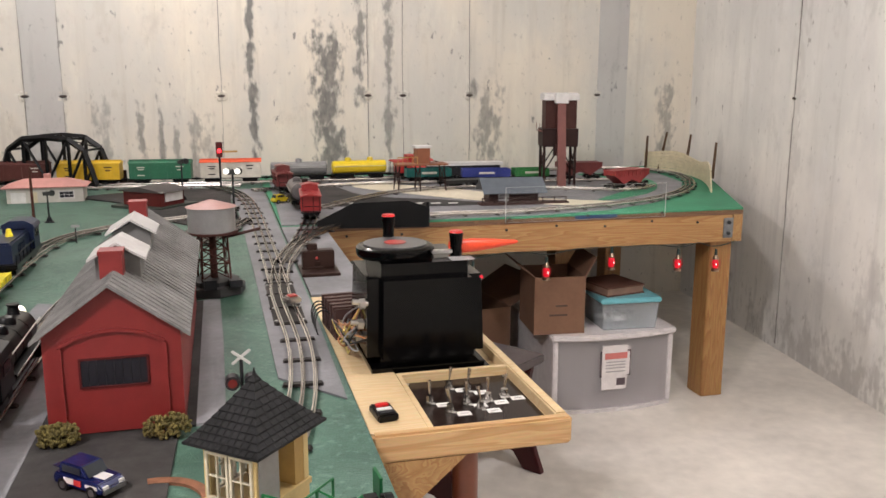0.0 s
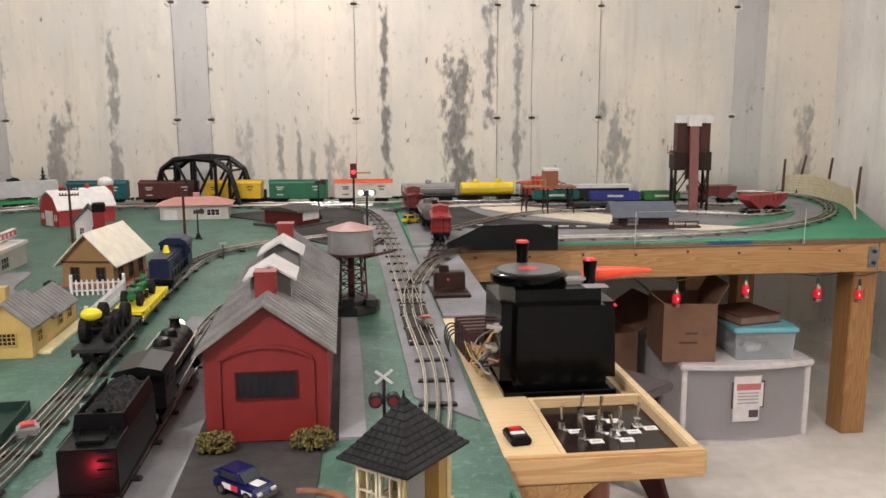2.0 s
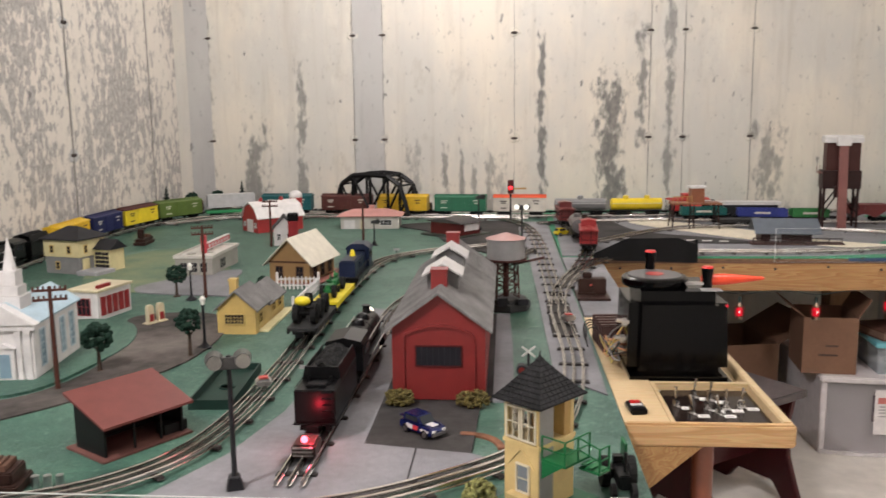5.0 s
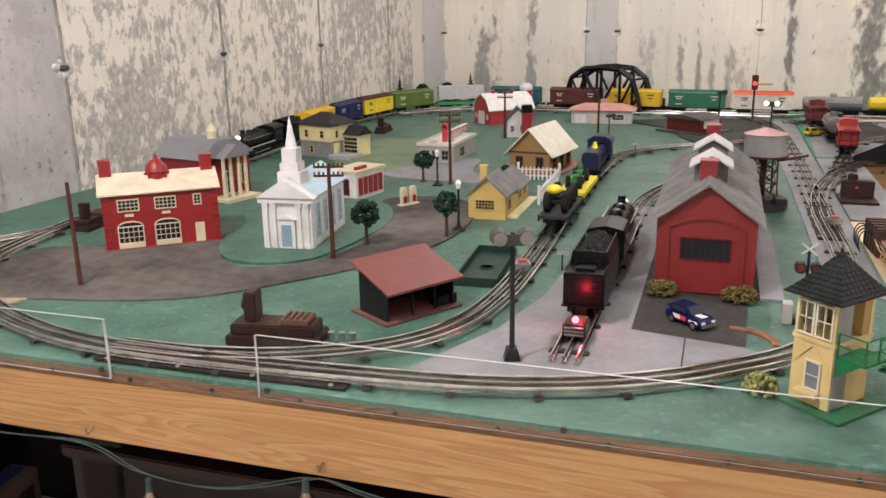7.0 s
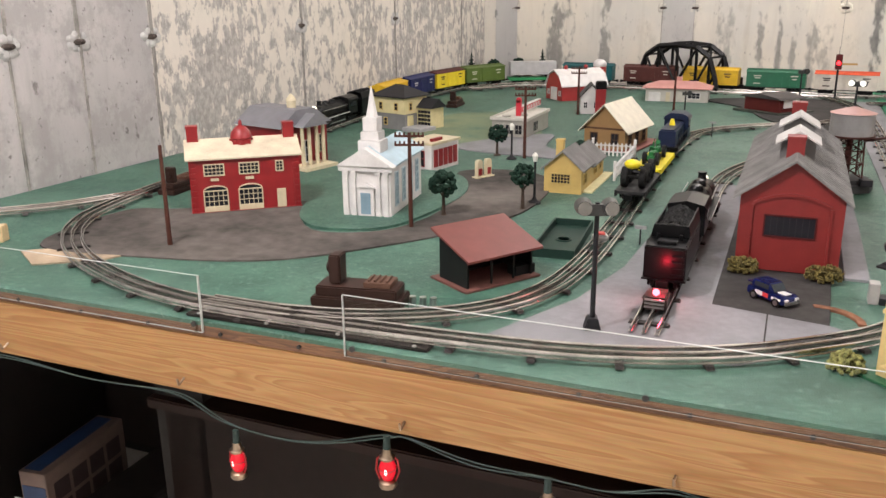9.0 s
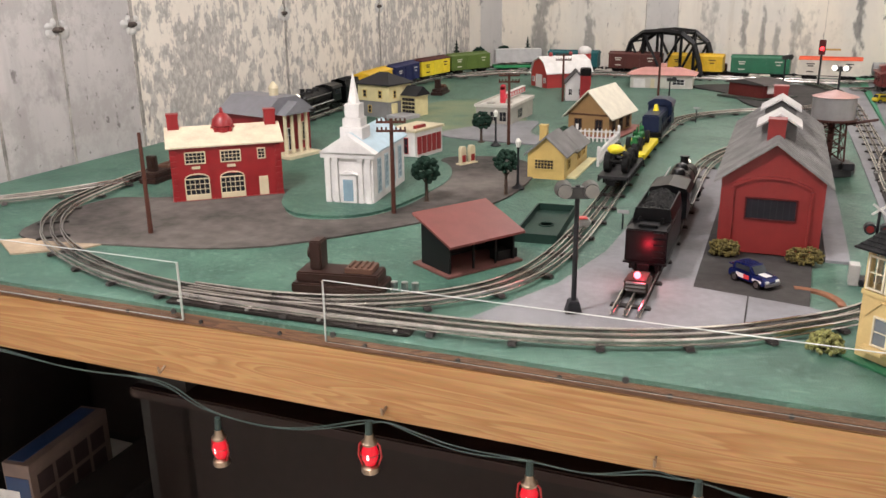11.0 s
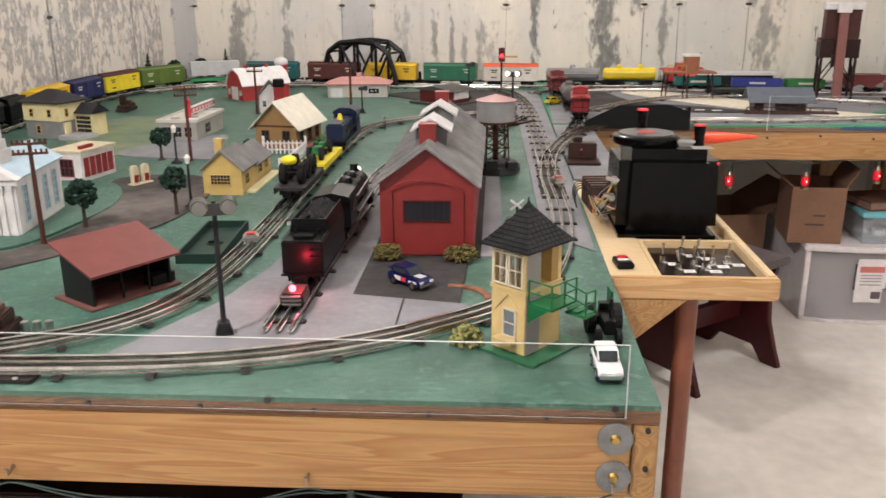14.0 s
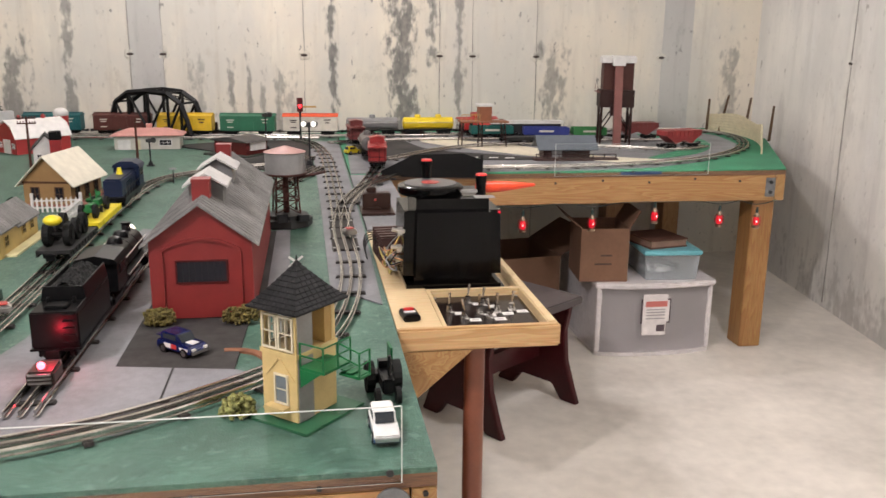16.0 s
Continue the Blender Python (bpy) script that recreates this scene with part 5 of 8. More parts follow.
for q in range(170):
    a, r = rnd.uniform(0, 6.28), 0.02 * math.sqrt(rnd.random())
    ball(bm, (r * math.cos(a), r * math.sin(a), rnd.uniform(0.002, 0.025 * math.sqrt(max(0.05, 1 - (r / 0.021) ** 2)))), rnd.uniform(0.002, 0.0038), u=5, v=4)
part("foliage", bm, pl("lichen_pale", (0.30, 0.30, 0.10), 0.9, var=0.4, scale=150), b)

# fire station
fs = thing("fire_station", -1.128, 0.397, T, 39, "red brick toy fire station with cream roof and doors", "fire station")
W, D, H = 0.215, 0.13, 0.111
walls(fs, W, D, H, redp, 0.026, "x")
roof_gable(fs, W, D, H, 0.026, pl("cream_roof_worn", (0.62, 0.54, 0.40), 0.55, var=0.15, scale=30), 0.006, 0.003, "x")
for s in (-1, 1):
    for k in range(9):
        part("corner_block", bx(s * (W / 2 - 0.006) - 0.006, -0.0018, 0.004 + k * 0.0118, s * (W / 2 - 0.006) + 0.006, 0.002, 0.012 + k * 0.0118), redp, fs)
    chimney(fs, s * (W / 2 - 0.012), D / 2, H + 0.012, H + 0.056, 0.022, redp)
for u in (-0.06, 0.008):
    window(fs, "f", u, 0.004, 0.046, 0.042, 5, 4, cream, W, D, name="garage_door")
    window(fs, "f", u, 0.077, 0.038, 0.022, 5, 3, cream, W, D)
    part("sign_plate", bx(u - 0.008, -0.003, 0.066, u + 0.008, 0, 0.071), cream, fs)
    bm = B()
    prev = None
    for k in range(13):
        a = math.pi * k / 12
        p = (u + 0.024 * math.cos(a), 0.046 + 0.011 * math.sin(a))
        if prev:
            prism(bm, [prev, p, (p[0], p[1] - 0.0022), (prev[0], prev[1] - 0.0022)], "y", -0.0022, 0.001)
        prev = p
    part("door_arch", bm, cream, fs, "cream arched lintel")
    part("arch_pane", bx(u - 0.02, -0.0006, 0.0462, u + 0.02, 0.001, 0.053), pl("arch_dark", (0.02, 0.022, 0.025), 0.2), fs, "dark arched fan light")
    part("lower_panel", bx(u - 0.0225, -0.0026, 0.005, u + 0.0225, 0.0005, 0.014), cream, fs, "cream lower door panel")
window(fs, "f", 0.068, 0.079, 0.014, 0.02, 2, 3, cream, W, D)
part("door", bx(0.06, -0.002, 0.003, 0.078, 0.001, 0.042), cream, fs, "cream side door")
part("plinth", bx(-W / 2 - 0.002, -0.003, 0, W / 2 + 0.002, D + 0.003, 0.004), redp, fs)
bm = B()
lathe(bm, [(0.020, 0), (0.020, 0.012), (0.022, 0.014), (0.019, 0.026), (0.010, 0.036), (0.004, 0.039), (0.003, 0.047), (0.001, 0.05)], 20, (0.0, D / 2 - 0.01, H + 0.016))
part("cupola", bm, redp, fs, "round red cupola", smooth=True)
for k in range(8):
    a = k * math.pi / 4
    part("louvre", bx(0.0205 * math.cos(a) - 0.003, D / 2 - 0.01 + 0.0205 * math.sin(a) - 0.003, H + 0.018, 0.0205 * math.cos(a) + 0.003, D / 2 - 0.01 + 0.0205 * math.sin(a) + 0.003, H + 0.028), redp, fs)

# courthouse with columns
ch = thing("courthouse", -1.228, 0.825, T, 76, "red toy courthouse with grey roof and cream columns", "courthouse")
W, D, H = 0.16, 0.14, 0.105
walls(ch, W, D, H, redp, 0.0, "y", 0.03)
bm = B()
prism(bm, [(-W / 2 - 0.01, H), (W / 2 + 0.01, H), (0.03, H + 0.04), (-0.03, H + 0.04)], "y", 0.02, D + 0.05)
prism(bm, [(-0.045, H), (0.045, H), (0, H + 0.03)], "y", -0.012, 0.08)
part("roof", bm, pl("slate_grey", (0.19, 0.19, 0.21), 0.5), ch, "grey hipped roof")
for x in (-0.036, -0.013, 0.013, 0.036):
    part("column", cy((x, 0.0, 0.008), (x, 0.0, H), 0.0055, 0.0045, n=12), cream, ch)
part("steps", bx(-0.055, -0.03, 0, 0.055, 0.03, 0.008), cream, ch, "cream front steps")
part("porch_floor", bx(-0.05, -0.014, 0.008, 0.05, 0.03, 0.0085), cream, ch)
for x in (-0.06, 0.06):
    window(ch, "f", x, 0.03, 0.02, 0.045, 2, 4, cream, W, D, y0=0.03)
window(ch, "f", 0.0, 0.01, 0.022, 0.055, 2, 3, white, W, D, y0=0.03, name="door")
for u in (0.07, 0.12):
    window(ch, "l", u, 0.03, 0.02, 0.045, 2, 4, cream, W, D)
    window(ch, "r", u, 0.03, 0.02, 0.045, 2, 4, cream, W, D)
bm = B()
lathe(bm, [(0.012, 0), (0.012, 0.018), (0.014, 0.019), (0.010, 0.027), (0.002, 0.036)], 12, (0, D * 0.5, H + 0.038))
part("cupola", bm, cream, ch, "cream cupola")

# chapel
cp = thing("chapel", -0.876, 0.434, T + 0.005, 7, "white toy chapel with pale blue roof and tall steeple", "chapel")
W, D, H = 0.099, 0.2, 0.099
blue_r = pl("pale_blue", (0.36, 0.50, 0.58), 0.45)
blue_w = pl("blue_window", (0.22, 0.33, 0.40), 0.25)
walls(cp, W, D, H, white, 0.031)
roof_gable(cp, W, D - 0.01, H, 0.031, blue_r, 0.006, 0.003, "y", y0=0.012)
bm = B()
prism(bm, [(-W / 2 - 0.009, H - 0.002), (W / 2 + 0.009, H - 0.002), (0, H + 0.035)], "y", -0.009, 0.014)
box(bm, -W / 2 - 0.006, -0.006, H - 0.012, W / 2 + 0.006, 0.01, H - 0.002)
part("pediment", bm, white, cp, bevel=0.001)
for x in (-0.041, -0.025, 0.025, 0.041):
    bm = B()
    box(bm, x - 0.004, -0.004, 0.004, x + 0.004, 0.001, H - 0.012)
    box(bm, x - 0.0055, -0.0055, H - 0.018, x + 0.0055, 0.001, H - 0.012)
    box(bm, x - 0.0055, -0.0055, 0, x + 0.0055, 0.001, 0.006)
    part("pilaster", bm, white, cp)
bm = B()
box(bm, -0.017, -0.0065, 0, 0.017, 0.001, 0.056)
prism(bm, [(-0.021, 0.056), (0.021, 0.056), (0, 0.066)], "y", -0.009, 0.001)
dr = part("door_case", bm, white, cp, bevel=0.0007)
part("door", bx(-0.010, -0.0075, 0.004, 0.010, 0.0, 0.046), blue_w, dr, "pale blue door panes")
for k in range(4):
    for f in ("l", "r"):
        window(cp, f, 0.035 + k * 0.044, 0.016, 0.018, 0.066, 2, 5, pl("light_blue_frame", (0.5, 0.62, 0.68), 0.4), W, D, pane=blue_w)
sp = part("tower", bx(-0.023, 0.021, 0.10, 0.023, 0.067, 0.142), white, cp, "stepped white tower", bevel=0.001)
part("tier", bx(-0.0185, 0.0255, 0.142, 0.0185, 0.0625, 0.159), white, sp, bevel=0.001)
part("tier", bx(-0.0148, 0.0292, 0.159, 0.0148, 0.0588, 0.186), white, sp, bevel=0.001)
part("spire", cy((0, 0.044, 0.186), (0, 0.044, 0.245), 0.0122, 0.0006, n=8), white, sp, "tapering white spire")

# yellow cottage
yh = thing("cottage", -0.574, 0.766, T, 0, "pale yellow toy cottage with grey roof and chimney", "cottage")
walls(yh, 0.082, 0.10, 0.055, yellow, 0.036)
walls(yh, 0.075, 0.14, 0.045, yellow, 0.03, "y", 0.10, "wing")
roof_gable(yh, 0.082, 0.10, 0.055, 0.036, grey, 0.007, 0.003, battens=9)
roof_gable(yh, 0.075, 0.13, 0.045, 0.03, grey, 0.007, 0.003, y0=0.105, battens=10)
window(yh, "f", -0.004, 0.022, 0.042, 0.021, 6, 3, pl("tan_frame", (0.5, 0.36, 0.12), 0.5), 0.082, 0.1)
for u in (0.035, 0.15, 0.2):
    window(yh, "r", u, 0.018, 0.022, 0.022, 2, 2, yellow, 0.082 if u < 0.1 else 0.075, 0.1)
part("porch", bx(0.041, 0.02, 0, 0.062, 0.24, 0.004), pl("porch_yellow", (0.75, 0.68, 0.38), 0.5), yh, "pale yellow porch slab")
chimney(yh, -0.022, 0.06, 0.06, 0.108, 0.016, yellow)

# two-storey house with lower wing
h2 = thing("town_house", -1.315, 1.44, T, -16, "two-storey yellow and grey toy house with dark roof", "house")
W, D = 0.145, 0.12
part("lower_storey", bx(-W / 2, 0, 0, W / 2, D, 0.045), pl("stone_grey", (0.22, 0.22, 0.22), 0.6), h2, "grey lower storey")
cream_y = pl("cream_yellow", (0.68, 0.60, 0.33), 0.45)
part("upper_storey", bx(-W / 2 - 0.003, -0.003, 0.045, W / 2 + 0.003, D + 0.003, 0.09), cream_y, h2, "cream yellow upper storey")
bm = B()
lo = [bm.verts.new(p) for p in ((-W / 2 - 0.014, -0.014, 0.09), (W / 2 + 0.014, -0.014, 0.09), (W / 2 + 0.014, D + 0.014, 0.09), (-W / 2 - 0.014, D + 0.014, 0.09))]
lo2 = [bm.verts.new((v.co.x, v.co.y, 0.093)) for v in lo]
hi = [bm.verts.new(p) for p in ((-0.02, D / 2, 0.122), (0.02, D / 2, 0.122))]
bm.faces.new(lo)
for i in range(4):
    bm.faces.new((lo[i], lo[(i + 1) % 4], lo2[(i + 1) % 4], lo2[i]))
bm.faces.new((lo2[0], lo2[1], hi[1], hi[0]))
bm.faces.new((lo2[2], lo2[3], hi[0], hi[1]))
bm.faces.new((lo2[1], lo2[2], hi[1]))
bm.faces.new((lo2[3], lo2[0], hi[0]))
part("roof", bm, dgrey, h2, "dark grey hipped roof")
for u in (-0.04, 0.035):
    window(h2, "f", u, 0.055, 0.016, 0.02, 1, 2, yellow, W, D, y0=-0.003)
    window(h2, "r", 0.03 + (u + 0.04), 0.055, 0.014, 0.02, 1, 2, yellow, W + 0.006, D)
window(h2, "f", -0.02, 0.012, 0.016, 0.02, 1, 2, yellow, W, D)
part("door", bx(W / 2, 0.015, 0, W / 2 + 0.004, 0.045, 0.04), cream_y, h2, "cream front door")
wg = part("wing", bx(W / 2, 0.07, 0, W / 2 + 0.07, D + 0.02, 0.06), cream_y, h2)
bm = B()
prism(bm, [(0.06, 0.06), (D + 0.03, 0.06), (D / 2 + 0.045, 0.085)], "x", W / 2 - 0.005, W / 2 + 0.078)
part("wing_roof", bm, dgrey, wg)
bm = B()
for q in range(4):
    for z in range(4):
        box(bm, W / 2 + 0.008 + q * 0.015, 0.0665, 0.012 + z * 0.011, W / 2 + 0.019 + q * 0.015, 0.0702, 0.02 + z * 0.011)
part("wing_panes", bm, pane_d, wg)
part("terrace", bx(W / 2 + 0.004, -0.02, 0, W / 2 + 0.09, 0.07, 0.012), pl("terrace_grey", (0.36, 0.36, 0.37), 0.6), h2, "grey stepped terrace", bevel=0.001)

# store with red shutters behind the chapel
h2.scale = (0.86, 0.86, 1.12)

so = thing("store", -0.915, 0.93, T, 78, "cream toy store with red shutters and flat roof", "store")
walls(so, 0.14, 0.09, 0.068, white)
part("roof", bx(-0.074, -0.006, 0.068, 0.074, 0.094, 0.074), cream, so)
part("roof_sign", bx(-0.05, 0.01, 0.0742, 0.0, 0.02, 0.082), redp, so, "red roof sign")
for u in (-0.05, -0.025, 0.0, 0.025, 0.05):
    part("shutter", bx(u - 0.009, -0.003, 0.01, u + 0.009, 0.001, 0.055), redp, so)
    window(so, "l", 0.045, 0.012, 0.04, 0.04, 3, 2, redp, 0.14, 0.09) if u == 0.0 else None

so.scale = (0.84, 0.84, 0.95)

# filling station with sign
gs = thing("filling_station", -0.905, 1.405, T, 0, "weathered grey toy filling station with red roof sign", "filling station")
gw = pl("faded_cream", (0.34, 0.33, 0.29), 0.6)
walls(gs, 0.13, 0.26, 0.055, gw)
bm = B()
box(bm, -0.07, -0.005, 0.055, 0.07, 0.265, 0.058)
for a in ((-0.07, -0.005, 0.07, 0.0), (-0.07, 0.26, 0.07, 0.265), (-0.07, 0, -0.066, 0.26), (0.066, 0, 0.07, 0.26)):
    box(bm, a[0], a[1], 0.058, a[2], a[3], 0.064)
part("roof", bm, pl("roof_cream", (0.55, 0.53, 0.48), 0.6), gs, "flat cream roof with parapet")
for x, y in ((-0.03, 0.06), (0.02, 0.1), (-0.01, 0.17)):
    part("roof_cap", cy((x, y, 0.058), (x, y, 0.062), 0.016, n=16), gw, gs)
for u in (-0.035, 0.0, 0.035):
    window(gs, "f", u, 0.012, 0.026, 0.03, 2, 2, gw, 0.13, 0.26)
window(gs, "r", 0.1, 0.012, 0.05, 0.03, 3, 2, gw, 0.13, 0.26)
sg = part("sign_beam", bx(0.0, 0.1, 0.068, 0.012, 0.33, 0.084), pl("sign_red", (0.55, 0.03, 0.05), 0.4), gs, "red sign beam with white edge")
bm = B()
box(bm, -0.003, 0.08, 0.058, 0.015, 0.092, 0.108)
cyl(bm, (0.006, 0.08, 0.108), (0.006, 0.092, 0.108), 0.009, n=16)
part("sign_tower", bm, pl("sign_red", (0.55, 0.03, 0.05), 0.4), gs, "rounded red sign tower")
for z in (0.066, 0.084):
    part("white_trim", bx(-0.001, 0.099, z, 0.013, 0.332, z + 0.003), white, sg)
for k in range(7):
    part("lettering_bar", bx(-0.0012, 0.115 + k * 0.03, 0.0715, 0.0132, 0.13 + k * 0.03, 0.0805), white, sg)

gs.scale = (0.84, 0.9, 0.95)

# gas pumps
gp = thing("fuel_pumps", -0.787, 0.853, T + 0.003, 62, "pair of cream and red toy fuel pumps on an island", "fuel pumps")
part("island", bx(-0.028, -0.01, 0, 0.028, 0.01, 0.003), cream, gp, bevel=0.001)
for x in (-0.014, 0.014):
    bm = B()
    prism(bm, [(-0.008, 0.003), (0.008, 0.003), (0.008, 0.036), (0.005, 0.042), (-0.005, 0.042), (-0.008, 0.036)], "y", -0.005, 0.005)
    bmesh.ops.translate(bm, verts=bm.verts, vec=(x, 0, 0))
    pp = part("pump", bm, cream, gp)
    part("panel", bx(x - 0.005, -0.0062, 0.006, x + 0.005, -0.0045, 0.022), redp, pp)

# station house with fence
sh = thing("station_house", -0.60, 1.31, T, -10, "tan toy station house with pale cream roof", "station house")
tan = pl("tan_plastic", (0.28, 0.165, 0.065), 0.45)
walls(sh, 0.118, 0.18, 0.062, tan, 0.06)
roof_gable(sh, 0.118, 0.18, 0.062, 0.06, pl("pale_roof", (0.72, 0.68, 0.56), 0.5), 0.014, 0.003)
bmn = pl("brown_trim", (0.09, 0.045, 0.025), 0.5)
for u in (-0.03, 0.03):
    window(sh, "f", u, 0.012, 0.02, 0.034, 2, 2, bmn, 0.118, 0.18)
for u in (0.035, 0.09, 0.145):
    window(sh, "r", u, 0.01, 0.022, 0.036, 2, 2, bmn, 0.118, 0.18)
part("eave_band", bx(-0.0605, -0.002, 0.056, 0.0605, 0.001, 0.061), bmn, sh)
part("platform", bx(-0.075, -0.01, 0, 0.09, 0.22, 0.004), pl("platform_red", (0.28, 0.09, 0.07), 0.6), sh, "dull red platform")


def picket_fence(x0, y0, x1, y1, label):
    L = math.hypot(x1 - x0, y1 - y0)
    f = thing("picket_fence", x0, y0, T, math.degrees(math.atan2(y1 - y0, x1 - x0)), label, "fence", "picket fences")
    for z in (0.009, 0.026):
        part("rail", bx(0, -0.001, z, L, 0.001, z + 0.003), white, f)
    n = int(L / 0.0105)
    for k in range(n + 1):
        u = k * L / n
        bm = B()
        prism(bm, [(u - 0.0022, 0), (u + 0.0022, 0), (u + 0.0022, 0.032), (u, 0.036), (u - 0.0022, 0.032)], "y", -0.0024, -0.001)
        part("picket", bm, white, f)
    for u in (0, L):
        part("post", bx(u - 0.003, -0.003, 0, u + 0.003, 0.003, 0.046), white, f)


picket_fence(-0.612, 1.226, -0.503, 1.233, "white toy picket fence by the station")
picket_fence(-0.50, 1.222, -0.494, 0.93, "white toy picket fence beside the branch track")

# barn with silo
ba = thing("barn", -1.02, 2.33, T, -46, "red toy barn with white roof and silo", "barn")
W, D = 0.13, 0.2
bm = B()
prism(bm, [(-W / 2, 0), (W / 2, 0), (W / 2, 0.055), (0.042, 0.095), (0, 0.112), (-0.042, 0.095), (-W / 2, 0.055)], "y", 0, D)
brd = pl("barn_red", (0.36, 0.03, 0.03), 0.45)
part("shell", bm, brd, ba)
bm = B()
prism(bm, [(-W / 2 - 0.006, 0.054), (-0.042, 0.096), (0, 0.114), (0.042, 0.096), (W / 2 + 0.006, 0.054), (W / 2 + 0.006, 0.058), (0.043, 0.1), (0, 0.119), (-0.043, 0.1), (-W / 2 - 0.006, 0.058)], "y", -0.006, D + 0.006)
part("roof", bm, pl("barn_roof_white", (0.72, 0.70, 0.68), 0.45), ba, "white gambrel roof")
part("door", bx(-0.025, -0.002, 0.0, 0.025, 0.001, 0.05), white, ba)
for u in (-0.045, 0.045):
    window(ba, "f", u, 0.02, 0.014, 0.018, 2, 2, white, W, D)
for y in (0.05, 0.14):
    bm = B()
    lathe(bm, [(0.008, 0), (0.008, 0.01), (0.003, 0.016)], 10, (0, y, 0.117))
    part("ventilator", bm, brd, ba)
bm = B()
cyl(bm, (-0.045, D + 0.034, 0), (-0.045, D + 0.034, 0.125), 0.026, n=20)
sl = part("silo", bm, brd, ba, "red silo with white cap")
bm = B()
ball(bm, (-0.045, D + 0.034, 0.125), 0.028, 1, 1, 0.8, 16, 8)
part("silo_cap", bm, white, sl, smooth=True)
# lean-to house before the barn
cs = thing("farm_house", -0.79, 1.98, T, 15, "small white toy farm house with red chimney and black roof", "farm house")
walls(cs, 0.075, 0.1, 0.06, white, 0.04)
roof_gable(cs, 0.075, 0.1, 0.06, 0.04, dgrey, 0.006)
for u in (-0.02, 0.015):
    window(cs, "f", u, 0.02, 0.013, 0.022, 2, 2, white, 0.075, 0.1)
chimney(cs, 0.03, -0.012, 0.0, 0.088, 0.034, redp)
part("chimney_top", bx(0.012, -0.03, 0.088, 0.05, 0.006, 0.116), black, cs, "black chimney cap", bevel=0.003)

# ranch house
rh = thing("ranch_house", -0.555, 2.41, T, 2, "low white toy ranch house with pink roof", "ranch house")
walls(rh, 0.235, 0.11, 0.05, pl("ranch_grey", (0.52, 0.50, 0.45), 0.5))
bm = B()
W, D = 0.235, 0.11
lo = [bm.verts.new(p) for p in ((-W / 2 - 0.014, -0.014, 0.05), (W / 2 + 0.014, -0.014, 0.05), (W / 2 + 0.014, D + 0.014, 0.05), (-W / 2 - 0.014, D + 0.014, 0.05))]
lo2 = [bm.verts.new((v.co.x, v.co.y, 0.053)) for v in lo]
hi = [bm.verts.new(p) for p in ((-0.07, D / 2, 0.076), (0.07, D / 2, 0.076))]
bm.faces.new(lo)
for i in range(4):
    bm.faces.new((lo[i], lo[(i + 1) % 4], lo2[(i + 1) % 4], lo2[i]))
bm.faces.new((lo2[0], lo2[1], hi[1], hi[0]))
bm.faces.new((lo2[2], lo2[3], hi[0], hi[1]))
bm.faces.new((lo2[1], lo2[2], hi[1]))
bm.faces.new((lo2[3], lo2[0], hi[0]))
pink = pl("pink_roof", (0.47, 0.22, 0.195), 0.5)
part("roof", bm, pink, rh, "pink hipped roof")
chimney(rh, 0.0, D / 2 + 0.02, 0.06, 0.088, 0.02, pl("pink_chimney", (0.6, 0.3, 0.26), 0.5))
window(rh, "f", 0.065, 0.014, 0.045, 0.022, 3, 2, white, W, D)
part("garage_door", bx(-0.105, -0.002, 0.0, -0.06, 0.001, 0.035), white, rh)
part("door", bx(-0.04, -0.002, 0, -0.024, 0.001, 0.036), cream, rh)

# dark red freight shed with lit roof light
fsd = thing("freight_shed", -0.235, 2.2, T, -38, "dark red freight shed with dark roof and platform", "freight shed")
dred = pl("oxide_wall", (0.11, 0.02, 0.018), 0.5)
part("platform", bx(-0.1, -0.03, 0, 0.1, 0.15, 0.008), pl("platform_dark", (0.05, 0.06, 0.05), 0.6), fsd)
bm = B()
box(bm, -0.075, 0, 0.008, 0.075, 0.11, 0.052)
part("shell", bm, dred, fsd)
bm = B()
prism(bm, [(-0.09, 0.052), (0.09, 0.052), (0.075, 0.058), (0, 0.068), (-0.075, 0.058)], "y", -0.012, 0.122)
part("roof", bm, pl("felt_roof", (0.07, 0.065, 0.062), 0.7), fsd)
part("white_board", bx(0.0755, 0.02, 0.022, 0.079, 0.1, 0.05), white, fsd, "plain white board")

# open shed with red lean-to roof
os_ = thing("open_shed", -0.538, 0.18, T, 57, "open black freight shed with dull red lean-to roof", "shed")
part("floor_slab", bx(-0.085, -0.052, 0, 0.085, 0.06, 0.004), pl("slab_red", (0.13, 0.05, 0.04), 0.7), os_, "worn red floor slab", bevel=0.001)
dk = pl("shed_black", (0.008, 0.009, 0.009), 0.5)
for s in (-1, 1):
    bm = B()
    prism(bm, [(-0.04, 0.004), (0.045, 0.004), (0.045, 0.084), (-0.04, 0.058)], "x", s * 0.072 - 0.002, s * 0.072 + 0.002)
    part("side_wall", bm, dk, os_)
part("back_wall", bx(-0.07, 0.043, 0.004, 0.07, 0.047, 0.083), dk, os_)
bm = B()
prism(bm, [(-0.058, 0.052), (0.058, 0.087), (0.058, 0.091), (-0.058, 0.056)], "x", -0.084, 0.084)
part("roof", bm, pl("shed_roof_red", (0.14, 0.036, 0.03), 0.5), os_, "dull red sloping roof")
for x in (-0.02, 0.03):
    part("post", bx(x - 0.0015, -0.041, 0.004, x + 0.0015, -0.037, 0.058), dk, os_)
for z in (0.02, 0.035, 0.046):
    part("rack_bar", bx(-0.07, 0.0, z, -0.02, 0.003, z + 0.002), dk, os_)
part("bench", bx(0.04, -0.035, 0.004, 0.085, -0.01, 0.02), dk, os_)

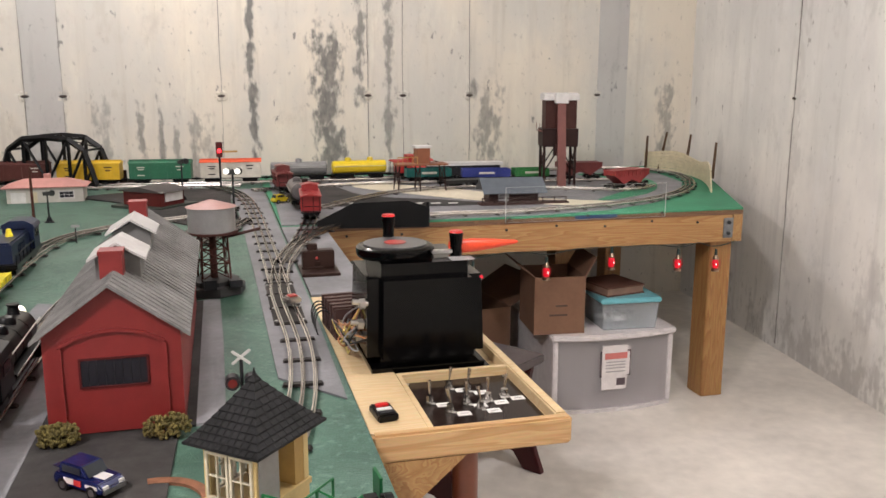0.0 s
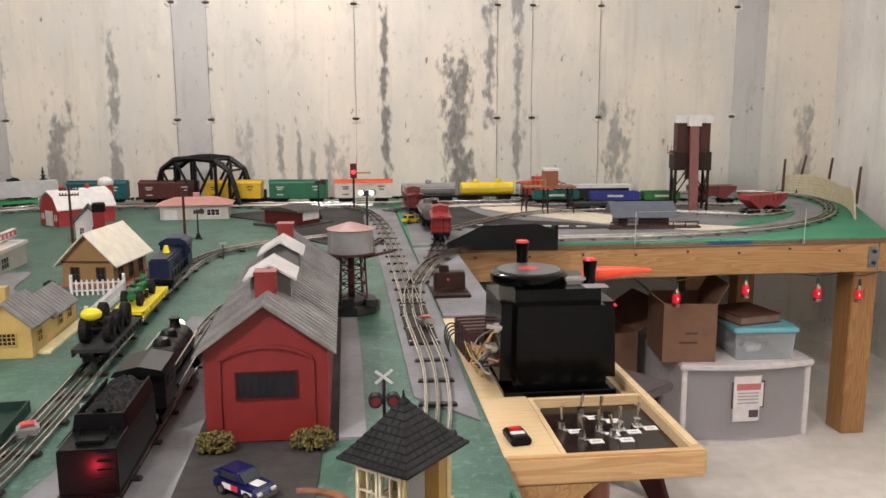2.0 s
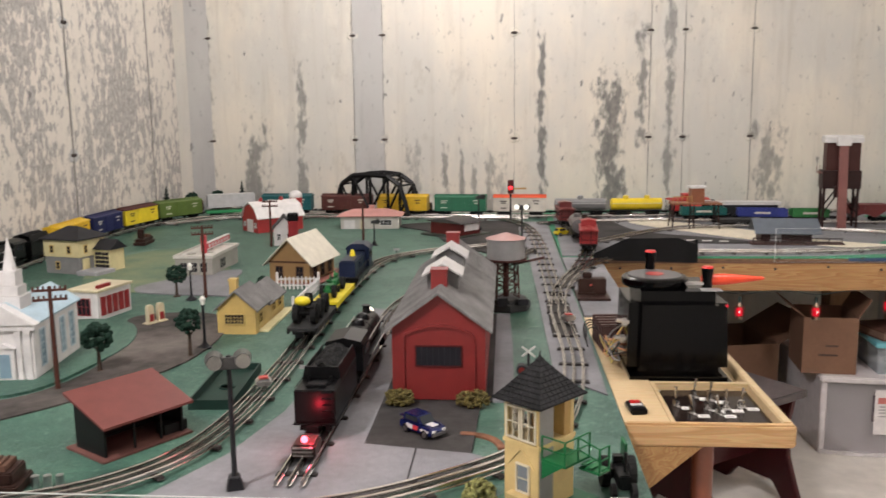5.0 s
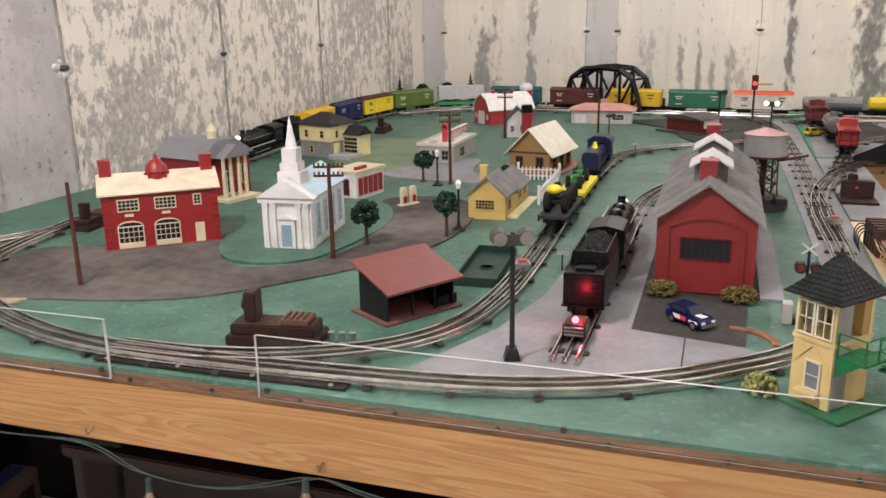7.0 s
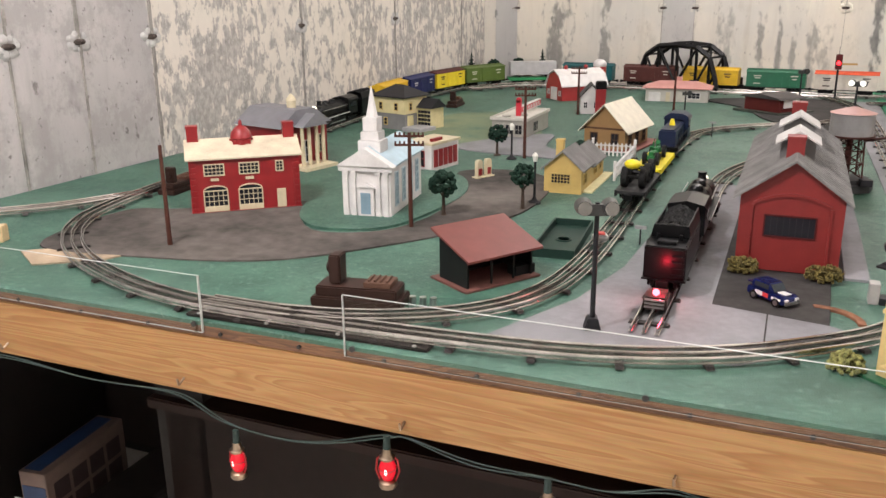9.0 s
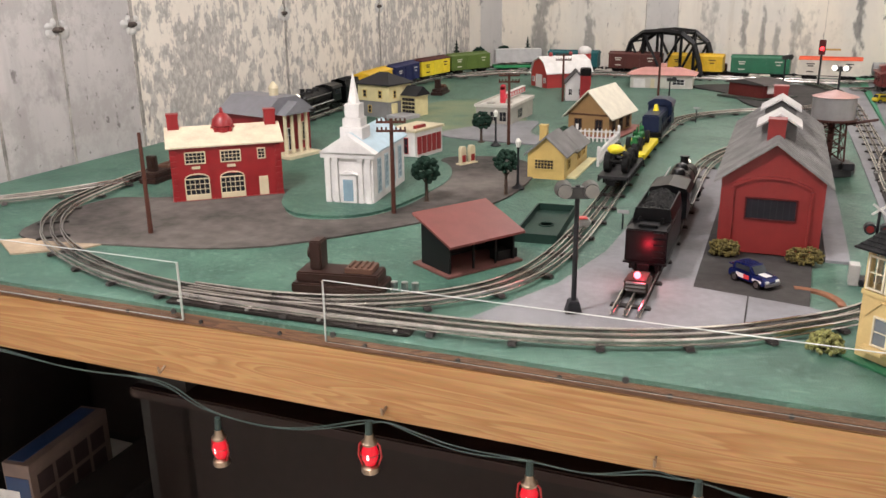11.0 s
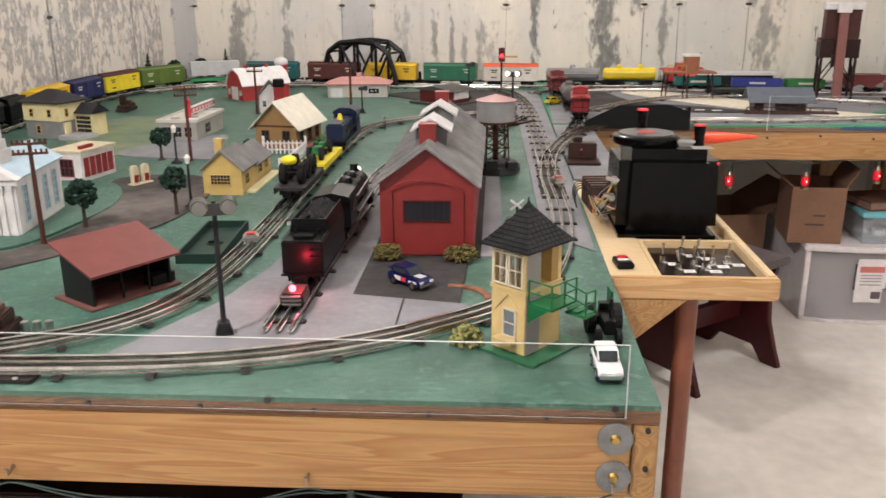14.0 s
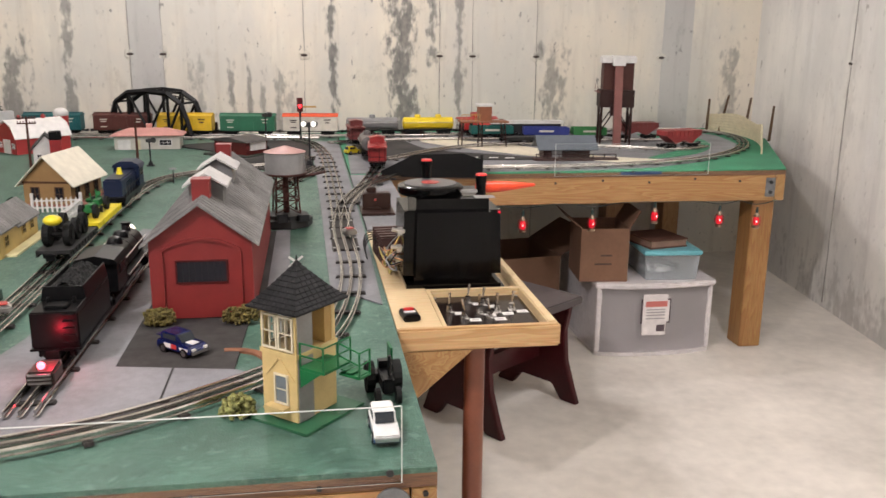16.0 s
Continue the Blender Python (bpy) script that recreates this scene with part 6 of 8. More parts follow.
os_.scale = (0.84, 0.84, 0.9)

# green tray
ty = thing("green_tray", -0.477, 0.41, T, -86, "empty dark green plastic tray with raised rim", "tray")
gt = pl("tray_green", (0.014, 0.035, 0.027), 0.5)
part("floor", bx(-0.1, -0.036, 0, 0.1, 0.036, 0.004), gt, ty)
for a in ((-0.1, -0.036, 0.1, -0.033), (-0.1, 0.033, 0.1, 0.036), (-0.1, -0.033, -0.097, 0.033), (0.097, -0.033, 0.1, 0.033)):
    part("rim", bx(a[0], a[1], 0.004, a[2], a[3], 0.016), gt, ty)
bm = B()
lathe(bm, [(0.014, 0.004), (0.014, 0.006), (0.011, 0.006), (0.011, 0.004)], 20)
part("ring", bm, gt, ty)

# water tower
wt = thing("water_tower", -0.009, 1.02, T + 0.002, 10, "grey model water tower with pink roof on lattice legs", "water tower")
wg_ = pl("tank_grey", (0.06, 0.052, 0.05), 0.5)
bm = B()
lathe(bm, [(0.062, 0.0), (0.062, 0.016), (0.05, 0.018), (0.05, 0.026), (0.02, 0.028)], 8)
part("base", bm, pl("base_grey", (0.05, 0.05, 0.05), 0.6), wt, "dark octagonal stone base")
lm = pl("lattice_brown", (0.06, 0.022, 0.018), 0.5)
for k in range(4):
    a = math.pi / 4 + k * math.pi / 2
    x, y = 0.035 * math.cos(a), 0.035 * math.sin(a)
    part("leg", cy((x * 1.15, y * 1.15, 0.022), (x, y, 0.115), 0.0022, n=6), lm, wt)
    a2 = a + math.pi / 2
    x2, y2 = 0.035 * math.cos(a2), 0.035 * math.sin(a2)
    bm = B()
    for z in (0.03, 0.058, 0.086):
        cyl(bm, (x, y, z), (x2, y2, z + 0.028), 0.0011, n=5)
        cyl(bm, (x2, y2, z), (x, y, z + 0.028), 0.0011, n=5)
        cyl(bm, (x, y, z + 0.028), (x2, y2, z + 0.028), 0.0013, n=5)
    part("lattice", bm, lm, wt)
part("standpipe", cy((0, 0, 0.026), (0, 0, 0.118), 0.0075, n=12), lm, wt, "brown stand pipe")
part("platform", cy((0, 0, 0.115), (0, 0, 0.119), 0.052, n=24), lm, wt)
bm = B()
lathe(bm, [(0.047, 0.119), (0.047, 0.164), (0.049, 0.165)], 28)
tkk = part("tank", bm, wg_, wt, "grey round tank", smooth=True)
part("roof", cy((0, 0, 0.165), (0, 0, 0.178), 0.05, 0.004, n=28), pl("pink_tank_roof", (0.36, 0.19, 0.17), 0.5), wt, "pink conical roof")
part("spout", cy((0.03, 0, 0.105), (0.095, -0.01, 0.118), 0.003, n=8), lm, wt)
part("barrel", bx(-0.03, -0.06, 0.016, -0.006, -0.04, 0.034), dgrey, wt)
part("barrel", bx(0.02, -0.058, 0.016, 0.045, -0.036, 0.03), dgrey, wt)

wt.scale = (0.94, 0.94, 1.0)

# arched truss bridge
bg = thing("truss_bridge", -0.588, 2.84, T, -22, "black arched truss model railway bridge", "bridge")
bk = pl("bridge_black", (0.008, 0.008, 0.009), 0.45)
L2 = 0.185
top = [(-0.175, 0.075), (-0.15, 0.145), (-0.09, 0.185), (0.0, 0.192), (0.09, 0.185), (0.15, 0.145), (0.175, 0.075)]
for s in (-1, 1):
    y = s * 0.06
    bm = B()
    box(bm, -L2 - 0.01, y - 0.004, 0, L2 + 0.01, y + 0.004, 0.028)
    pts = [(-L2 - 0.005, 0.02)] + top + [(L2 + 0.005, 0.02)]
    for p, q in zip(pts, pts[1:]):
        cyl(bm, (p[0], y, p[1]), (q[0], y, q[1]), 0.0115, n=4)
    tr = part("truss", bm, bk, bg)
    for p in top[1:-1]:
        bm = B()
        box(bm, p[0] - 0.005, y - 0.004, 0.028, p[0] + 0.005, y + 0.004, p[1])
        part("hanger", bm, bk, tr)
    xs = [p[0] for p in top]
    for i in range(len(top) - 1):
        p, q = top[i], top[i + 1]
        bm = B()
        if i < 3:
            cyl(bm, (p[0], y, p[1]), (q[0], y, 0.026), 0.006, n=4)
        else:
            cyl(bm, (p[0], y, 0.026), (q[0], y, q[1]), 0.006, n=4)
        part("diagonal", bm, bk, tr)
for p in top[1:-1]:
    part("cross_beam", bx(p[0] - 0.004, -0.06, p[1] - 0.004, p[0] + 0.004, 0.06, p[1] + 0.004), bk, bg)
for a, c in zip(top[1:-1], top[2:-1]):
    bm = B()
    cyl(bm, (a[0], -0.06, a[1]), (c[0], 0.06, c[1]), 0.0025, n=4)
    cyl(bm, (a[0], 0.06, a[1]), (c[0], -0.06, c[1]), 0.0025, n=4)
    part("sway_brace", bm, bk, bg)

# coal tower
ct = thing("coal_tower", 1.262, 2.40, T, -12, "dark brown model coal tower with white roof", "coal tower")
db = pl("coal_brown", (0.028, 0.012, 0.011), 0.5)
rb = pl("chute_red", (0.17, 0.055, 0.045), 0.5)
for x in (-0.065, 0.065):
    for y in (-0.04, 0.06):
        part("leg", bx(x - 0.005, y - 0.005, 0, x + 0.005, y + 0.005, 0.15), db, ct)
bm = B()
for y in (-0.04, 0.06):
    for s in (-1, 1):
        cyl(bm, (s * 0.065, y, 0.06), (0, y, 0.148), 0.0028, n=4)
for x in (-0.065, 0.065):
    cyl(bm, (x, -0.04, 0.05), (x, 0.06, 0.148), 0.0028, n=4)
    cyl(bm, (x, 0.06, 0.05), (x, -0.04, 0.148), 0.0028, n=4)
part("bracing", bm, db, ct)
part("bin", bx(-0.075, -0.05, 0.15, 0.075, 0.07, 0.215), db, ct, "dark brown coal bin")
part("upper_house", bx(-0.062, -0.03, 0.215, 0.07, 0.06, 0.32), pl("house_brown", (0.065, 0.024, 0.02), 0.5), ct)
bm = B()
prism(bm, [(-0.042, 0.316), (0.07, 0.316), (0.07, 0.336), (0.014, 0.343), (-0.042, 0.336)], "x", -0.07, 0.078)
part("top_roof", bm, white, ct, "white flat-topped roof")
bm = B()
prism(bm, [(-0.115, 0.0), (-0.085, 0.0), (-0.045, 0.325), (-0.062, 0.325)], "x", -0.017, 0.017)
part("elevator_shaft", bm, rb, ct, "red-brown elevator shaft")
part("shaft_roof", bx(-0.026, -0.07, 0.306, 0.026, -0.034, 0.342), white, ct)
part("catwalk", bx(-0.088, -0.05, 0.205, -0.075, 0.05, 0.208), rb, ct)
for y in (-0.045, 0.045):
    part("rail_post", bx(-0.088, y - 0.001, 0.208, -0.086, y + 0.001, 0.235), rb, ct)
part("hopper_chute", bx(-0.03, -0.07, 0.12, 0.0, -0.05, 0.16), db, ct)
ct.scale = (0.9, 0.9, 1.04)

# lumber shed with blue-grey roof
ls = thing("yard_shed", 0.945, 2.0, T, -4, "dark shed with blue-grey roof and pale wall", "shed")
walls(ls, 0.19, 0.09, 0.06, pl("shed_dark", (0.055, 0.03, 0.028), 0.5), 0.03, "x")
roof_gable(ls, 0.19, 0.09, 0.06, 0.03, pl("blue_grey_roof", (0.11, 0.13, 0.155), 0.4), 0.028, 0.003, "x")
part("pale_wall", bx(-0.06, -0.003, 0.0, -0.02, 0.0, 0.055), pl("pale_panel", (0.3, 0.3, 0.31), 0.6), ls)
part("dock", bx(-0.14, -0.05, 0, 0.2, 0.0, 0.012), pl("dock_brown", (0.07, 0.04, 0.035), 0.6), ls, "dark loading dock")
for k in range(8):
    part("rail_post", bx(-0.135 + k * 0.046, -0.05, 0.012, -0.132 + k * 0.046, -0.047, 0.03), db, ls)
part("rail", bx(-0.135, -0.05, 0.028, 0.19, -0.047, 0.031), db, ls)

ls.scale = (0.88, 0.88, 0.9)

# sanding platform with orange cabin
sn = thing("sand_house", 0.72, 2.39, T, 0, "red-brown model cabin with white roof on a trestle", "trestle cabin")
og = pl("orange_brown", (0.26, 0.09, 0.04), 0.5)
part("deck", bx(-0.095, -0.04, 0.098, 0.095, 0.04, 0.104), og, sn)
for x in (-0.085, -0.01, 0.08):
    for y in (-0.035, 0.035):
        part("trestle_leg", cy((x * 1.08, y * 1.2, 0), (x, y, 0.098), 0.0028, n=6), db, sn)
    bm = B()
    cyl(bm, (x * 1.06, -0.04, 0.02), (x, 0.035, 0.09), 0.002, n=5)
    cyl(bm, (x * 1.06, 0.04, 0.02), (x, -0.035, 0.09), 0.002, n=5)
    part("cross_brace", bm, db, sn)
cb = part("cabin", bx(-0.02, -0.025, 0.104, 0.03, 0.025, 0.16), og, sn)
part("cabin_roof", bx(-0.026, -0.031, 0.1602, 0.036, 0.031, 0.168), white, cb, "white cabin roof")
for k in range(5):
    part("railing_post", bx(-0.093 + k * 0.018, -0.04, 0.104, -0.091 + k * 0.018, -0.038, 0.13), pl("ochre", (0.5, 0.3, 0.1), 0.5), sn)
part("railing", bx(-0.093, -0.04, 0.128, -0.02, -0.038, 0.131), pl("ochre", (0.5, 0.3, 0.1), 0.5), sn)
# red roof tank and long white-topped shed at the back of the side table
rt = thing("market_shed", 0.98, 2.70, T, -2, "long toy shed with bright white roof and red end", "shed")
walls(rt, 0.3, 0.05, 0.06, dgrey)
part("roof", bx(-0.16, -0.008, 0.06, 0.16, 0.058, 0.072), white, rt, "white roof")
bm = B()
prism(bm, [(-0.01, 0.05), (0.06, 0.05), (0.05, 0.09), (0.0, 0.09)], "x", -0.215, -0.165)
part("red_end", bm, pl("bright_red", (0.6, 0.04, 0.03), 0.4), rt, "bright red end housing", bevel=0.004)
part("red_base", bx(-0.21, 0.0, 0, -0.17, 0.05, 0.05), dgrey, rt)

# ---- poles, lamps, trees ----
pole_m = pl("pole_brown", (0.075, 0.028, 0.02), 0.55)


def telegraph_pole(x, y, h, rz, arms=2):
    t = thing("telegraph_pole", x, y, T, rz, "brown toy telegraph pole with cross arms", "telegraph pole", "telegraph poles")
    part("pole", cy((0, 0, 0), (0, 0, h), 0.0045, 0.0032, n=8), pole_m, t)
    for k in range(arms):
        z = h - 0.008 - k * 0.016
        a = part("cross_arm", bx(-0.027, -0.0045, z, 0.027, -0.0015, z + 0.004), pole_m, t)
        for u in (-0.025, -0.017, -0.009, 0.009, 0.017, 0.025):
            part("insulator", cy((u, -0.003, z + 0.004), (u, -0.003, z + 0.009), 0.0018, n=6), pole_m, a)


telegraph_pole(-0.765, 0.396, 0.179, 20)
telegraph_pole(-1.111, 0.14, 0.178, 60, 0)
telegraph_pole(-0.769, 1.121, 0.185, 20)
telegraph_pole(-0.83, 1.95, 0.165, 10)
telegraph_pole(-0.50, 1.93, 0.16, 0, 0)


def street_lamp(x, y, h):
    t = thing("street_lamp", x, y, T, 0, "black toy street lamp with pale lantern", "street lamp", "street lamps")
    bm = B()
    lathe(bm, [(0.014, 0), (0.014, 0.003), (0.006, 0.008), (0.0028, 0.014), (0.0024, h - 0.02), (0.004, h - 0.018)], 10)
    part("post", bm, dgrey, t, smooth=True)
    bm = B()
    lathe(bm, [(0.004, h - 0.018), (0.0065, h - 0.006), (0.0025, h)], 8)
    part("lantern", bm, pl("frosted", (0.75, 0.74, 0.68), 0.3), t)


street_lamp(-0.605, 0.66, 0.106)
street_lamp(-0.796, 1.095, 0.094)


def flood_lamp(x, y, h, rz, s=1.0, lit=False, n=2):
    t = thing("floodlight", x, y, T, rz, "black toy floodlight mast with lamp heads", "floodlight", "floodlights")
    part("foot", bx(-0.018 * s, -0.018 * s, 0, 0.018 * s, 0.018 * s, 0.003), dgrey, t)
    bm = B()
    prism(bm, [(-0.012 * s, 0.003), (0.012 * s, 0.003), (0.007 * s, 0.022 * s), (-0.007 * s, 0.022 * s)], "y", -0.01 * s, 0.01 * s)
    part("base", bm, dgrey, t, bevel=0.001)
    part("mast", cy((0, 0, 0.02 * s), (0, 0, h), 0.0038 * s, 0.0032 * s, n=10), dgrey, t)
    ar = part("arm", bx(-0.016 * s, -0.004, h - 0.018 * s, 0.016 * s, 0.004, h - 0.002), pl("lamp_grey", (0.07, 0.07, 0.07), 0.3, metal=0.6), t)
    for q in ((-1, 1) if n == 2 else (1,)):
        bm = B()
        cyl(bm, (q * 0.018 * s, -0.012 * s, h - 0.008 * s), (q * 0.018 * s, 0.012 * s, h - 0.006 * s), 0.0125 * s, 0.010 * s, n=16)
        hd = part("lamp_head", bm, pl("lamp_grey", (0.07, 0.07, 0.07), 0.3, metal=0.6), t)
        m = pl("lamp_lit", (0.9, 0.9, 0.85), 0.2, emit=(1, 0.95, 0.85), strength=1.0) if lit else pl("lamp_glass_dull", (0.3, 0.3, 0.29), 0.15, metal=0.9)
        part("lens", cy((q * 0.018 * s, 0.012 * s, h - 0.006 * s), (q * 0.018 * s, 0.014 * s, h - 0.006 * s), 0.0095 * s, n=16), m, hd)


flood_lamp(-0.34, 0.029, 0.172, 200, 0.92)
flood_lamp(-0.115, 2.34, 0.14, 30, 0.8, True, 1)
flood_lamp(-0.47, 1.98, 0.09, 10, 0.7, False, 1)
flood_lamp(0.045, 1.93, 0.145, 170, 0.9, True, 2)
# red signal with yellow arm
sg2 = thing("block_signal", 0.01, 2.60, T, 0, "black block signal showing a red light", "signal")
part("base", bx(-0.012, -0.012, 0, 0.012, 0.012, 0.008), dgrey, sg2)
part("mast", cy((0, 0, 0.008), (0, 0, 0.175), 0.004, n=10), dgrey, sg2)
part("head", bx(-0.012, -0.006, 0.122, 0.012, 0.008, 0.178), pl("signal_brown", (0.10, 0.02, 0.02), 0.5), sg2, "dark red signal head", bevel=0.002)
bm = B()
ball(bm, (0, -0.009, 0.146), 0.0075)
part("lens", bm, pl("signal_red_glow", (1, 0.05, 0.03), 0.3, emit=(1, 0.02, 0.03), strength=5), sg2, "glowing red lens", smooth=True)
part("arm", bx(0.012, -0.002, 0.139, 0.065, 0.002, 0.146), pl("ochre", (0.5, 0.3, 0.1), 0.5), sg2, "ochre signal arm")
for x, y, h in ((-0.345, 1.62, 0.04), (-0.35, 0.44, 0.028)):
    ps = thing("sign_post", x, y, T, 0, "tiny dark sign post beside the track", "sign post", "sign posts")
    part("post", cy((0, 0, 0), (0, 0, h), 0.0016, n=6), dgrey, ps)
    part("board", bx(-0.01, -0.001, h, 0.01, 0.001, h + 0.006), pl("sign_grey", (0.3, 0.3, 0.3), 0.5), ps)
# crossbuck behind the tower
xb = thing("crossbuck", 0.024, 0.275, T, 0, "small black crossing flasher with crossed white boards", "crossing sign")
part("base", bx(-0.014, -0.012, 0, 0.014, 0.012, 0.01), dgrey, xb, bevel=0.001)
part("relay_case", bx(-0.028, -0.012, 0.0, -0.0145, 0.010, 0.03), pl("case_pale", (0.4, 0.39, 0.37), 0.5), xb, "pale grey case", bevel=0.001)
part("post", cy((0, 0, 0.01), (0, 0, 0.112), 0.002, n=8), dgrey, xb)
for s in (-1, 1):
    bm = B()
    cyl(bm, (s * 0.010, -0.012, 0.084), (s * 0.010, 0.001, 0.084), 0.0078, n=14)
    hd = part("lamp_head", bm, dgrey, xb)
    part("lens", cy((s * 0.010, -0.0126, 0.084), (s * 0.010, -0.012, 0.084), 0.005, n=12), pl("flasher_lens", (0.16, 0.02, 0.02), 0.2), hd)
    bm = B()
    prism(bm, [(-s * 0.0105, 0.1035), (-s * 0.0085, 0.1015), (s * 0.0105, 0.1165), (s * 0.0085, 0.1185)], "y", -0.004 + 0.001 * s, -0.002 + 0.001 * s)
    part("board", bm, pl("board_grey", (0.5, 0.5, 0.48), 0.5), xb)


def tree(x, y, h, r, seed, kind="round"):
    rnd = random.Random(seed)
    dark = kind == "fir"
    t = thing("toy_tree", x, y, T, rnd.uniform(0, 360), "dark toy fir tree in tiers" if dark else "dark green toy tree with clumped crown", "tree", "toy trees")
    bm = B()
    cyl(bm, (0, 0, 0), (0, 0, h * 0.6), 0.0042, 0.0025, n=7)
    for k in range(4):
        a = k * 1.6 + seed
        cyl(bm, (0, 0, h * 0.42), (r * 0.5 * math.cos(a), r * 0.5 * math.sin(a), h * 0.62), 0.002, 0.001, n=5)
    lathe(bm, [(0.011, 0), (0.009, 0.002), (0.004, 0.004)], 8)
    part("trunk", bm, pl("toy_bark", (0.06, 0.04, 0.03), 0.7), t)
    bm = B()
    if dark:
        for k in range(7):
            z = h * (0.2 + 0.75 * k / 7)
            rr = r * (1 - k / 8)
            for q in range(12):
                a = q * 0.5236 + k
                ball(bm, (rr * 0.7 * math.cos(a), rr * 0.7 * math.sin(a), z - 0.004 + rnd.uniform(-0.002, 0.002)), rr * 0.36, 1, 1, 0.45, 5, 4)
            cyl(bm, (0, 0, z), (0, 0, z + h * 0.1), rr * 0.55, rr * 0.2, n=8)
        m = pl("fir_dark", (0.02, 0.035, 0.028), 0.85, var=0.3, scale=120)
    else:
        for q in range(150):
            a, e = rnd.uniform(0, 6.283), math.asin(rnd.uniform(-0.75, 1))
            rr = r * rnd.uniform(0.72, 1.0)
            ball(bm, (rr * math.cos(a) * math.cos(e), rr * math.sin(a) * math.cos(e), h - r * 1.05 + rr * math.sin(e) * 1.05), rnd.uniform(0.12, 0.26) * r, 1, 1, 0.8, 5, 4)
        m = pl("tree_green", (0.016, 0.042, 0.028), 0.9, var=0.35, scale=120, bump=0.6)
    part("crown", bm, m, t)


tree(-0.741, 0.497, 0.092, 0.026, 1)
tree(-0.611, 0.598, 0.094, 0.023, 2)
tree(-0.849, 1.134, 0.082, 0.024, 3)
tree(-0.62, 1.12, 0.055, 0.018, 4)
tree(-1.549, 2.80, 0.151, 0.030, 5, "fir")
tree(-1.530, 3.06, 0.093, 0.028, 6)
tree(-1.399, 3.06, 0.102, 0.029, 7)
tree(-1.280, 3.06, 0.155, 0.030, 8, "fir")
tree(-0.69, 2.62, 0.055, 0.018, 9)

# ---- toy vehicles ----
def toy_car(x, y, rz, paint, pname, label, low=None, s=1.0):
    t = thing("toy_car", x, y, T + 0.0022 if y > 0 else T, rz, label, "toy car", "toy cars")
    m = pl("toy_" + pname, paint, 0.25, coat=0.5)
    bm = B()
    prism(bm, [(-0.034 * s, 0.006), (0.034 * s, 0.006), (0.036 * s, 0.012), (0.030 * s, 0.017), (0.012 * s, 0.018), (-0.033 * s, 0.018), (-0.036 * s, 0.012)], "y", -0.0155 * s, 0.0155 * s)
    body = part("body", bm, m, t, bevel=0.0012)
    bm = B()
    prism(bm, [(-0.030 * s, 0.018), (0.014 * s, 0.018), (0.005 * s, 0.029), (-0.026 * s, 0.029)], "y", -0.0135 * s, 0.0135 * s)
    part("cabin", bm, m, body, bevel=0.0015)
    gl = pl("toy_glass", (0.03, 0.035, 0.04), 0.1)
    bm = B()
    prism(bm, [(0.0135 * s, 0.0192), (0.0145 * s, 0.0192), (0.0062 * s, 0.0282), (0.0052 * s, 0.0282)], "y", -0.0115 * s, 0.0115 * s)
    part("windscreen", bm, gl, body)
    bm = B()
    prism(bm, [(-0.0308 * s, 0.0195), (-0.0298 * s, 0.0195), (-0.0264 * s, 0.028), (-0.0274 * s, 0.028)], "y", -0.0115 * s, 0.0115 * s)
    part("rear_window", bm, gl, body)
    for q in (-1, 1):
        part("side_window", bx(-0.022 * s, q * 0.0138 * s - 0.0005, 0.0205, 0.004 * s, q * 0.0138 * s + 0.0005, 0.0272), gl, body)
        for u in (-0.021 * s, 0.021 * s):
            w = part("wheel", cy((u, q * 0.012 * s, 0.0068), (u, q * 0.0165 * s, 0.0068), 0.0068, n=14), tyre, t)
            part("rim", cy((u, q * 0.0165 * s, 0.0068), (u, q * 0.0172 * s, 0.0068), 0.0038, n=10), silver, w)
        part("headlamp", bx(0.034 * s, q * 0.010 * s - 0.003, 0.0115, 0.0365 * s, q * 0.010 * s + 0.003, 0.0145), white, body)
    if low:
        part("lower_body", bx(-0.0365 * s, -0.016 * s, 0.005, 0.0365 * s, 0.016 * s, 0.0095), pl("toy_low", low, 0.25), t, "dark blue lower band", bevel=0.001)
    part("bumper", bx(0.0355 * s, -0.014 * s, 0.007, 0.038 * s, 0.014 * s, 0.0105), silver, body)
    return t


rc = toy_car(-0.128, 0.222, -42, (0.006, 0.011, 0.07), "blue", "blue toy racing car with white and red marks", None, 0.96)
red_mark = pl("race_red", (0.55, 0.04, 0.04), 0.3)
part("bonnet_mark", bx(0.013, -0.006, 0.0182, 0.028, 0.006, 0.0188), white, rc, "white bonnet mark")
part("side_mark", bx(-0.018, -0.0156, 0.0095, -0.004, -0.0150, 0.0155), white, rc, "white side mark")
part("side_mark", bx(-0.004, -0.0156, 0.0095, 0.006, -0.0150, 0.0155), red_mark, rc, "red side mark")
part("side_mark", bx(0.012, -0.0156, 0.0105, 0.028, -0.0150, 0.0140), white, rc, "white side mark")
part("spoiler", bx(-0.034, -0.0135, 0.0225, -0.027, 0.0135, 0.0238), pl("toy_blue", (0.008, 0.016, 0.10), 0.25), rc, "rear spoiler")
toy_car(0.118, -0.05, -88, (0.75, 0.75, 0.74), "white", "white toy car with dark blue lower band", (0.02, 0.05, 0.11), 0.88)
toy_car(0.2, 2.2, 30, (0.7, 0.55, 0.03), "yellow", "small yellow toy car beside the spur", None, 0.9)
tk = thing("toy_tractor", 0.128, 0.055, T, -86, "black toy tractor with big rear tyres", "toy tractor", "toy tractors")
bm = B()
box(bm, -0.012, -0.007, 0.014, 0.034, 0.007, 0.032)
box(bm, -0.02, -0.011, 0.014, 0.0, 0.011, 0.026)
part("body", bm, black, tk, bevel=0.0015)
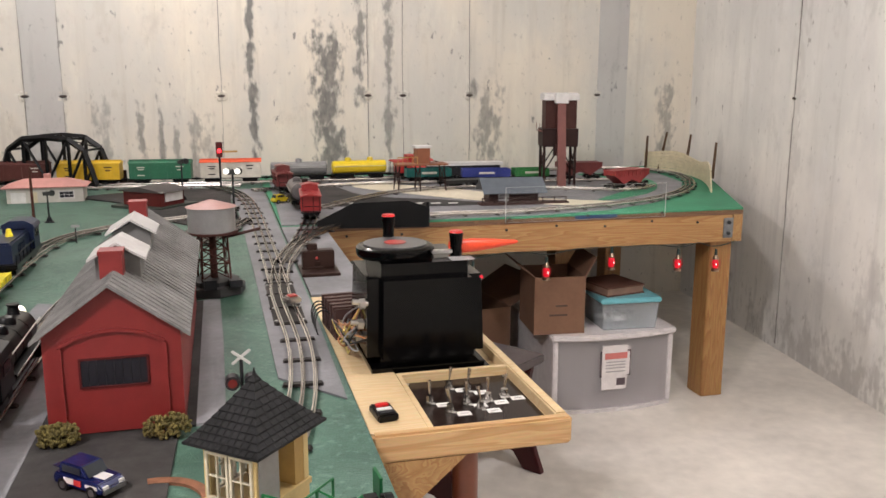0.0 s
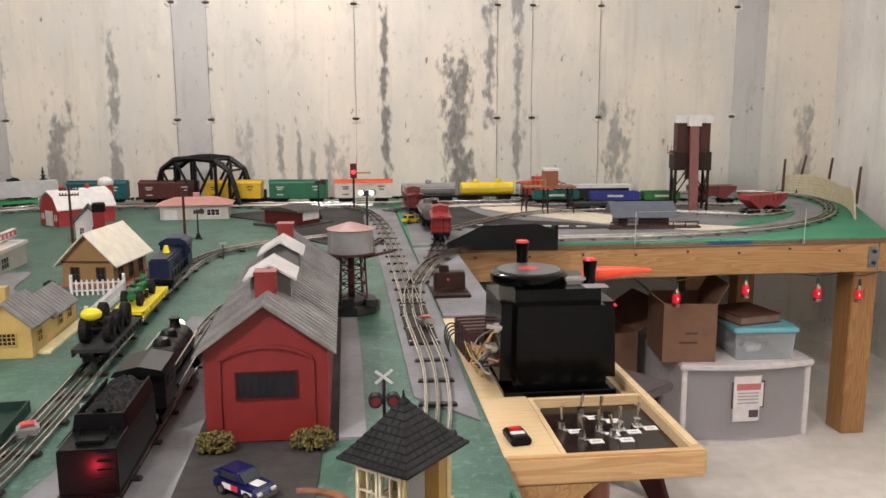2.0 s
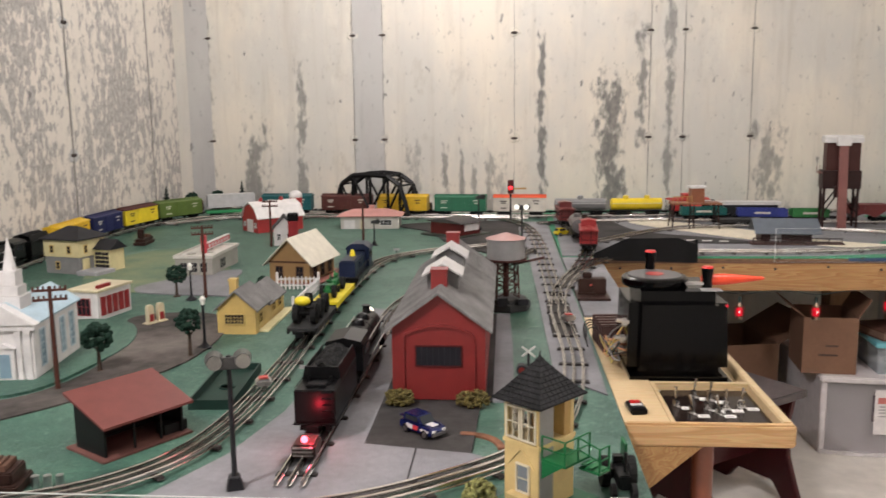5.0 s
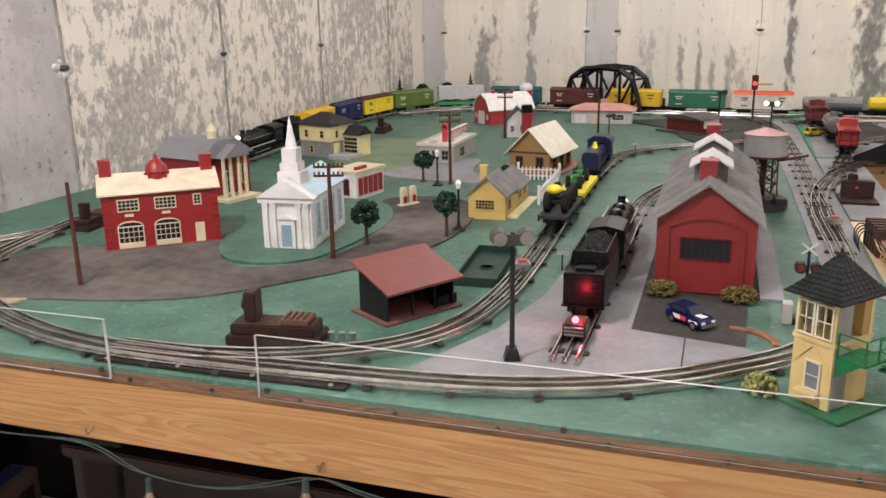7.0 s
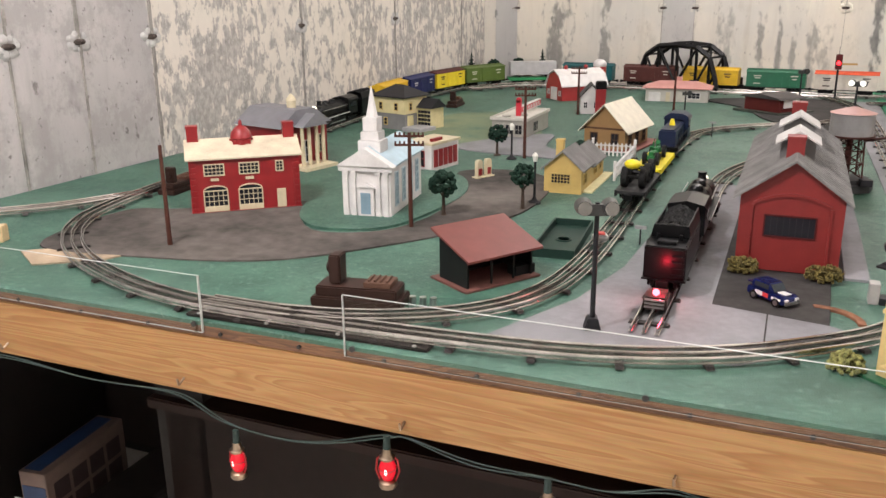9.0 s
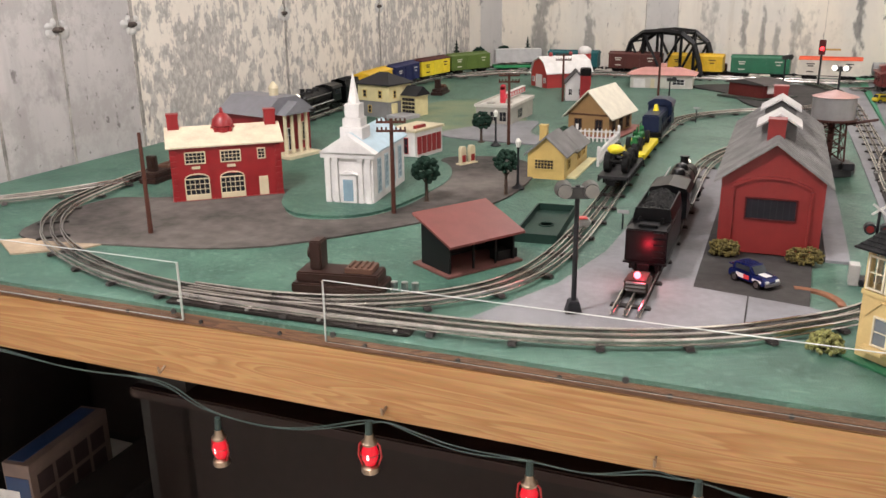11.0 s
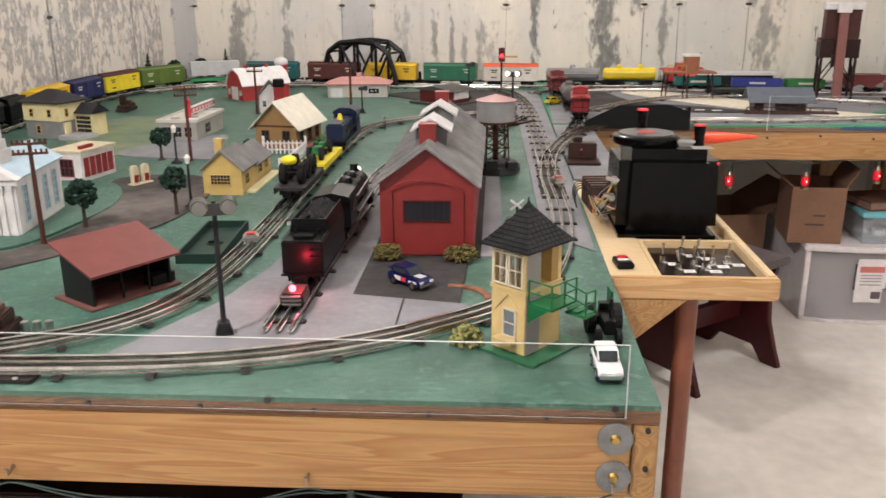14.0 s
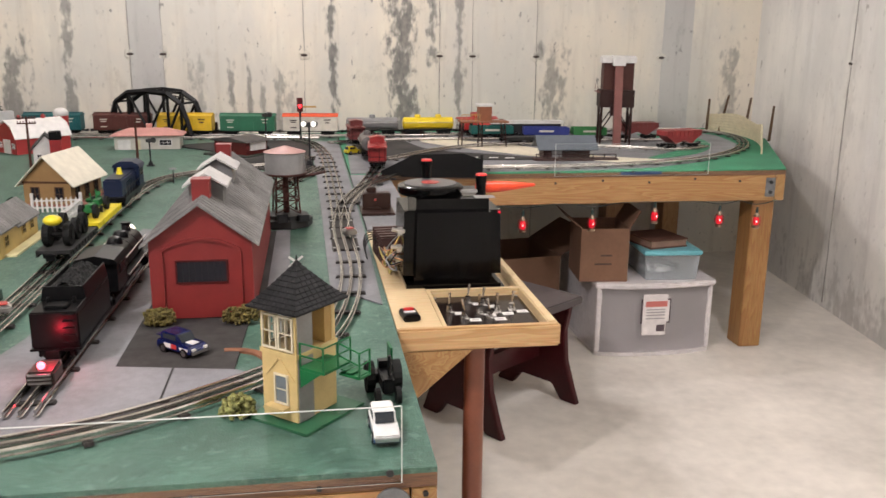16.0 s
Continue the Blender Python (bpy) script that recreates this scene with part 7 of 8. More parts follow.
part("exhaust", cy((0.02, 0.003, 0.032), (0.02, 0.003, 0.056), 0.0022, n=8), black, tk)
part("seat", bx(-0.016, -0.006, 0.026, -0.006, 0.006, 0.04), black, tk)
for q in (-1, 1):
    w = part("rear_wheel", cy((-0.012, q * 0.011, 0.019), (-0.012, q * 0.021, 0.019), 0.019, n=18), tyre, tk)
    part("hub", cy((-0.012, q * 0.021, 0.019), (-0.012, q * 0.0222, 0.019), 0.008, n=12), dgrey, w)
    part("front_wheel", cy((0.028, q * 0.009, 0.010), (0.028, q * 0.015, 0.010), 0.010, n=14), tyre, tk)
for s in (-1, 1):
    part("fork", bx(-0.045, s * 0.012 - 0.0015, 0.004, -0.02, s * 0.012 + 0.0015, 0.05 if s > 0 else 0.01), gr, tk, "green fork")

# ---- black panel pieces and control gear on the side ----
bp = thing("black_backdrop", 0.42, 1.66, T, -8, "black card scenery piece with sloping top", "scenery board")
bm = B()
prism(bm, [(-0.16, 0.0), (0.15, 0.0), (0.15, 0.055), (0.09, 0.075), (-0.06, 0.07), (-0.16, 0.02)], "y", -0.004, 0.004)
part("board", bm, pl("card_black", (0.0045, 0.0045, 0.005), 0.7), bp)
bm = B()
prism(bm, [(0.0, 0.0), (0.12, 0.0), (0.12, 0.05), (0.0, 0.07)], "x", 0.142, 0.15)
part("end_board", bm, pl("card_black", (0.0045, 0.0045, 0.005), 0.7), bp)

sf = thing("control_shelf", 0, 0, 0, 0, "pale wooden control shelf fixed to the table side", "shelf")
SZ = T - 0.002
part("panel", bx(RX + 0.002, 0.295, SZ - 0.030, 0.236, 0.95, SZ - 0.002), birch, sf, "pale wooden panel")
part("panel_floor", bx(0.236, 0.295, SZ - 0.030, 0.410, 0.95, SZ - 0.016), birch, sf)
part("front_lip", bx(RX + 0.002, 0.280, SZ - 0.034, 0.414, 0.2948, SZ + 0.001), pale_pine, sf, bevel=0.003)
part("side_lip", bx(0.398, 0.2952, SZ - 0.0301, 0.413, 0.95, SZ + 0.001), birch, sf, bevel=0.002)
part("inner_lip", bx(0.2365, 0.296, SZ - 0.0158, 0.243, 0.49, SZ - 0.001), birch, sf)
part("back_lip", bx(0.2435, 0.482, SZ - 0.0158, 0.3975, 0.49, SZ - 0.001), birch, sf)
bm = B()
prism(bm, [(RX + 0.003, SZ - 0.0345), (RX + 0.115, SZ - 0.0345), (RX + 0.035, SZ - 0.105), (RX + 0.003, SZ - 0.13)], "y", 0.282, 0.302)
part("corner_bracket", bm, pine_y, sf, "wooden corner bracket")
pst = part("post", cy((0.292, 0.33, 0.0), (0.292, 0.33, SZ - 0.0302), 0.0165, n=16), pl("red_brown_pole", (0.2, 0.06, 0.03), 0.35), sf, "reddish brown round post", smooth=True)
acry = glass("acrylic", (0.98, 0.99, 0.985), 0.0, 1.18)
tp = thing("toggle_panel", 0.32, 0.388, SZ - 0.0155, 0, "clear panel of steel toggle switches with paper labels", "switch panel")
part("plate", bx(-0.075, -0.09, 0.0, 0.075, 0.09, 0.003), pl("panel_smoked", (0.022, 0.014, 0.012), 0.14), tp, "glossy smoked plate", bevel=0.0008)
nickel = pl("dull_nickel", (0.6, 0.59, 0.57), 0.22, metal=1.0)
paper = pl("paper_label", (0.78, 0.77, 0.74), 0.7)
for i, (x, y) in enumerate(((-0.058, 0.005), (-0.02, 0.05), (-0.04, -0.03), (-0.012, -0.01), (0.002, 0.035), (0.0, -0.03), (0.018, -0.005), (0.044, 0.004))):
    bm = B()
    cyl(bm, (x, y, 0.003), (x, y, 0.0075), 0.0075, n=6)
    cyl(bm, (x, y, 0.0075), (x, y, 0.016), 0.0046, n=12)
    tg = part("toggle", bm, nickel, tp)
    dx = 0.004 * math.sin(i * 2.1)
    part("lever", cy((x, y, 0.018), (x + dx, y + 0.002, 0.036), 0.0014, 0.0025, n=10), nickel, tg)
    part("label", bx(x + 0.008, y - 0.012, 0.0031, x + 0.026, y + 0.001, 0.0038), paper, tp, "small white paper label")
    part("lettering_bar", bx(x + 0.012, y - 0.0075, 0.0039, x + 0.022, y - 0.005, 0.0042), pl("print_grey", (0.35, 0.34, 0.34), 0.6), tp)
for x, y in ((-0.071, -0.084), (0.071, -0.084), (0.071, 0.084), (-0.071, 0.084)):
    part("screw", cy((x, y, 0.003), (x, y, 0.0045), 0.003, n=8), silver, tp)
rs = thing("rocker_switch", 0.192, 0.345, SZ - 0.002, 6, "black switch box with red and white buttons", "switch box")
part("case", bx(-0.013, -0.021, 0, 0.013, 0.021, 0.010), black, rs, bevel=0.002)
part("red_button", bx(-0.008, 0.004, 0.010, 0.008, 0.013, 0.0135), pl("button_red", (0.6, 0.02, 0.02), 0.3), rs, bevel=0.001)
part("white_plate", bx(-0.009, -0.006, 0.010, 0.009, 0.002, 0.0112), white, rs)
part("lever", bx(-0.009, -0.018, 0.010, 0.009, -0.010, 0.012), dgrey, rs, bevel=0.0006)

# transformer
tf = thing("transformer", 0.287, 0.502, SZ - 0.0157, 0, "glossy black power transformer with dial and red-capped levers", "transformer")
gloss = pl("gloss_black", (0.0018, 0.0018, 0.002), 0.12)
W, D, H = 0.166, 0.17, 0.165
bm = B()
vs = box(bm, -W / 2, 0, 0.012, W / 2, D, H)
for v in vs:
    if v.co.z < 0.05:
        v.co.x *= 1.05
        v.co.y += -0.006 if v.co.y < 0.05 else 0.006
part("case", bm, gloss, tf, "glossy black case with rounded edges", bevel=0.02, smooth=True)
part("foot_rim", bx(-W / 2 - 0.009, -0.012, 0.0, W / 2 + 0.009, D + 0.010, 0.02), gloss, tf, bevel=0.009)
bm = B()
lathe(bm, [(0.056, 0), (0.058, 0.004), (0.058, 0.013), (0.054, 0.016), (0.050, 0.0165)], 36, (-0.03, 0.085, H))
dl = part("dial", bm, gloss, tf, "round stepped dial", smooth=True)
part("dial_face", cy((-0.03, 0.085, H + 0.0165), (-0.03, 0.085, H + 0.0185), 0.047, n=36), pl("dial_grey", (0.1, 0.1, 0.1), 0.3), dl)
part("dial_centre", cy((-0.03, 0.085, H + 0.0185), (-0.03, 0.085, H + 0.0195), 0.016, n=24), pl("dull_red", (0.45, 0.06, 0.05), 0.4), dl, "faded red centre")
for x, y, z in ((-0.03, 0.135, H + 0.016), (0.057, 0.06, H)):
    bm = B()
    lathe(bm, [(0.009, 0), (0.0085, 0.012), (0.0105, 0.03), (0.0108, 0.034)], 16, (x, y, z))
    kb = part("lever_knob", bm, gloss, tf, smooth=True)
    part("red_cap", cy((x, y, z + 0.034), (x, y, z + 0.037), 0.0105, 0.009, n=16), pl("button_red", (0.6, 0.02, 0.02), 0.3), kb, "red cap")
part("lever_arm", bx(-0.01, 0.055, H + 0.004, 0.06, 0.066, H + 0.009), silver, tf, bevel=0.001)
part("data_plate", bx(0.04, 0.02, H, 0.075, 0.045, H + 0.001), pl("plate_grey", (0.3, 0.3, 0.3), 0.4), tf)
part("pilot_light", cy((W / 2 - 0.006, -0.001, H - 0.02), (W / 2 - 0.006, -0.0055, H - 0.02), 0.0022, n=10), pl("pilot_red", (0.5, 0.01, 0.02), 0.3, emit=(1, 0.02, 0.06), strength=0.5), tf, "small red pilot light")
for k, z in enumerate((0.11, 0.075, 0.05)):
    bm = B()
    cyl(bm, (-W / 2, 0.02 + 0.02 * k, z), (-W / 2 - 0.022, 0.02 + 0.02 * k, z + 0.004), 0.004, n=8)
    cyl(bm, (-W / 2 - 0.004, 0.02 + 0.02 * k, z), (-W / 2 - 0.012, 0.02 + 0.02 * k, z), 0.008, n=6)
    part("terminal_post", bm, silver, tf)
wand = thing("orange_marker", 0.372, 0.575, SZ - 0.0157 + H + 0.011, 8, "bright orange tapered plastic marker lying on the transformer", "marker")
bm = B()
lathe(bm, [(0.003, -0.035), (0.0105, -0.034), (0.0105, 0.0), (0.009, 0.02), (0.003, 0.075), (0.001, 0.078)], 14)
bmesh.ops.rotate(bm, verts=bm.verts, matrix=Matrix.Rotation(radians(90), 3, "Y"))
part("body", bm, pl("safety_orange", (0.85, 0.07, 0.02), 0.35), wand, smooth=True)
# relay boxes and wires beside the transformer
rl = thing("relay_box", 0.2, 0.72, SZ - 0.002, 5, "brown ribbed relay box with wires", "relay box")
bm = B()
box(bm, -0.028, -0.05, 0, 0.028, 0.05, 0.05)
rcase = part("case", bm, pl("relay_brown", (0.08, 0.045, 0.04), 0.45), rl)
for k in range(5):
    part("rib", bx(-0.03, -0.046 + k * 0.021, 0.004, 0.03, -0.038 + k * 0.021, 0.053), pl("relay_brown", (0.08, 0.045, 0.04), 0.45), rcase)
for k in range(3):
    part("terminal", cy((-0.02 + k * 0.02, -0.052, 0.03), (-0.02 + k * 0.02, -0.058, 0.03), 0.004, n=8), silver, rl)
rnd = random.Random(3)


def wire(name, pts, r, mat, label, cat="wire", group="wires"):
    cu = bpy.data.curves.new(name, "CURVE")
    cu.dimensions = "3D"
    cu.bevel_depth, cu.bevel_resolution, cu.resolution_u = r, 1, 6
    sp_ = cu.splines.new("NURBS")
    sp_.points.add(len(pts) - 1)
    for q, p in zip(sp_.points, pts):
        q.co = (*p, 1)
    sp_.use_endpoint_u, sp_.order_u = True, 4
    cu.materials.append(mat)
    return tagged(new(name, cu), label, cat, group)


cols = (("copper_wire", (0.55, 0.26, 0.12)), ("yellow_wire", (0.6, 0.48, 0.14)), ("grey_wire", (0.3, 0.3, 0.3)), ("pink_wire", (0.55, 0.3, 0.25)), ("black_wire", (0.03, 0.03, 0.03)))
for k in range(13):
    nm, c = cols[k % 5]
    y = rnd.uniform(0.56, 0.65)
    pts = [(0.19 + rnd.uniform(-0.02, 0.01), 0.66 + rnd.uniform(-0.01, 0.03), SZ + 0.03)]
    for q in range(5):
        pts.append((0.192 + rnd.uniform(-0.024, 0.008), y + rnd.uniform(-0.05, 0.04), SZ + rnd.uniform(0.002, 0.045)))
    pts.append((0.203, 0.53 + 0.02 * (k % 3), SZ + 0.04 + 0.02 * (k % 3)))
    wire("wire", pts, 0.0014, pl(nm, c, 0.4), "loose %s at the transformer" % nm.replace("_", " "))
for k in range(4):
    wire("wire", [(0.175, 0.70 + 0.02 * k, SZ + 0.03), (0.155, 0.70 + 0.02 * k, SZ + 0.055), (0.14, 0.69 + 0.02 * k, SZ + 0.03), (0.15, 0.68 + 0.02 * k, T + 0.003)], 0.0013, pl("black_wire", (0.03, 0.03, 0.03), 0.4), "looped black wire by the relay box")
ac = thing("accessory_plate", 0.205, 1.15, T + 0.0002, 0, "dark brown accessory base with small red light", "track accessory")
part("base", bx(-0.04, -0.05, 0, 0.04, 0.05, 0.006), brown, ac, bevel=0.001)
part("housing", bx(-0.034, 0.0, 0.006, 0.034, 0.03, 0.045), brown, ac, bevel=0.002)
part("light", cy((-0.004, -0.0005, 0.03), (-0.004, -0.003, 0.03), 0.003), pl("dull_red", (0.45, 0.06, 0.05), 0.4), ac)

# ---- clear guards ----
def guard(x0, x1, y, z0, z1, label):
    g = thing("acrylic_guard", 0, 0, 0, 0, label, "clear guard", "clear guards")
    bm = B()
    box(bm, x0, y - 0.0026, z0, x1, y, z1)
    p_ = part("sheet", bm, acry, g)
    p_.visible_shadow = False
    ed = pl("acrylic_edge", (0.48, 0.5, 0.48), 0.3)
    part("edge", bx(x0, y - 0.0024, z1, x1, y - 0.0002, z1 + 0.0004), ed, p_)
    part("edge", bx(x0, y - 0.0026, z0 - 0.0005, x1, y, z0), ed, p_)
    for x in (x0, x1):
        part("edge", bx(x - 0.0005, y - 0.0034, z0, x + 0.0005, y + 0.0004, z1), ed, p_)
    for k in range(3):
        u = x0 + 0.012 + k * (x1 - x0 - 0.024) / 2
        part("screw", cy((u, y - 0.0032, z0 + 0.012), (u, y - 0.006, z0 + 0.012), 0.004, n=8), dark_metal, g)


guard(-0.616, 0.129, FY - 0.001, T - 0.013, T + 0.068, "clear acrylic guard along the front edge")
guard(-1.62, -0.834, FY - 0.001, T - 0.015, T + 0.066, "clear acrylic guard along the front edge")
guard(0.826, 1.353, GY - 0.001, T - 0.015, T + 0.09, "clear acrylic guard on the side table edge")

# ---- lantern string ----
wire_g = pl("wire_green", (0.035, 0.055, 0.05), 0.5)
lan_red = pl("lantern_red_glow", (0.35, 0.005, 0.012), 0.15, emit=(1, 0.012, 0.035), strength=0.55)
cage_red = pl("lantern_cage_red", (0.42, 0.04, 0.04), 0.35, metal=0.6)
brassy = pl("aged_brass", (0.34, 0.26, 0.19), 0.35, metal=1.0)


def lantern(x, y, z, rz=0):
    t = thing("string_lantern", x, y, z, rz, "tiny brass storm lantern glowing red on a string", "lantern", "string lanterns")
    bm = B()
    cyl(bm, (0, 0, 0.054), (0, 0, 0.072), 0.005, 0.004, n=10)
    part("socket", bm, wire_g, t)
    bm = B()
    lathe(bm, [(0.004, 0.054), (0.006, 0.052), (0.0065, 0.047), (0.0105, 0.043), (0.010, 0.040), (0.006, 0.0395)], 14)
    part("top", bm, brassy, t, smooth=True)
    bm = B()
    lathe(bm, [(0.007, 0.011), (0.0105, 0.02), (0.0105, 0.03), (0.007, 0.0392)], 14)
    gb = part("globe", bm, lan_red, t, "glowing red globe", smooth=True)
    bm = B()
    ball(bm, (0, -0.0068, 0.025), 0.0045, 0.75, 1, 1.5)
    part("filament_glow", bm, pl("hot_red", (1, 0.2, 0.18), 0.3, emit=(1, 0.42, 0.42), strength=3.2), gb, "bright centre", smooth=True)
    bm = B()
    lathe(bm, [(0.011, 0.0), (0.012, 0.002), (0.0115, 0.008), (0.007, 0.0108)], 14)
    part("base", bm, brassy, t, smooth=True)
    for s in (-1, 1):
        bm = B()
        for a, c in (((s * 0.010, 0, 0.008), (s * 0.0152, 0, 0.022)), ((s * 0.0152, 0, 0.022), (s * 0.0135, 0, 0.038)), ((s * 0.0135, 0, 0.038), (s * 0.006, 0, 0.0455))):
            cyl(bm, a, c, 0.0013, n=6)
        part("side_bar", bm, cage_red, t)
    bm = B()
    for a in range(12):
        u, v = radians(a * 30), radians(a * 30 + 30)
        cyl(bm, (0.0118 * math.cos(u), 0.0118 * math.sin(u), 0.0265), (0.0118 * math.cos(v), 0.0118 * math.sin(v), 0.0265), 0.0006, n=5)
    part("guard_ring", bm, cage_red, t)


YF = FY - 0.013
hooks = [-1.55, -1.212, -0.877, -0.537, -0.206, 0.12]
for k, x in enumerate(hooks):
    hk = thing("cup_hook", x, FY, 0.553, 0, "small brass cup hook under the front board", "hook", "cup hooks")
    bm = B()
    cyl(bm, (0, 0.0, 0.006), (0, -0.012, 0.0), 0.0018, n=6)
    cyl(bm, (0, -0.012, 0.0), (0.0, -0.014, 0.010), 0.0018, n=6)
    part("hook", bm, brassy, hk)
lx = [(-0.787, 0.43), (-0.556, 0.47), (-0.347, 0.458), (-0.158, 0.475), (0.04, 0.47)]
for x, z in lx:
    lantern(x, YF, z, 12 * math.sin(x * 9))
pts = [(-1.72, YF, 0.55)]
ev = sorted([(x, 0.549, "h") for x in hooks] + [(x, z + 0.072, "l") for x, z in lx])
for (x, z, k), nx in zip(ev, ev[1:] + [None]):
    pts.append((x, YF + 0.002, z))
    if nx:
        pts.append(((x + nx[0]) / 2, YF + 0.002, (z + nx[1]) / 2 - 0.008 - 0.05 * abs(nx[0] - x) * (1 + 0.5 * math.sin(x * 31))))
for d in (0, 0.0025):
    wire("light_string", [(x, y + d, z + 0.3 * d + (0.003 * math.sin(i * 2 + d * 900))) for i, (x, y, z) in enumerate(pts)], 0.001, wire_g, "dark green twisted light string under the front board", "light string", "light strings")
sl_ = [(0.722, 0.455), (0.955, 0.455), (1.17, 0.475), (1.40, 0.458), (1.535, 0.45)]
for x, z in sl_:
    lantern(x, GY - 0.016, z, 20 * math.sin(x * 7))
pts = [(0.4, GY - 0.012, 0.545)]
for x, z in sl_:
    pts += [(x - 0.06, GY - 0.012, 0.548), (x, GY - 0.014, z + 0.072), (x + 0.07, GY - 0.012, 0.546)]
wire("light_string", pts, 0.0015, wire_g, "dark green light string under the side table board", "light string", "light strings")

# ---- curved plank fence with leaning sticks at the table corner ----
cf = thing("plank_screen", 0, 0, 0, 0, "curved cream plank screen at the table corner", "screen fence")
fpts = spline([(1.745, 2.10), (1.87, 2.33), (1.955, 2.55), (1.985, 2.8), (1.95, 3.0)], 0.035)
cpl = pl("cream_plank", (0.66, 0.58, 0.40), 0.6)
for a, c in zip(fpts, fpts[1:]):
    d = (c - a)
    m = Matrix.Translation(a) @ Matrix.Rotation(math.atan2(d.y, d.x), 4, "Z")
    hgt = 0.085 + 0.01 * math.sin(a.y * 12)
    for k in range(7):
        bm = B()
        box(bm, 0, -0.003 + 0.0012 * k, k * hgt / 7, d.length + 0.001, 0.003 + 0.0012 * k, (k + 0.86) * hgt / 7)
        bmesh.ops.transform(bm, matrix=Matrix.Translation((0, 0, T)) @ m, verts=bm.verts)
        part("plank", bm, cpl, cf)
for x, y, dx in ((1.93, 2.95, 0.004), (1.97, 2.9, 0.035), (2.0, 2.72, 0.02), (2.0, 2.5, 0.008)):
    s_ = thing("stick", x, y, T, 0, "rough brown stick standing behind the screen", "stick", "sticks")
    part("wood", cy((0, 0, 0), (dx, 0, 0.17 if dx > 0.01 else 0.15), 0.007, 0.005, n=7), pl("stick_brown", (0.10, 0.06, 0.035), 0.8, bump=0.5), s_)

# ---- under the tables ----
dr_red = pl("dark_red_wood", (0.055, 0.007, 0.009), 0.35, coat=0.2)
bn = thing("bench", 0.592, 1.40, 0, 36.5, "low dark red wooden bench with shaped ends", "bench")
for s in (-1, 1):
    bm = B()
    prof = [(-0.155, 0.0), (-0.095, 0.0), (-0.06, 0.045), (0.06, 0.045), (0.095, 0.0), (0.155, 0.0), (0.135, 0.05), (0.108, 0.13), (0.10, 0.22), (0.115, 0.30), (-0.115, 0.30), (-0.10, 0.22), (-0.108, 0.13), (-0.135, 0.05)]
    prism(bm, prof, "x", s * 0.17 - 0.011, s * 0.17 + 0.011)
    part("end_panel", bm, dr_red, bn, bevel=0.003)
part("seat", bx(-0.215, -0.125, 0.30, 0.215, 0.125, 0.325), pl("grey_seat", (0.10, 0.085, 0.085), 0.5), bn, bevel=0.004)
part("stretcher", bx(-0.158, -0.012, 0.12, 0.158, 0.012, 0.18), dr_red, bn)

clear = glass("cloudy_plastic", (0.62, 0.59, 0.59), 0.35, 1.15)
clear.node_tree.nodes["Principled BSDF"].inputs["Transmission Weight"].default_value = 0.72
wht = pl("storage_white", (0.66, 0.62, 0.62), 0.4)
SX = 1.212
sb = thing("storage_drawer", SX, 1.76, 0, 0, "white plastic storage drawer with cloudy clear bowed front", "storage drawer")
W, D, H = 0.42, 0.44, 0.262


def bowed(hw, front, deep, z0, z1, bulge=0.026):
    """A slab whose front edge curves outward; deep is its rear edge."""
    n = 14
    arc = [(-hw + 2 * hw * k / n, front - bulge * (1 - (-1 + 2 * k / n) ** 2)) for k in range(n + 1)]
    back = [(hw, deep), (-hw, deep)] if deep > front + 0.02 else [(x, y + deep - front) for x, y in reversed(arc)]
    bm = B()
    prism(bm, arc + back, "z", z0, z1)
    return bm


part("base", bowed(W / 2, 0.006, D, 0, 0.012), wht, sb)
part("lid", bowed(W / 2 + 0.008, -0.006, D, H - 0.02, H), wht, sb, "pale lid", bevel=0.005)
for s in (-1, 1):
    part("side_frame", bx(s * (W / 2 - 0.009) - 0.009, 0.0, 0.0122, s * (W / 2 - 0.009) + 0.009, 0.02, H - 0.0205), wht, sb, bevel=0.003)
    pz = part("side_wall", bx(s * (W / 2 - 0.003) - 0.0015, 0.021, 0.0122, s * (W / 2 - 0.003) + 0.0015, D - 0.005, H - 0.0205), pl("cloudy_side", (0.58, 0.56, 0.57), 0.4), sb)
part("back_wall", bx(-W / 2 + 0.006, D - 0.004, 0.0122, W / 2 - 0.006, D - 0.001, H - 0.0205), wht, sb)
df = part("drawer_front", bowed(W / 2 - 0.019, 0.002, 0.005, 0.0124, H - 0.0215, 0.02), clear, sb, "cloudy clear drawer front")
df.visible_shadow = False
part("bottom_rail", bowed(W / 2 - 0.004, -0.002, 0.0055, 0.001, 0.0118, 0.027), wht, sb)
part("label_sheet", bx(-0.052, -0.0230, 0.075, 0.035, -0.0207, 0.222), pl("label_white", (0.74, 0.70, 0.69), 0.6), df, "paper product label")
part("label_outline", bx(-0.058, -0.0227, 0.118, 0.048, -0.0206, 0.205), pl("label_frame", (0.12, 0.09, 0.10), 0.5), df)
part("label_panel", bx(-0.053, -0.0247, 0.123, 0.043, -0.0231, 0.200), pl("label_white", (0.74, 0.70, 0.69), 0.6), df)
part("label_red", bx(-0.044, -0.0257, 0.178, 0.034, -0.0248, 0.198), pl("label_rose", (0.55, 0.16, 0.14), 0.6), df, "rose label heading")
for z in (0.166, 0.156, 0.146, 0.134):
    part("lettering_bar", bx(-0.040, -0.0257, z, 0.028, -0.0248, z + 0.004), pl("print_grey", (0.35, 0.34, 0.34), 0.6), df)
part("bar_code", bx(0.0, -0.0241, 0.088, 0.03, -0.0231, 0.112), pl("label_frame", (0.12, 0.09, 0.10), 0.5), df)
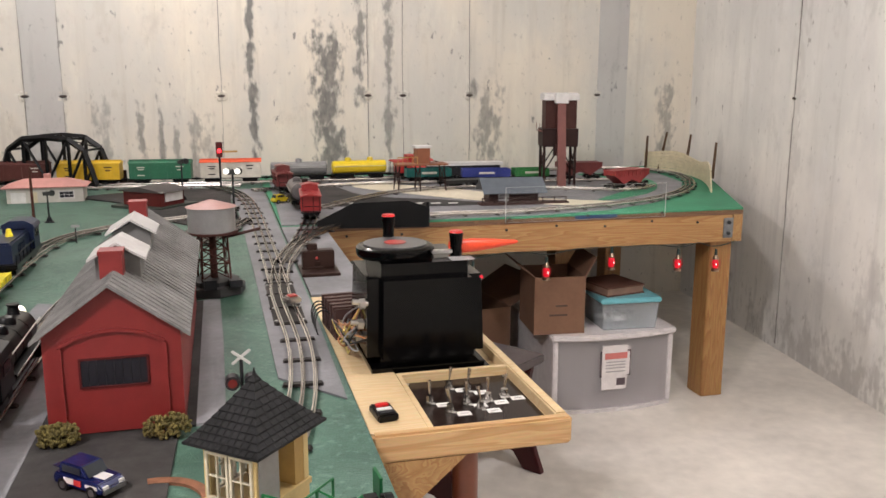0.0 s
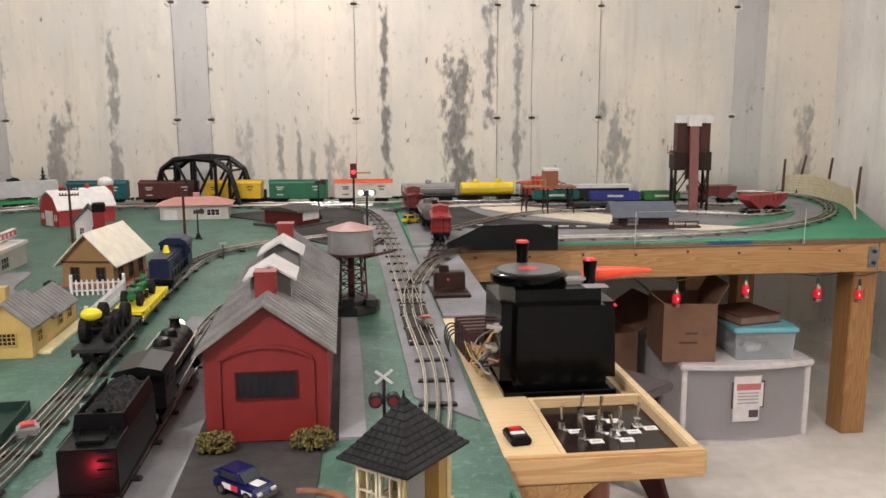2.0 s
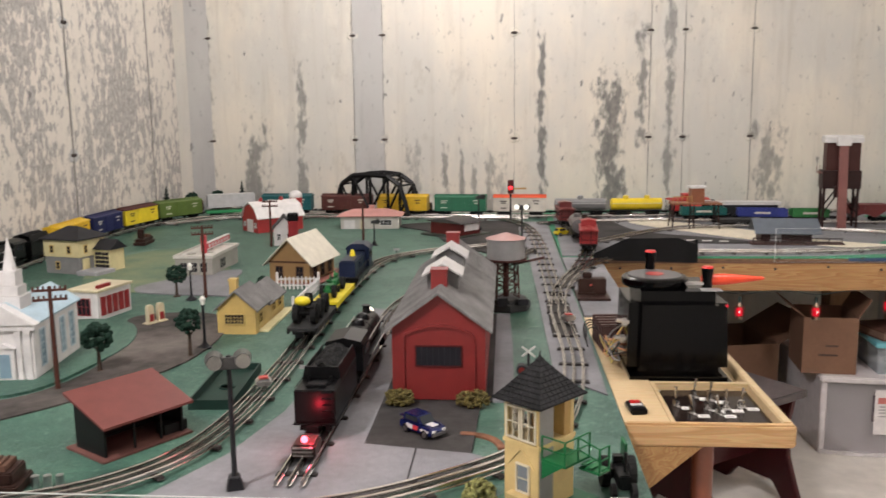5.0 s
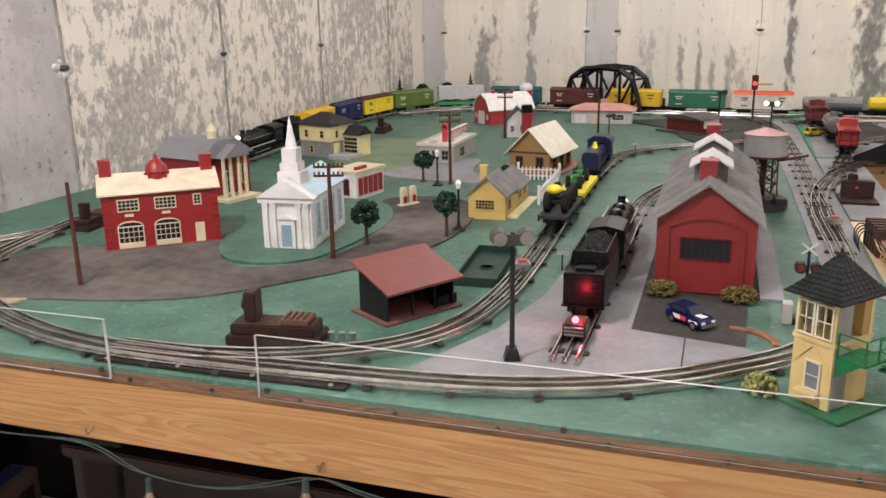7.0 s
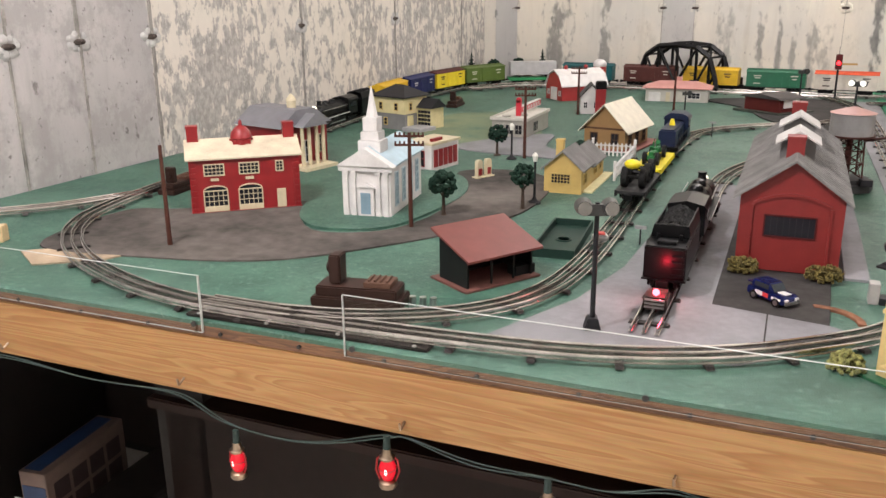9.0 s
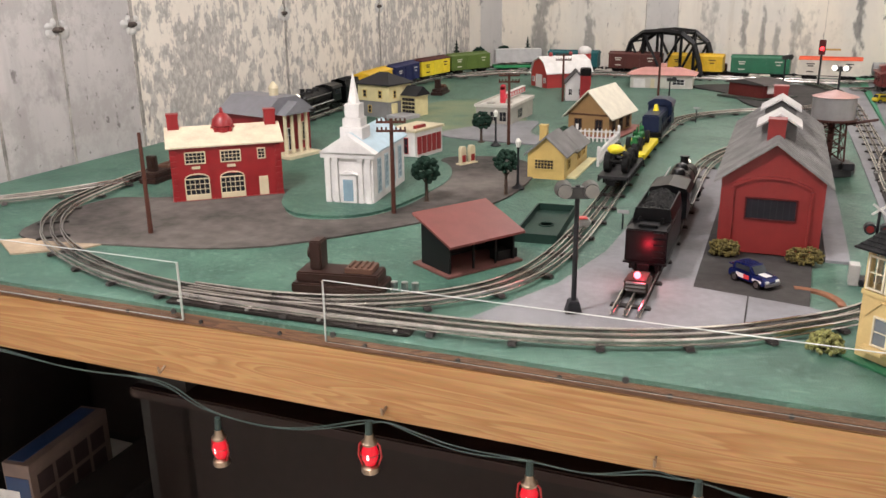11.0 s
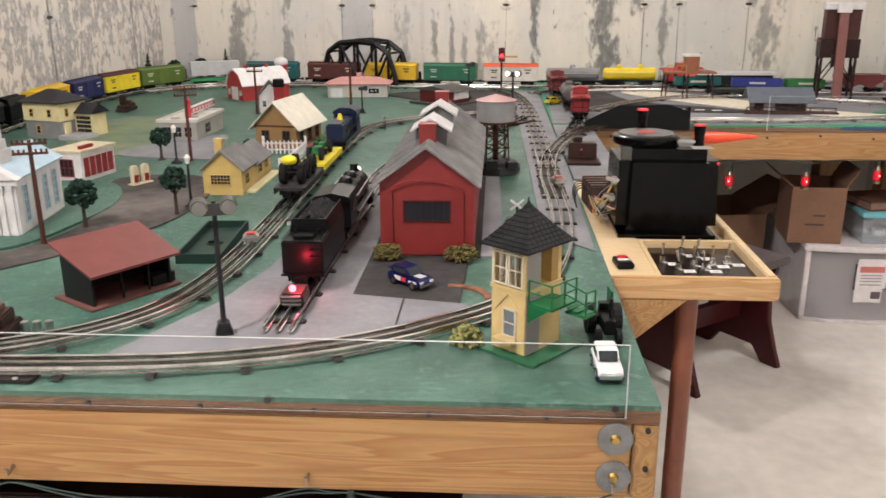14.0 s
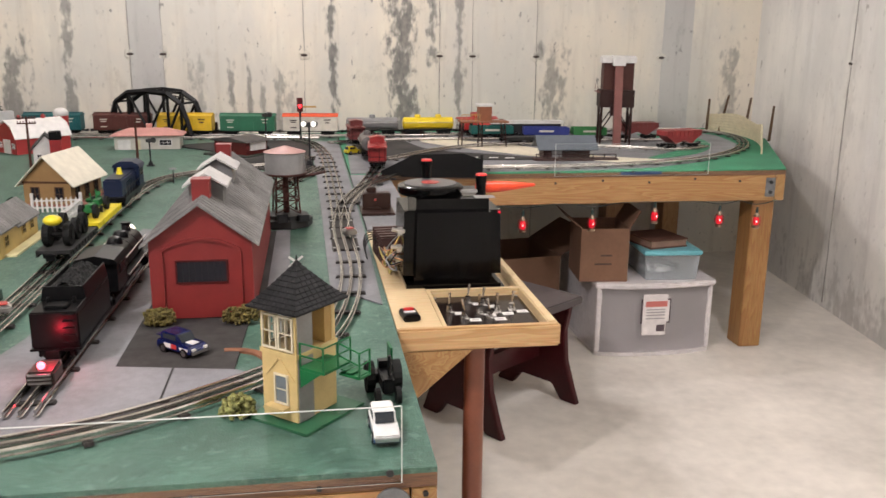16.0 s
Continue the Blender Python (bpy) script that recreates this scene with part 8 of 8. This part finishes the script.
for k, (x, y, z, w, h, c) in enumerate(((-0.1, 0.12, 0.013, 0.14, 0.17, (0.3, 0.3, 0.31)), (0.06, 0.14, 0.013, 0.15, 0.12, (0.24, 0.24, 0.26)), (-0.02, 0.28, 0.013, 0.3, 0.19, (0.2, 0.19, 0.2)))):
    pk = thing("packet", SX + x, 1.76 + y, z, 3 * k, "greyish packet inside the storage drawer", "packet", "packets")
    part("wrap", bx(-w / 2, -0.05, 0, w / 2, 0.05, h), pl("packet_%d" % k, c, 0.5), pk, bevel=0.006)

cardb = material("cardboard", (0.175, 0.09, 0.052), 0.8, var=0.12, scale=8, bump=0.2)


def carton(x, y, z, rz, w, d, h, label, flaps=(50, 70), tilt=0.0):
    t = thing("cardboard_box", x, y, z, rz, label, "cardboard box", "cardboard boxes")
    e = 0.003
    part("bottom", bx(-w / 2, -d / 2, 0, w / 2, d / 2, e), cardb, t)
    part("side", bx(-w / 2, -d / 2, e, w / 2, -d / 2 + e, h), cardb, t)
    part("side", bx(-w / 2, d / 2 - e, e, w / 2, d / 2, h), cardb, t)
    part("side", bx(-w / 2, -d / 2 + e, e, -w / 2 + e, d / 2 - e, h), cardb, t)
    part("side", bx(w / 2 - e, -d / 2 + e, e, w / 2, d / 2 - e, h), cardb, t)
    for s, a in zip((-1, 1), flaps):
        bm = B()
        box(bm, 0, -d / 2, 0, w * 0.42, d / 2, e)
        bmesh.ops.transform(bm, matrix=Matrix.Translation((s * w / 2, 0, h)) @ Matrix.Rotation(0 if s > 0 else math.pi, 4, "Z") @ Matrix.Rotation(-radians(a), 4, "Y"), verts=bm.verts)
        part("flap", bm, cardb, t, "folded-out flap")
    for k in range(2):
        part("lettering_bar", bx(-w * 0.2 + 0.02 * k, -d / 2 - 0.001, h * 0.32 + k * 0.03, w * 0.15, -d / 2, h * 0.32 + k * 0.03 + 0.006), pl("marker_black", (0.08, 0.05, 0.04), 0.7), t)
    return t


carton(1.035, 1.87, 0.2625, -6, 0.165, 0.19, 0.185, "open brown cardboard box with handwriting", (38, 60))
carton(0.74, 2.12, 0.0, 8, 0.36, 0.3, 0.30, "brown cardboard box standing under the table", (20, 30))
bt = thing("lidded_box", 1.275, 1.875, 0.2625, -4, "clear plastic box with turquoise lid and parts inside", "plastic box")
W, D, H = 0.19, 0.22, 0.105
cb2 = glass("cloudy_box", (0.78, 0.81, 0.83), 0.2, 1.15)
cb2.node_tree.nodes["Principled BSDF"].inputs["Transmission Weight"].default_value = 0.82
part("floor", bx(-W / 2 + 0.008, -D / 2 + 0.008, 0, W / 2 - 0.008, D / 2 - 0.008, 0.003), cb2, bt)
for a in ((-W / 2, -D / 2, W / 2, -D / 2 + 0.003), (-W / 2, D / 2 - 0.003, W / 2, D / 2), (-W / 2, -D / 2 + 0.003, -W / 2 + 0.003, D / 2 - 0.003), (W / 2 - 0.003, -D / 2 + 0.003, W / 2, D / 2 - 0.003)):
    bm = B()
    for v in box(bm, a[0], a[1], 0.0, a[2], a[3], H - 0.016):
        if v.co.z < 0.01:
            v.co.x *= 0.93
            v.co.y *= 0.95
    o = part("wall", bm, cb2, bt)
    o.visible_shadow = False
part("lid", bx(-W / 2 - 0.008, -D / 2 - 0.008, H - 0.016, W / 2 + 0.008, D / 2 + 0.008, H), pl("turquoise", (0.16, 0.46, 0.52), 0.35), bt, "turquoise lid", bevel=0.004)
for k in range(9):
    rnd2 = random.Random(k)
    t = thing("spare_part", 1.275 + rnd2.uniform(-0.06, 0.06), 1.875 + rnd2.uniform(-0.07, 0.05), 0.266 + 0.018 * (k // 4), rnd2.uniform(0, 180), "assorted grey part inside the plastic box", "spare part", "spare parts")
    part("piece", bx(-0.025, -0.012, 0, 0.025, 0.012, 0.018), pl(("grey_bit", "pale_bit", "dark_bit")[k % 3], ((0.3, 0.31, 0.32), (0.6, 0.58, 0.55), (0.08, 0.08, 0.09))[k % 3], 0.5), t, bevel=0.002)
bk_ = thing("album", 1.25, 1.88, 0.2625 + H + 0.0005, 12, "dark brown album lying on the lidded box", "album")
part("cover", bx(-0.075, -0.08, 0, 0.075, 0.08, 0.004), pl("album_brown", (0.11, 0.05, 0.035), 0.5), bk_)
part("page_block", bx(-0.07, -0.076, 0.004, 0.072, 0.076, 0.026), pl("page_brown", (0.24, 0.15, 0.11), 0.8), bk_)
part("top_cover", bx(-0.075, -0.08, 0.026, 0.075, 0.08, 0.03), pl("album_brown", (0.11, 0.05, 0.035), 0.5), bk_)
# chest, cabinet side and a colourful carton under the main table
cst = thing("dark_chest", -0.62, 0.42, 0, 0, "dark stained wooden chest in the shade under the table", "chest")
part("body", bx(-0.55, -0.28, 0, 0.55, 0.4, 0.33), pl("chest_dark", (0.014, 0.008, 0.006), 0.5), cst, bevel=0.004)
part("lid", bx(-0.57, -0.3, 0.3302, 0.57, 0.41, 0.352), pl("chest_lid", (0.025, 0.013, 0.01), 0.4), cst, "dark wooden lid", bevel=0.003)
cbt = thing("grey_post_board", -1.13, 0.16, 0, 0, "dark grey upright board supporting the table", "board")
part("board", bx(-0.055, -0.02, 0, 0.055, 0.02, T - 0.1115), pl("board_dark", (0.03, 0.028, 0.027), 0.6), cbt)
bxp = thing("toy_carton", -1.395, 0.152, 0.0, 96, "white and blue printed toy carton under the table", "carton")
W, D, H = 0.235, 0.062, 0.19
part("body", bx(-W / 2, 0, 0, W / 2, D, H), pl("carton_brown_white", (0.17, 0.12, 0.10), 0.5), bxp, bevel=0.001)
part("blue_side", bx(-W / 2 - 0.001, 0.004, 0.004, -W / 2 + 0.001, D - 0.004, H - 0.03), pl("carton_blue", (0.015, 0.045, 0.13), 0.4), bxp, "blue end panel")
part("blue_top", bx(-W / 2 + 0.01, 0.02, H, W / 2 - 0.01, D - 0.005, H + 0.001), pl("carton_blue", (0.015, 0.045, 0.13), 0.4), bxp)
for i in range(4):
    for j in range(3):
        part("picture_panel", bx(-W / 2 + 0.018 + i * 0.052, -0.0012, 0.02 + j * 0.05, -W / 2 + 0.06 + i * 0.052, 0, 0.06 + j * 0.05), pl("carton_dark", (0.05, 0.035, 0.035), 0.4), bxp)
part("white_end", bx(-W / 2 - 0.0018, 0.03, 0.06, -W / 2 - 0.001, 0.08, 0.13), white, bxp)

# added near-black box and boards: they stand in for the deep shade under the table
drk = pl("under_shade_black", (0.012, 0.010, 0.009), 0.6)
cab = thing("shade_box", -1.42, 0.62, 0, 0, "added near-black box standing in for shade under the table", "cabinet")
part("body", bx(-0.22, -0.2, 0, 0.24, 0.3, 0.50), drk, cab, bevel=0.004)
part("door", bx(-0.2, -0.212, 0.03, 0.22, -0.2005, 0.48), pl("shade_box_front", (0.016, 0.012, 0.011), 0.5), cab, bevel=0.002)
side = thing("side_shade_board", -1.585, 0.1, 0, 2, "added near-black board standing in for shade beside the wall", "board")
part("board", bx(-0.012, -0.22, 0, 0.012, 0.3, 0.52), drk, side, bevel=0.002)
rear = thing("rear_shade_board", -0.55, 1.0, 0, 0, "added near-black board standing in for shade behind the chest", "board")
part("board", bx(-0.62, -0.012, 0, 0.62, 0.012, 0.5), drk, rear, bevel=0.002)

# added low black box, hides bright floor where the table's shade should lie
crt = thing("floor_shade_box", -1.25, 0.2, 0, 0, "added low near-black box standing in for shade on the floor", "crate")
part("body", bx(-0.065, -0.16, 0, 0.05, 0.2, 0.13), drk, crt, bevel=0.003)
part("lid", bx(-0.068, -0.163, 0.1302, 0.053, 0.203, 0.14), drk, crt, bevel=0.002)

wb = thing("wood_block", -1.43, 0.052, T, 20, "small pale wooden block at the table edge", "wood block")
part("block", bx(-0.022, -0.012, 0, 0.022, 0.012, 0.03), birch, wb, bevel=0.0015)
bb = thing("brown_crate", -1.539, 3.085, T, 0, "small brown crate at the back by the wall", "crate")
part("body", bx(-0.05, -0.012, 0, 0.05, 0.012, 0.05), pl("crate_brown", (0.10, 0.035, 0.028), 0.6), bb, bevel=0.001)
